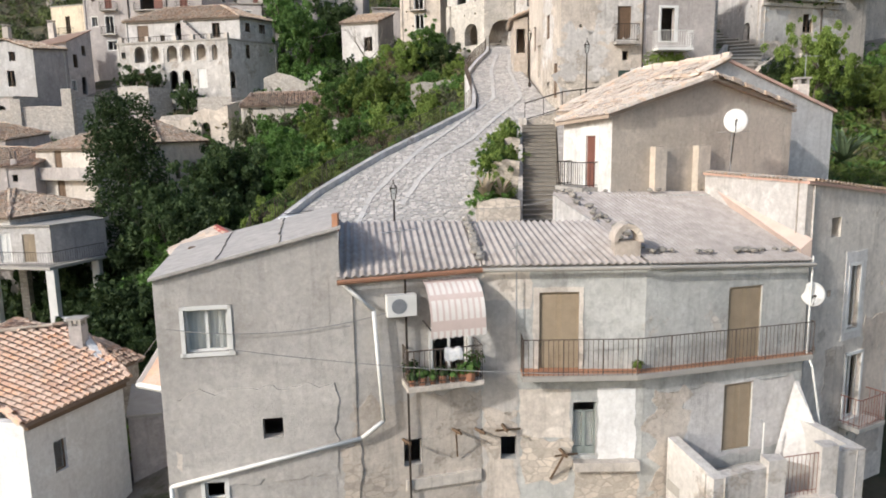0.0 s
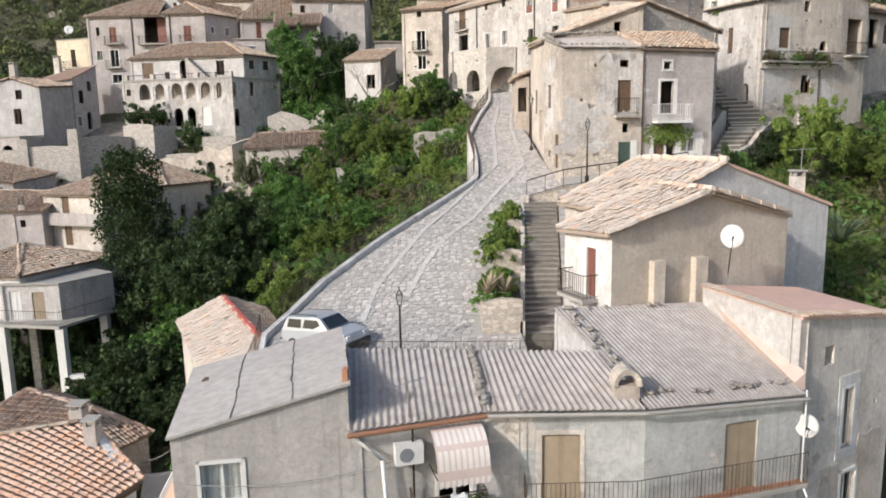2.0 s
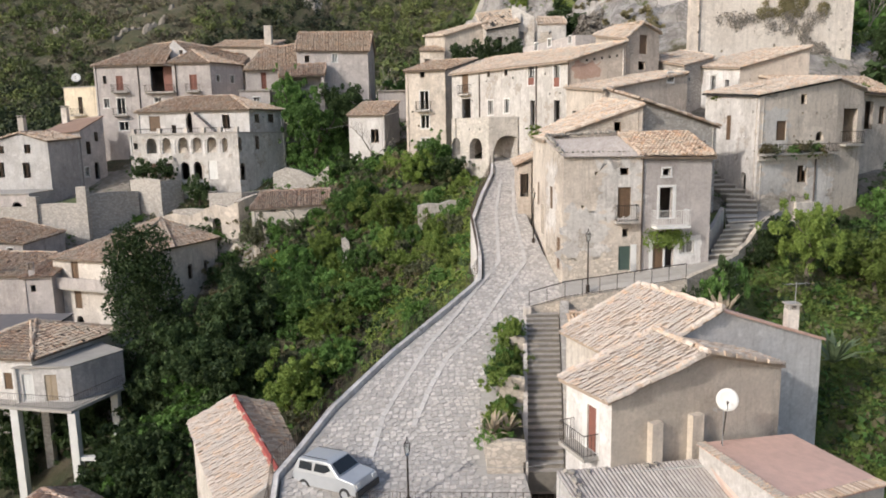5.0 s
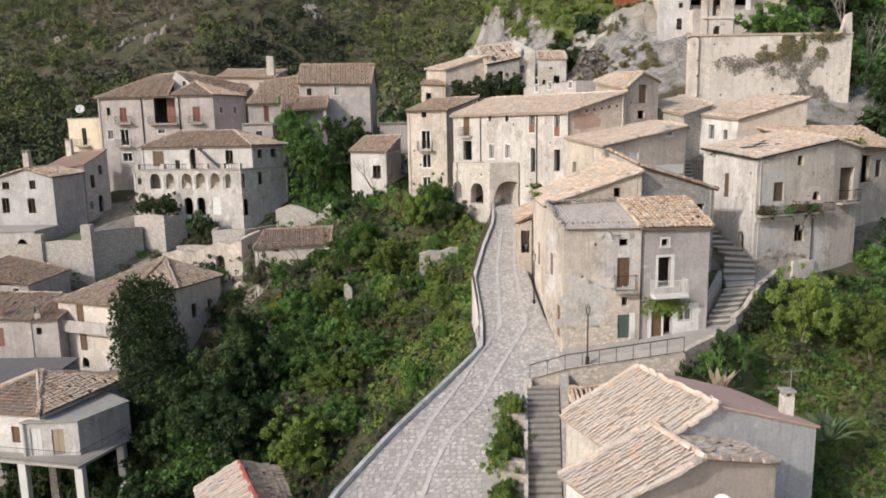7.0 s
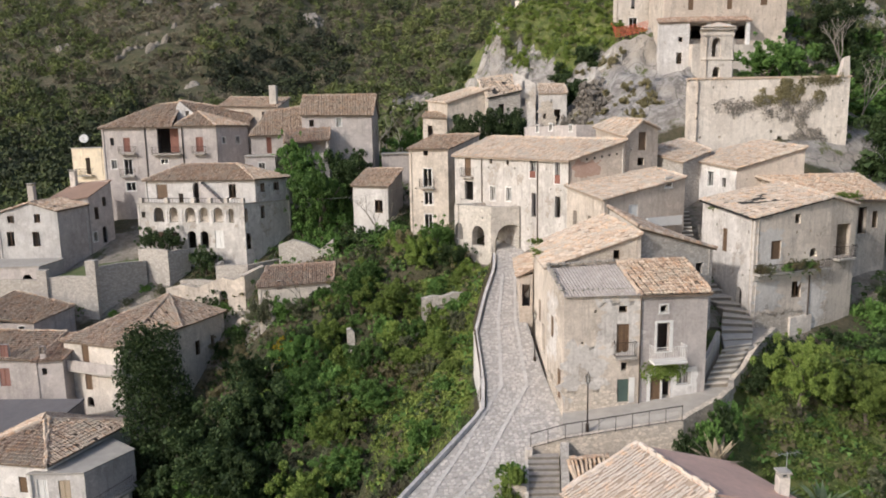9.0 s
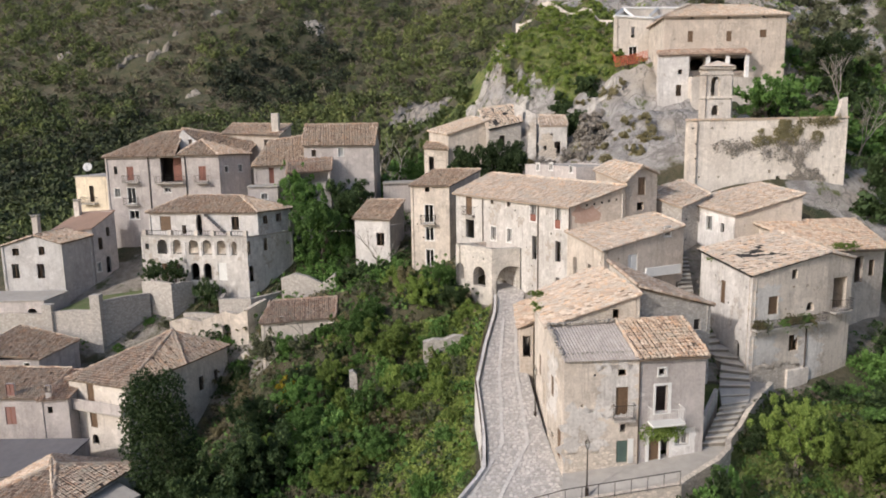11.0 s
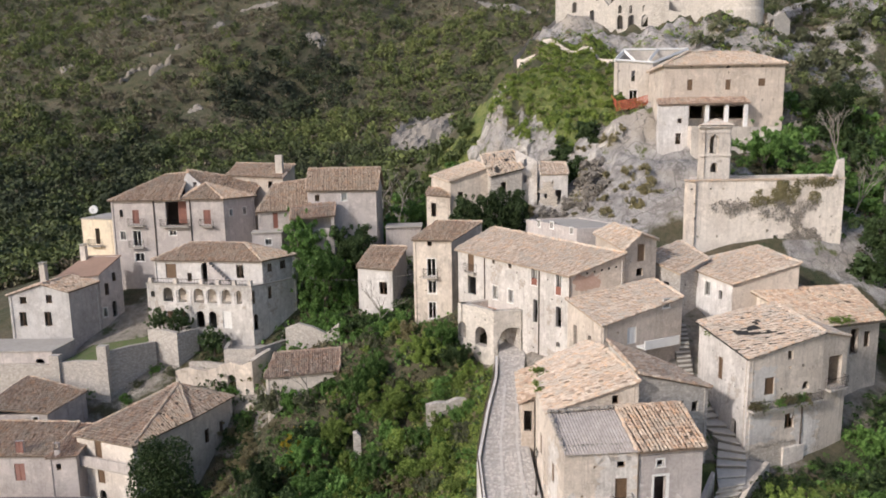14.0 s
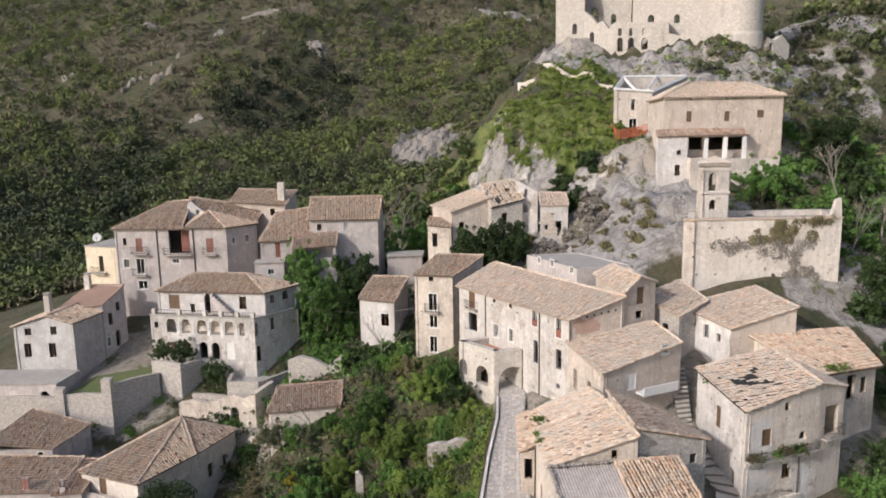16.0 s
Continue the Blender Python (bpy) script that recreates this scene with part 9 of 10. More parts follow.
KINDS = [("green", L_GREEN), ("dark green", L_DARK), ("fresh light green", L_BRIGHT), ("dry olive", L_DRY), ("yellow-flowering", L_YELL), ("grey olive", L_OLIVE)]
BUSH = {}
for i, (nm, mt) in enumerate(KINDS):
    BUSH[nm] = [bush_mesh(100 + 10 * i + v, mt) for v in range(3)]
TRUNK = {}
for v in range(3):
    gg = limb_geo(40 + v, 1.0, 0.05, 0.5, 2)
    me = bpy.data.meshes.new("trunk")
    me.from_pydata(gg.V, [], gg.F)
    me.materials.append(BARK)
    TRUNK[v] = me
BIGCROWN = {}
for i, (nm, mt) in enumerate(KINDS[:4]):
    rs = np.random.RandomState(300 + i)
    m = 150
    c = rs.normal(size=(m, 3)) * np.array([0.46, 0.46, 0.34]) + np.array([0, 0, 0.95])
    BIGCROWN[nm] = quads_mesh("crown", leaves(rs, c, 0.05 + 0.13 * rs.random(m) ** 1.5, 12000, 0.036), mt)

vr = random.Random(17)


def shrub(x, y, z, r, h, nm):
    ob = new("shrub", vr.choice(BUSH[nm]))
    ob.location, ob.scale = (x, y, z - 0.15), (r, r * vr.uniform(0.85, 1.15), h)
    ob.rotation_euler = (0, 0, vr.uniform(0, 6.28))
    return tagged(ob, nm + " leafy shrub growing on the slope", "shrub", "shrubs on the slope")


def tree(x, y, z, h, r, nm, name="tree", label=""):
    """A trunk with limbs under a crown of leaves."""
    t = base(name, x, y, z, label or nm + " broad-leaved tree on the slope", "tree", "trees")
    t.rotation_euler = (0, 0, vr.uniform(0, 6.28))
    for nm2, me, sc in (("trunk", TRUNK[vr.randrange(3)], (h, h, h)), ("crown", BIGCROWN[nm], (r * 1.15, r * 1.15, h * 0.62))):
        ob = new(nm2, me)
        ob.parent = t
        ob.scale = sc
        if nm2 == "crown":
            ob.location = (0, 0, h * 0.12)
    return t


JOINED = collections.defaultdict(list)


def scatter(n, x0, x1, y0, y1, rlo, rhi, names, pad=0.4, tall=1.0, keep=None, joined=False):
    made = 0
    for _ in range(n * 6):
        if made >= n:
            break
        x, y = vr.uniform(x0, x1), vr.uniform(y0, y1)
        r = vr.uniform(rlo, rhi)
        if in_foot(x, y, r * pad + 0.3) or (keep and not keep(x, y)) or (-5.5 < x < 2.5 and 58.8 < y < 61.5):
            continue
        if 21 < y < 68:
            off = lerp_list(LEFT, y) - x
            if 0 < off < 7:
                r = min(r, 0.55 + 0.22 * off)
        if 21 < y < 68 and lerp_list(LEFT, y) - r - 0.5 < x < lerp_list(RIGHT, y) + r * 0.8:
            continue
        h, nm = r * vr.uniform(0.8, 1.3) * tall, vr.choice(names)
        if joined:
            me = vr.choice(BUSH[nm])
            co = np.empty(len(me.vertices) * 3)
            me.vertices.foreach_get("co", co)
            a = vr.uniform(0, 6.28)
            rot = np.array([[math.cos(a), -math.sin(a), 0], [math.sin(a), math.cos(a), 0], [0, 0, 1]])
            JOINED[nm].append((co.reshape(-1, 3) @ rot.T * np.array([r, r, h]) + np.array([x, y, ground_z(x, y) - 0.15])).reshape(-1, 3, 3))
        else:
            shrub(x, y, ground_z(x, y), r, h, nm)
        made += 1


def thicket(label, n, x0, x1, y0, y1, rlo, rhi, mat, seed, keep=None):
    """Bushes grown into one another, too many to count."""
    rnd = random.Random(seed)
    rs = np.random.RandomState(seed)
    out = []
    for _ in range(n * 8):
        if len(out) >= n:
            break
        x, y, r = rnd.uniform(x0, x1), rnd.uniform(y0, y1), rnd.uniform(rlo, rhi)
        if in_foot(x, y, r * 0.4 + 0.2) or (keep and not keep(x, y)):
            continue
        m = 9
        c = rs.normal(size=(m, 3)) * np.array([0.42, 0.42, 0.32]) + np.array([0, 0, 0.5])
        q = leaves(rs, c, 0.2 + 0.25 * rs.random(m), 360, 0.15)
        out.append(q * np.array([r, r, r * rnd.uniform(0.7, 1.25)]) + np.array([x, y, ground_z(x, y) - 0.15]))
    tagged(new("thicket", quads_mesh("thicket", np.concatenate(out), mat)), label, "thicket", kind="stuff")


G4 = ["green", "green", "fresh light green", "dark green", "dry olive", "grey olive"]
scatter(46, -11, 2, 34, 60, 0.6, 1.6, ["green", "fresh light green", "fresh light green", "grey olive", "green", "dry olive"])
scatter(26, -17, -9, 40, 60, 0.9, 2.2, ["green", "dark green", "green", "fresh light green", "grey olive"])
# only dark leaves here: the hollow's shade put into their colour
scatter(30, -27, -15, 32, 58, 1.2, 2.6, ["dark green"])
scatter(95, -20, 3, 56, 76, 0.5, 1.5, G4, joined=True)
scatter(26, -20, -5, 76, 100, 1.0, 2.2, ["green", "dark green", "green"], joined=True)
scatter(14, -30, -18, 30, 54, 1.6, 2.8, ["dark green", "dark green", "green"])
scatter(22, 19, 38, 26, 46, 0.5, 1.2, ["green", "fresh light green", "dark green", "fresh light green", "grey olive"], tall=0.8)
scatter(30, -31, -20, 66, 80, 0.6, 1.5, ["green", "dark green", "dry olive"], joined=True)
scatter(30, -48, -26, 70, 82, 0.4, 1.0, ["green", "dry olive", "grey olive"], joined=True)
scatter(14, 34, 44, 44, 60, 1.6, 2.8, ["green", "dark green"], joined=True)
scatter(18, 29, 38, 44, 55, 1.0, 2.2, ["green", "dark green", "dark green"], joined=True)
for nm, lots in JOINED.items():
    tagged(new("bushes", quads_mesh("bushes", np.concatenate(lots), dict(KINDS)[nm])), nm + " bushes grown together over the slope", "bushes", kind="stuff")
# dark shrubs added under the raised house stand in for its shade
for x, y, r in ((-30, 53, 2.2), (-33, 54.5, 2.4), (-36, 54, 2.2), (-29, 56, 2.2), (-35, 51.5, 1.8), (-31.5, 57.5, 2.4), (-38, 57, 2.4)):
    shrub(x, y, ground_z(x, y), r, r * 1.6, "dark green")
for x, y, r in ((-15.6, 63.8, 0.9), (-16.2, 65.2, 1.0), (-14.8, 60.5, 0.8), (-15.9, 61.8, 0.7)):
    shrub(x, y, ground_z(x, y) + 0.8, r, r * 1.5, "yellow-flowering")
HILL = lambda x, y: in_meadow(x, y) and y > 96
thicket("fresh green grass and weeds over the crag", 420, 5, 28, 97, 124, 0.28, 0.62, L_MEADOW, 61, HILL)
thicket("green low bushes over the crag", 260, 5, 28, 97, 124, 0.3, 0.75, L_BRIGHT, 62, HILL)
thicket("dark bushes in the cleft of the crag", 26, 13.5, 20, 93, 99, 0.7, 1.5, L_DARK, 69, lambda x, y: x > 13.5 + 0.5 * (97 - y))
thicket("dark bushes down the flank of the crag", 70, -12, 6, 104, 138, 1.2, 3.0, L_FARD, 71, lambda x, y: x < 5.5)
thicket("green bushes down the flank of the crag", 40, -10, 6, 106, 140, 1.0, 2.4, L_FARG, 72, lambda x, y: x < 5)
thicket("olive scrub beside the castle", 80, 54, 110, 100, 175, 1.0, 2.6, L_OLIVE, 73)
thicket("dark scrub beside the castle", 60, 54, 110, 100, 175, 1.0, 2.6, L_FARD, 74)
thicket("grey brush at the foot of the crag", 34, 11, 20, 84, 93, 0.6, 1.4, TWIG, 75)
thicket("dark bushes behind the village", 45, -60, 2, 106, 134, 2.0, 4.2, L_DARK, 63)
thicket("green bushes behind the village", 45, -60, 2, 104, 130, 1.8, 3.6, L_GREEN, 64)
thicket("green bushes beside the monastery", 60, 38, 64, 74, 100, 0.8, 2.2, L_GREEN, 65)
thicket("dark bushes beside the church", 50, 38, 64, 56, 96, 1.0, 2.4, L_DARK, 66)
thicket("olive scrub on the hill", 90, 38, 78, 74, 128, 0.7, 1.8, L_OLIVE, 67)
thicket("dry brush at the foot of the crag", 50, 9, 25, 76, 96, 0.4, 1.0, L_DRY, 68)
br = random.Random(8)
for k in range(26):
    y = 28.4 + 8.6 * k / 25
    x0 = 1.45 + 0.13 * (y - 28) + br.uniform(0.1, 1.25)
    b = shrub(x0, y, 4.75 if y < 31.6 else (6.1 if y < 35 else 7.1), br.uniform(0.45, 0.75), br.uniform(0.55, 0.95), br.choice(("fresh light green", "fresh light green", "green")))
    tagged(b, "yellow-green bushy plant in the raised bed", "shrub", "bushes in the bed")
tree(21.9, 41.6, 8.9, 3.9, 1.5, "fresh light green", label="airy light green tree in the garden")
tree(26.2, 41.6, 7.8, 3.2, 1.9, "fresh light green", label="round yellow-green tree in the garden")
tree(31.0, 43.0, 8.0, 4.2, 2.2, "green")
for x, y, z, r in ((19.4, 43.0, 9.6, 0.8), (20.4, 44.0, 10.2, 1.0), (21.6, 45.2, 10.6, 1.1), (23.0, 46.3, 10.8, 1.0), (25.2, 47.4, 10.6, 0.9), (14.6, 37.6, 8.2, 0.7), (15.9, 38.6, 8.6, 0.7), (27.5, 48.6, 10.4, 1.2), (30.0, 49.4, 10.0, 1.3)):
    shrub(x, y, z, r, r * 1.1, "dark green" if x < 28 else "green")
for x, y, r in ((-11.3, 53.6, 2.0), (-13.4, 55.4, 1.6)):
    tree(x, y, ground_z(x, y) - 0.6, r * 1.7, r, "green", label="dense rounded green tree in the gully")
# the dark trees near (-17, 50) colour in the hollow's shade
for x, y, h, r, nm in ((-5.8, 63.2, 3.8, 2.2, "fresh light green"), (-3.2, 67.8, 3.2, 1.8, "fresh light green"), (0.4, 66.4, 2.8, 1.5, "dark green"), (-1.2, 68.4, 3.2, 1.6, "green"), (-9.6, 66.8, 4.0, 1.9, "green"), (-7.4, 57.0, 3.2, 1.7, "green"),
                       (-10.5, 45.0, 4.0, 1.9, "fresh light green"), (-19.5, 50.0, 6.0, 3.0, "dark green"), (-17.0, 53.5, 5.4, 2.6, "dark green"), (-15.5, 47.0, 5.0, 2.4, "dark green"), (-14.2, 61.0, 3.8, 1.8, "green"), (-17.8, 59.5, 4.4, 2.0, "dark green"), (-11.6, 63.6, 3.0, 1.4, "fresh light green")):
    tree(x, y, ground_z(x, y) - 0.3, h, r, nm)
shrub(0.8, 63.6, 12.4, 1.0, 1.1, "fresh light green")
shrub(-1.6, 62.4, 12.0, 0.8, 0.8, "green")
for x, y, r, nm in ((-3.2, 59.4, 1.3, "green"), (-1.6, 59.6, 1.1, "fresh light green"), (0.2, 60.0, 1.0, "green"), (1.4, 60.4, 0.8, "green"), (-5.0, 59.2, 1.4, "fresh light green"), (-8.2, 59.0, 1.2, "green"), (-6.2, 61.6, 1.3, "green"), (-10.2, 59.4, 1.3, "fresh light green")):
    shrub(x, y, ground_z(x, y) - 0.2, r, r * 1.5, nm)
for x, y, r, nm in ((-4.0, 56.2, 1.2, "fresh light green"), (-6.6, 53.0, 1.7, "green"), (-9.0, 51.0, 1.8, "fresh light green"), (-8.2, 47.6, 1.5, "green"), (-12.6, 57.4, 1.9, "green"), (-14.8, 64.8, 1.7, "dark green"), (-8.4, 69.6, 1.7, "green")):
    tree(x, y, ground_z(x, y) - 0.5, r * 1.6, r, nm, label="dense rounded green tree in the gully")
for x, y, z, r, nm in ((13.4, 37.5, 7.5, 0.8, "dark green"), (14.5, 37.4, 7.9, 0.95, "green"), (15.6, 37.9, 8.4, 0.95, "dark green"), (16.3, 38.8, 9.0, 0.8, "green"), (12.4, 37.2, 6.4, 0.6, "grey olive")):
    shrub(x, y, z, r, r * 1.8, nm)
for x, y, r in ((-19.6, 71.0, 1.2), (-17.6, 70.8, 1.4), (-15.4, 71.2, 1.3), (-13.4, 72.2, 1.2), (-20.9, 71.6, 1.0)):
    shrub(x, y, 7.6, r, r * 1.5, "green" if r > 1.2 else "grey olive")
tree(-16.5, 86.0, ground_z(-16.5, 86.0), 7.5, 3.0, "green")
tree(-20.2, 91.0, 19.0, 6.0, 2.2, "green", label="ivy-green tree against the porch house")
tree(-13.5, 92.0, ground_z(-13.5, 92.0), 6.5, 3.0, "dark green")
tree(3.2, 88.5, ground_z(3.2, 88.5), 7.5, 3.2, "dark green")
tree(7.2, 87.0, ground_z(7.2, 87.0), 6.5, 2.8, "dark green")
tree(-4.0, 104.0, ground_z(-4.0, 104.0), 5.5, 3.0, "green")
for x, y, z, r in ((-36.3, 82.6, 13.5, 1.4), (-33.6, 82.4, 13.5, 1.35), (-29.3, 81.2, 11.0, 1.6)):
    b = shrub(x, y, z + 0.3, r, r * 1.35, "dark green")
    tagged(b, "round evergreen tree clipped on the garden terrace", "tree", "garden evergreens")
    g = Geo()
    g.path([(x, y, z - 1.0), (x + 0.05, y, z + 0.9)], 0.12, 6, 0.08)
    t = g.put("trunk", BARK)
    t.parent = b
    t.matrix_parent_inverse = (Matrix.Translation(b.location) @ b.rotation_euler.to_matrix().to_4x4() @ Matrix.Diagonal((*b.scale, 1))).inverted()
tree(38.0, 84.0, ground_z(38.0, 84.0), 5.0, 2.6, "green")
tree(50.0, 92.0, ground_z(50.0, 92.0), 6.0, 3.2, "dark green")
tree(44.0, 68.0, ground_z(44.0, 68.0), 7.0, 3.0, "dark green")

# the tall ivy-clad tree
tI = base("ivy_tree", -25.3, 55.3, -5, "tall dark tree wrapped in ivy, bare stems below", "tree")
rs = np.random.RandomState(9)
c = np.array([(-0.7, 0, 15.2), (0.9, 0.3, 14.6), (-1.3, 0.2, 13.8), (1.2, 0.0, 12.4), (-1.3, 0.1, 12.0), (0.2, -0.5, 12.6), (1.7, 0.2, 10.4), (-1.5, 0.0, 9.6), (0.4, -0.6, 10.2), (2.2, 0.4, 8.2), (-1.0, -0.4, 7.4), (0.9, -0.5, 7.6), (2.4, 0.5, 5.6), (-0.6, 0.0, 5.0), (1.2, -0.4, 5.4), (0.5, 0, 3.2), (2.6, 0.4, 3.0)], float)
ob = new("crown", quads_mesh("crown", leaves(rs, c, np.array([1.2, 1.5, 1.5, 1.6, 1.7, 1.4, 1.6, 1.6, 1.5, 1.7, 1.5, 1.5, 1.6, 1.5, 1.5, 1.5, 1.4]), 20000, 0.12), L_DARK))
ob.parent = tI
g = Geo()
for k, (dx, dy) in enumerate(((0, 0), (0.9, -0.4), (1.8, 0.2))):
    g.path([(dx * 1.2, dy, -2), (dx, dy, 3), (dx * 0.6, dy * 0.5, 8), (0.1, 0, 13)], 0.26, 7, 0.06)
me = bpy.data.meshes.new("trunk")
me.from_pydata(g.V, [], g.F)
me.materials.append(BARK)
ob = new("trunk", me)
ob.parent = tI


def bare_tree(x, y, z, h, seed, label="bare grey tree without leaves"):
    t = base("bare_tree", x, y, z, label, "tree", "bare trees")
    gg = limb_geo(seed, h, h * 0.022, 0.55, 4)
    me = bpy.data.meshes.new("limb")
    me.from_pydata(gg.V, [], gg.F)
    me.materials.append(TWIG)
    ob = new("limb", me)
    ob.parent = t


bare_tree(-13.0, 122.0, float(ground_raw(-13.0, 122.0)), 13, 5)
bare_tree(-9.5, 124.0, float(ground_raw(-9.5, 124.0)), 12, 6)
bare_tree(-17.0, 124.0, float(ground_raw(-17.0, 124.0)), 10, 12)
bare_tree(47.0, 84.0, ground_z(47.0, 84.0), 8, 7)
bare_tree(50.5, 80.0, ground_z(50.5, 80.0), 7, 8)
bare_tree(44.5, 76.0, ground_z(44.5, 76.0), 6, 9)
bare_tree(-8.5, 78.5, ground_z(-8.5, 78.5), 5.5, 10)
bare_tree(-15.8, 71.0, ground_z(-15.8, 71.0), 4.5, 11)


def agave(x, y, z, r, seed, mat, label):
    t = base("agave", x, y, z, label, "plant", "spiky plants")
    rnd = random.Random(seed)
    for k in range(26):
        g = Geo()
        a, e = rnd.uniform(0, 6.28), rnd.uniform(0.35, 1.3)
        d = Vector((math.cos(a) * math.cos(e), math.sin(a) * math.cos(e), math.sin(e)))
        s = Vector((-math.sin(a), math.cos(a), 0)) * r * 0.055
        L = r * rnd.uniform(0.7, 1.1)
        b, m, tip = Vector((x, y, z)), Vector((x, y, z)) + d * L * 0.55, Vector((x, y, z)) + d * L - Vector((0, 0, L * 0.18))
        g.quad(b - s, b + s, m + s, m - s)
        g.quad(m - s, m + s, tip)
        g.put("blade", mat, t)


DRYB = speckled("dry_palm_blade", (0.42, 0.34, 0.24), (0.30, 0.25, 0.17), 5.0, 0.9)
AGA = speckled("agave_blade", (0.13, 0.19, 0.09), (0.20, 0.24, 0.13), 5.0, 0.6)
agave(1.7, 28.3, 5.0, 1.3, 1, DRYB, "withered spiky plant in the raised bed")
agave(2.4, 28.5, 5.0, 1.1, 2, DRYB, "withered spiky plant in the raised bed")
agave(14.6, 36.2, 7.4, 2.6, 3, DRYB, "large withered agave below the terrace")
agave(17.2, 34.6, 6.0, 2.2, 4, AGA, "green agave in the garden")
agave(19.5, 34.0, 6.0, 2.2, 5, AGA, "green agave in the garden")
agave(-9.8, 20.0, -6.4, 1.8, 6, AGA, "spiky palm beside the lane")
agave(-38.8, 79.8, 11.4, 1.4, 7, AGA, "green agave on the garden lawn")
for k, (u, z) in enumerate(((0.5, 15.95), (1.2, 15.9), (2.9, 15.9), (3.5, 16.1), (4.2, 16.0), (4.9, 16.0), (5.5, 15.9))):
    q = sN[0].at(u, z, 0.3)
    b = shrub(q[0], q[1], q[2] + 0.35, 0.5, 0.6, ("dry olive", "grey olive", "green")[k % 3])
    tagged(b, "overgrown weeds on the derelict balcony", "plant", "balcony weeds")
for x, y, z, r in ((6.5, 51.6, 18.1, 0.6), (6.3, 49.8, 17.8, 0.5), (6.3, 48.6, 17.7, 0.5), (21.0, 54.0, 20.2, 0.6), (32.4, 55.2, 20.8, 0.7), (31.2, 54.8, 20.9, 0.6)):
    b = shrub(x, y, z + 0.1, r, r * 0.6, "fresh light green")
    tagged(b, "tuft of weeds rooted in the roof tiles", "plant", "roof weeds")


def creeper(s, u, z, w, h, n, mat, seed, label):
    rs = np.random.RandomState(seed)
    m = 24
    cs = []
    for _ in range(m):
        a, b = rs.normal() * w * 0.35, rs.normal() * h * 0.3
        cs.append(s.at(u + a, z + b, 0.05))
    q = leaves(rs, np.array(cs), 0.25 + 0.5 * rs.random(m), n, 0.1)
    nn = np.array(s.n)
    o = (q - np.array(s.at(u, 0, 0))) @ nn
    q = q - (o - np.abs(o) * 0.4 - 0.02)[..., None] * nn
    tagged(new("creeper", quads_mesh("creeper", q, mat)), label, "creeper", "creepers")


creeper(sC[0], 9.6, 29.8, 4.2, 2.4, 3200, L_DRY, 5, "withered creeper hanging over the church wall")
creeper(sC[0], 10.2, 28.4, 3.0, 2.2, 1500, TWIG, 6, "withered creeper hanging over the church wall")
creeper(sC[0], 4.8, 28.8, 3.0, 0.9, 700, TWIG, 7, "thin bare creeper across the church wall")
creeper(sC[0], 13.4, 31.2, 3.0, 0.5, 800, L_DRY, 8, "weeds along the church cornice")
creeper(sC[0], 11.6, 25.0, 3.5, 2.4, 2600, TWIG, 9, "bare brambles at the foot of the church wall")
creeper(sM2[0], 1.66, 11.47, 2.0, 0.25, 900, L_BRIGHT, 11, "vine trained over the house doors")
creeper(s3p[0], 1.2, 21.8, 3.6, 4.5, 4200, L_GREEN, 10, "ivy climbing the porch house")

# undergrowth and far woods, nobody could count them
def carpet(name, label, cat, pts, mat, n, size, spread, tall=0.9):
    rs = np.random.RandomState(len(pts))
    P = np.array(pts, float)
    out = []
    for k in range(n):
        j = np.arange(len(P))
        d = rs.normal(size=(len(P), 3))
        d[:, 2] = np.abs(d[:, 2]) * 0.9
        d /= np.linalg.norm(d, axis=1)[:, None]
        c = P[:, :3] + d * P[:, 3:4] * spread * (0.55 + 0.3 * rs.random((len(P), 1))) * np.array([1, 1, tall])
        nrm = d + rs.normal(size=(len(P), 3)) * 0.4 + np.array([0, 0, 0.15])
        nrm /= np.linalg.norm(nrm, axis=1)[:, None]
        u = np.cross(nrm, rs.normal(size=(len(P), 3)))
        u /= np.linalg.norm(u, axis=1)[:, None]
        w = np.cross(nrm, u)
        s = size * P[:, 3:4] * (0.5 + rs.random((len(P), 1)))
        out.append(np.stack([c - u * s, c + u * s * 0.8 - w * s * 0.9, c + u * s * 0.7 + w * s], 1))
    ob = new(name, quads_mesh(name, np.concatenate(out), mat))
    return tagged(ob, label, cat, kind="stuff")


def spots(n, x0, x1, y0, y1, lo, hi, seed, ok=None):
    rnd, out = random.Random(seed), []
    while len(out) < n:
        x, y = rnd.uniform(x0, x1), rnd.uniform(y0, y1)
        n -= 0
        if ok and not ok(x, y):
            if rnd.random() < 0.02:
                n -= 1
            continue
        out.append((x, y, ground_z(x, y), rnd.uniform(lo, hi)))
    return out


def slope_ok(x, y):
    return not in_foot(x, y, 0.5) and not (21 < y < 68 and lerp_list(LEFT, y) - 0.8 < x < lerp_list(RIGHT, y) + 1.2) and not (37.5 < y < 48 and 4 < x < 18.3 + max(0, y - 43)) and not (37 < y < 39.5 and x < 14.5)


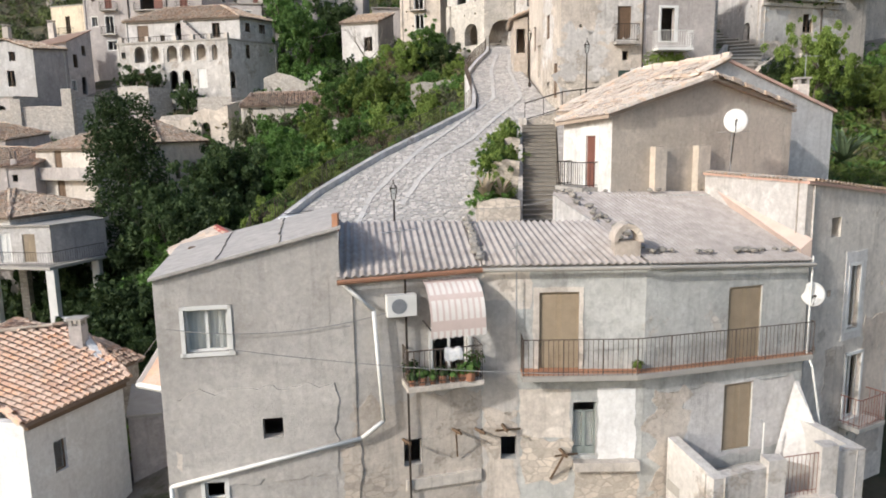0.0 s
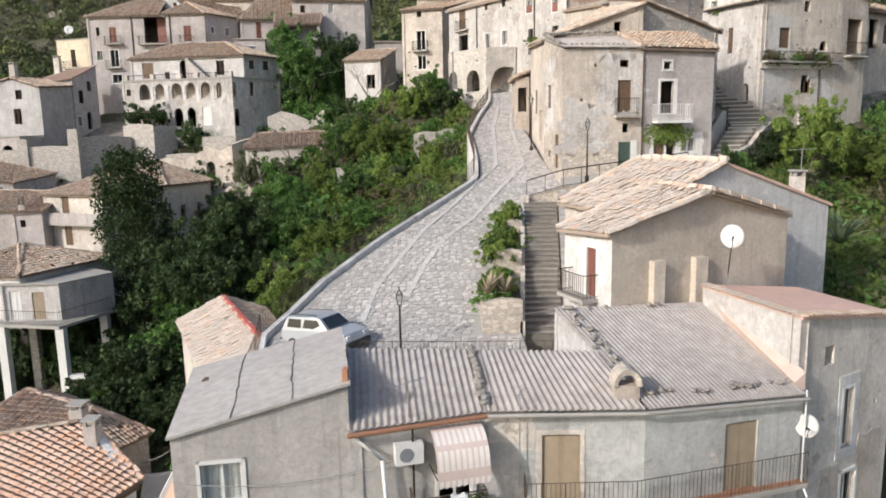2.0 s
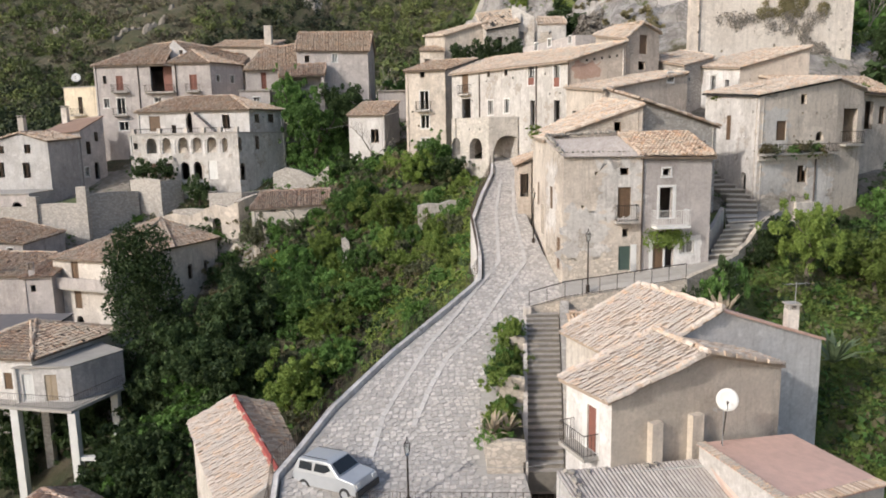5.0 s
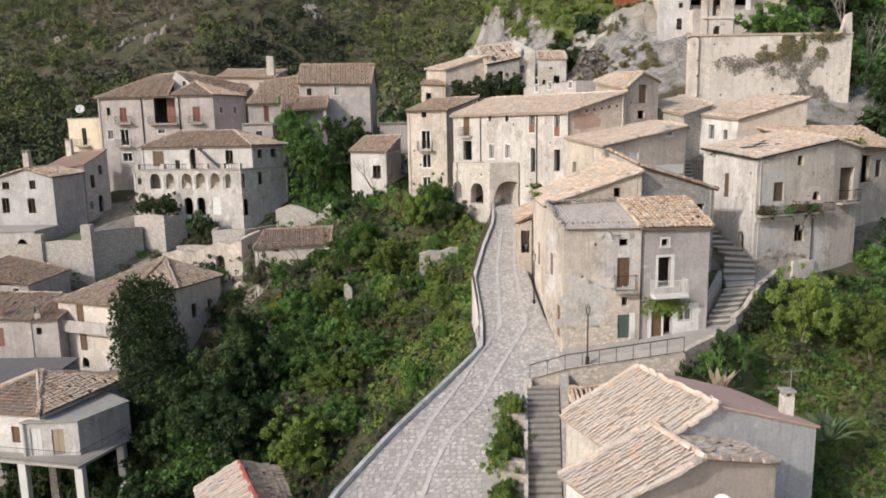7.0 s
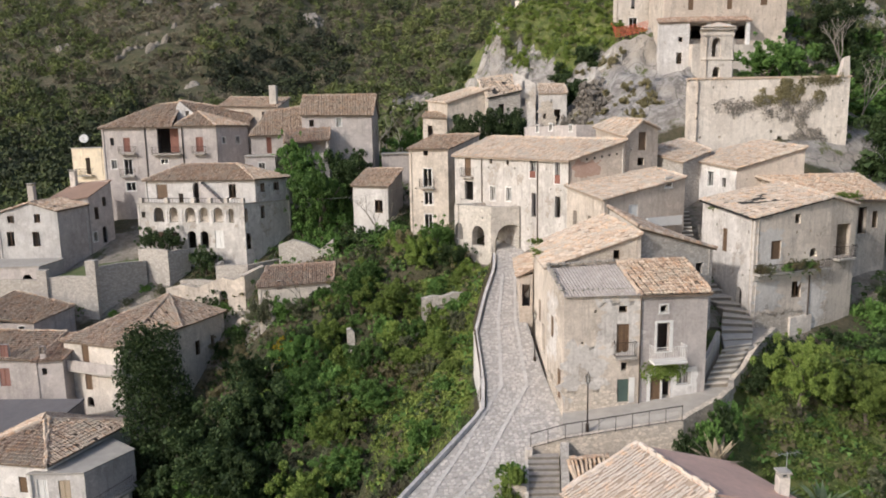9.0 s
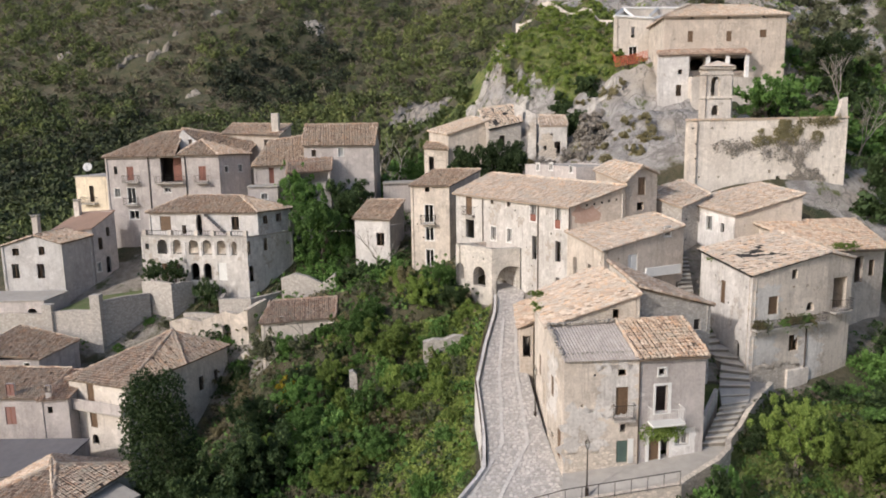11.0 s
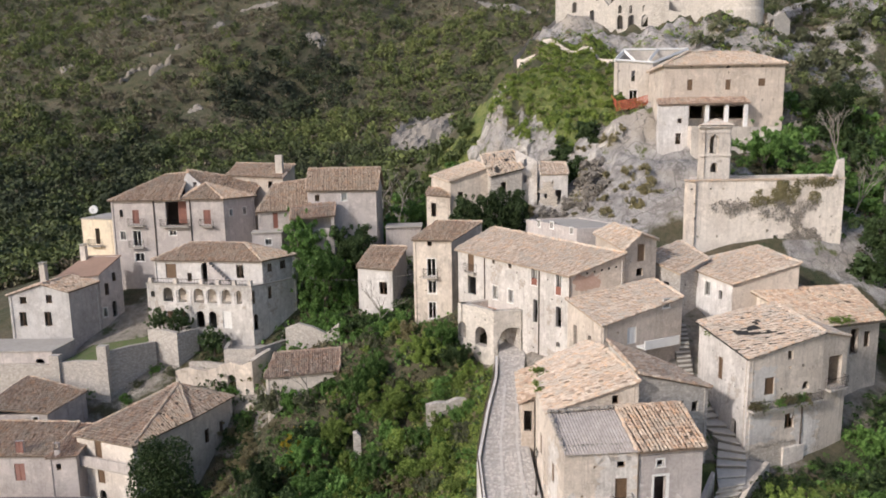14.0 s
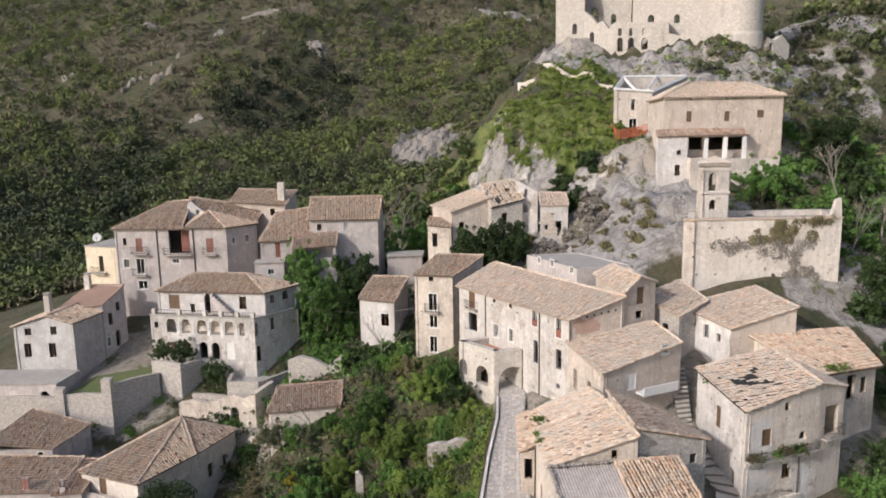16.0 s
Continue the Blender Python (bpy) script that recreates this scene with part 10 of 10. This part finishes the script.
for k, (mt, nm) in enumerate(((L_GREEN, "green"), (L_DARK, "dark"), (L_DRY, "dry"))):
    carpet("undergrowth", nm + " brambles and grass over the slope", "undergrowth", spots(900, -32, 4, 28, 100, 0.5, 1.1, 70 + k, slope_ok) + spots(300, 14, 40, 24, 48, 0.4, 1.0, 80 + k, slope_ok), mt, 14, 0.19, 0.9)
    carpet("undergrowth", nm + " grass and weeds on the castle hill", "undergrowth", spots(420, 6, 28, 98, 130, 0.4, 0.9, 90 + k, lambda x, y: slope_ok(x, y) and float(ground_raw(x, y)) > 36) + spots(400, 30, 75, 74, 126, 0.5, 1.2, 95 + k, slope_ok), mt if k else L_BRIGHT, 12, 0.19, 0.9)


carpet("undergrowth", "fresh grass and weeds in the garden", "undergrowth", spots(1300, 13.5, 38, 27, 48, 0.35, 0.8, 110, slope_ok), L_BRIGHT, 44, 0.11, 0.9)
carpet("undergrowth", "green weeds in the garden", "undergrowth", spots(800, 13.5, 40, 27, 56, 0.3, 0.7, 111, slope_ok), L_GREEN, 36, 0.12, 0.9)
EDGE = lambda x, y: slope_ok(x, y) and 0.6 < lerp_list(LEFT, y) - x < 8
carpet("undergrowth", "fresh grass below the road wall", "undergrowth", spots(900, -16, 5, 27, 66, 0.35, 0.75, 112, EDGE), L_BRIGHT, 36, 0.12, 0.9)
carpet("undergrowth", "green weeds below the road wall", "undergrowth", spots(900, -16, 5, 27, 66, 0.4, 0.85, 113, EDGE), L_MEADOW, 36, 0.12, 0.9)


# stands on the mountain: centre, radii, share of trees, how dark they are (0) or fresh (1)
# low tones at (-128, 200) and (-100, 160) put slope shade into leaf colour
STANDS = [(-72, 308, 27, 40, 0.95, 0.08), (-45, 283, 16, 14, 0.9, 0.55), (-100, 322, 10, 13, 0.85, 0.6), (4, 335, 34, 55, 0.9, 0.62), (-45, 385, 40, 35, 0.75, 0.4), (-128, 200, 34, 70, 0.97, 0.22),
          (-165, 262, 36, 26, 0.9, 0.45), (-185, 318, 40, 22, 0.7, 0.6), (-62, 258, 46, 13, 0.95, 0.55), (-235, 400, 60, 40, 0.7, 0.6), (-30, 225, 50, 22, 0.95, 0.4), (-100, 160, 60, 28, 0.97, 0.3), (30, 280, 30, 40, 0.9, 0.5), (-10, 180, 40, 30, 0.95, 0.45)]
SCRUBS = [(-122, 300, 27, 30), (-140, 352, 40, 36), (-104, 283, 16, 22), (-195, 372, 44, 20), (-112, 395, 44, 28), (-90, 350, 16, 16), (-20, 405, 60, 22)]


def mountain_cover(n, seed, woods):
    """Crowns strewn over the mountain: woods where a stand is, scrub between them."""
    rnd, out = random.Random(seed), []
    while len(out) < n:
        y = 128 + 400 * rnd.random() ** 1.15
        x = rnd.uniform(-0.70 * y - 10, 0.16 * y + 10 if rnd.random() < 0.74 else 0.62 * y + 20)
        if (x > -8 and y < 165 and x < 75) or any(math.hypot((x - a) / (rx + 4), (y - b + 3) / (ry + 6)) < 1 for a, b, rx, ry in SCARS):
            continue
        if any(abs(x - a[0] - (b[0] - a[0]) * (y - a[1]) / (b[1] - a[1])) < w + 2.2 and a[1] - 7 < y < b[1] for a, b, w in STREAKS):
            continue
        wob = noise.fractal(Vector((x * 0.03, y * 0.03, 1.7)), 0.9, 2.0, 4)
        share, fresh, best = 0.5, 0.45, 1.0
        for a, b, rx, ry, sh, fr in STANDS:
            d = math.hypot((x - a) / rx, (y - b) / ry) + 0.5 * wob
            if d < best:
                share, fresh, best = sh, fr, d
        if best == 1.0 and any(math.hypot((x - a) / rx, (y - b) / ry) + 0.5 * wob < 1 for a, b, rx, ry in SCRUBS):
            share = 0.07
        if (rnd.random() < share) != woods:
            if woods or rnd.random() < 0.7:
                continue
        patch = noise.fractal(Vector((x * 0.06, y * 0.06, 9.3)), 0.9, 2.0, 3)
        if woods:
            out.append((x, y, 0, rnd.uniform(1.5, 3.9) * (1.15 if fresh < 0.3 else 1.0), min(1, max(0, fresh + 0.28 * patch + rnd.gauss(0, 0.13)))))
        else:
            out.append((x, y, 0, rnd.uniform(0.8, 2.3), min(1, max(0, 0.45 + 0.35 * patch + rnd.gauss(0, 0.22)))))
    A = np.array(out)
    A[:, 2] = ground_raw(A[:, 0], A[:, 1])
    A[:, 2] += np.array([relief(a[0], a[1], a[2]) for a in A])
    return A


def crowns(name, label, cat, A, mat, n, size, seed, tall=1.0):
    """Crowns of several leafy lobes each, one mesh."""
    rs = np.random.RandomState(seed)
    N, L = len(A), 6
    lobes = rs.normal(size=(N, L, 3)) * np.array([0.36, 0.36, 0.30]) + np.array([0, 0, 0.55])
    lr = 0.30 + 0.28 * rs.random((N, L))
    out = []
    for k in range(n):
        j = rs.randint(0, L, N)
        i = np.arange(N)
        d = rs.normal(size=(N, 3))
        d[:, 2] = d[:, 2] * 0.8 + 0.35
        d /= np.linalg.norm(d, axis=1)[:, None]
        c = A[:, :3] + (lobes[i, j] + d * (lr[i, j] * (0.75 + 0.35 * rs.random(N)))[:, None]) * A[:, 3:4] * np.array([1, 1, tall])
        nrm = d + rs.normal(size=(N, 3)) * 0.33
        nrm /= np.linalg.norm(nrm, axis=1)[:, None]
        u = np.cross(nrm, rs.normal(size=(N, 3)))
        u /= np.linalg.norm(u, axis=1)[:, None]
        w = np.cross(nrm, u)
        s = size * A[:, 3:4] * (0.6 + 0.8 * rs.random((N, 1)))
        out.append(np.stack([c - u * s, c + u * s * 0.8 - w * s * 0.9, c + u * s * 0.7 + w * s], 1))
    me = quads_mesh(name, np.concatenate(out), mat)
    me.attributes.new("tone", "FLOAT", "FACE").data.foreach_set("value", np.tile(A[:, 4], n).astype(np.float32))
    return tagged(new(name, me), label, cat, kind="stuff")


crowns("far_woods", "mixed green woods over the mountainside", "woods", mountain_cover(6200, 1, True), FOREST, 80, 0.13, 1, 1.15)
crowns("far_scrub", "olive brown scrub over the mountainside", "scrub", mountain_cover(10500, 2, False), MAQUIS, 28, 0.2, 2, 1.0)


def flank_cover(n, seed, woods):
    """Scrub on the slope beside the church and the monastery."""
    rnd, out = random.Random(seed), []
    while len(out) < n:
        x, y = rnd.uniform(38, 120), rnd.uniform(70, 210)
        if in_foot(x, y, 0.8) or (x < 62 and 112 < y < 145) or x > 0.75 * y + 12 or noise.fractal(Vector((x * 0.09, y * 0.09, seed)), 0.9, 2.0, 3) < (0.05 if woods else -0.5):
            continue
        out.append((x, y, ground_z(x, y) - 0.1, rnd.uniform(0.8, 1.9) if woods else rnd.uniform(0.4, 1.1), min(1, max(0, rnd.gauss(0.4, 0.2)))))
    return np.array(out)


crowns("hill_bushes", "green bushes on the rocky hill flank", "bushes", flank_cover(330, 3, True), FOREST, 260, 0.075, 3, 1.0)
crowns("hill_scrub", "grey olive scrub on the rocky hill flank", "scrub", flank_cover(1300, 4, False), MAQUIS, 60, 0.11, 4, 0.85)

# ---- setts of the road, tiles picked out singly ----
def setts():
    rnd = random.Random(23)
    meshes = []
    for v in range(6):
        a, b = rnd.uniform(0.12, 0.15), rnd.uniform(0.085, 0.11)
        V = []
        for s, z in ((1.0, -0.03), (0.86, 0.035)):
            for cx, cy in ((-a, -b), (a, -b), (a, b), (-a, b)):
                V.append((cx * s * rnd.uniform(0.92, 1.06), cy * s * rnd.uniform(0.92, 1.06), z + (rnd.uniform(-0.008, 0.008) if z > 0 else 0)))
        F = [(4, 5, 6, 7), (0, 1, 5, 4), (1, 2, 6, 5), (2, 3, 7, 6), (3, 0, 4, 7)]
        me = bpy.data.meshes.new("sett")
        me.from_pydata(V, [], F)
        me.materials.append(COBBLE)
        meshes.append((me, V, F))
    BV, BF, singles = [], [], 0
    y = 25.6
    while y < 66:
        l, r = lerp_list(LEFT, y) + 0.15, lerp_list(RIGHT, y) - 0.12
        slope = (road_z(y + 0.3) - road_z(y - 0.3)) / 0.6
        x = l + rnd.uniform(0, 0.3)
        while x < r:
            if not (0.9 < x - (y - 27) * 0.12 < 4 and 27.4 < y < 37.4):
                me, V, F = meshes[rnd.randrange(6)]
                px, py = x, y + rnd.uniform(-0.055, 0.055)
                pz = road_z(py) - 0.05
                yaw = rnd.uniform(-0.3, 0.3) + 0.25
                M = Matrix.Translation((px, py, pz)) @ Matrix.Rotation(math.atan(slope), 4, "X") @ Matrix.Rotation(yaw, 4, "Z")
                if singles < 300 and y > 27.3 and -4.5 < x < 0.5:
                    ob = new("sett", me)
                    ob.parent = ROAD_OB
                    ob.matrix_basis = M
                    singles += 1
                else:
                    i = len(BV)
                    BV += [tuple(M @ Vector(v)) for v in V]
                    BF += [tuple(i + k for k in f) for f in F]
            x += 0.30 + rnd.uniform(-0.03, 0.05)
        y += 0.22
    tagged(put("setts", BV, BF, COBBLE, ROAD_OB, "rows of worn grey setts"), kind="stuff")


setts()
for tl, mat, par in LATE:
    shared = {}
    for verts in tl:
        c = sum((Vector(v) for v in verts), Vector()) / len(verts)
        me = bpy.data.meshes.new("roof_tile")
        me.from_pydata([tuple(Vector(v) - c) for v in verts], [], TILE_F)
        me.materials.append(mat)
        ob = new("roof_tile", me)
        ob.parent = par
        ob.location = c

# pale stone strips for the wheels
TRACK = speckled("pale_track_stone", (0.58, 0.555, 0.525), (0.47, 0.445, 0.42), 4.0, 0.85, 0, 0.4, 0.02, 0.1)
for line in ([(-3.66, 28.57), (-3.30, 30.87), (-2.35, 33.19), (-1.12, 35.94), (0.45, 38.60), (3.2, 44.0), (3.6, 52.0), (4.6, 60.0)], [(-1.85, 30.24), (-1.08, 32.71), (-0.14, 34.84), (1.47, 37.04), (4.9, 44.0), (4.9, 52.0), (5.7, 60.0)]):
    V, F = [], []
    for (xa, ya), (xb, yb) in zip(line, line[1:]):
        d = Vector((xb - xa, yb - ya)).normalized()
        nrm = Vector((d.y, -d.x)) * 0.11
        n = int(math.hypot(xb - xa, yb - ya) / 0.5)
        for k in range(n):
            q = []
            for f, sg in ((k / n, -1), ((k + 0.94) / n, -1), ((k + 0.94) / n, 1), (k / n, 1)):
                x, y = xa + (xb - xa) * f - nrm.x * sg, ya + (yb - ya) * f - nrm.y * sg
                q.append((x, y, road_z(y)))
            i = len(V)
            V += [(x, y, z + 0.012) for x, y, z in q] + [(x, y, z - 0.1) for x, y, z in q]
            F += [tuple(i + c for c in f) for f in ((3, 2, 1, 0), (0, 1, 5, 4), (1, 2, 6, 5), (2, 3, 7, 6), (3, 0, 4, 7))]
    tagged(put("wheel_track", V, F, TRACK, ROAD_OB, "pale stone strip worn by wheels"), kind="stuff")
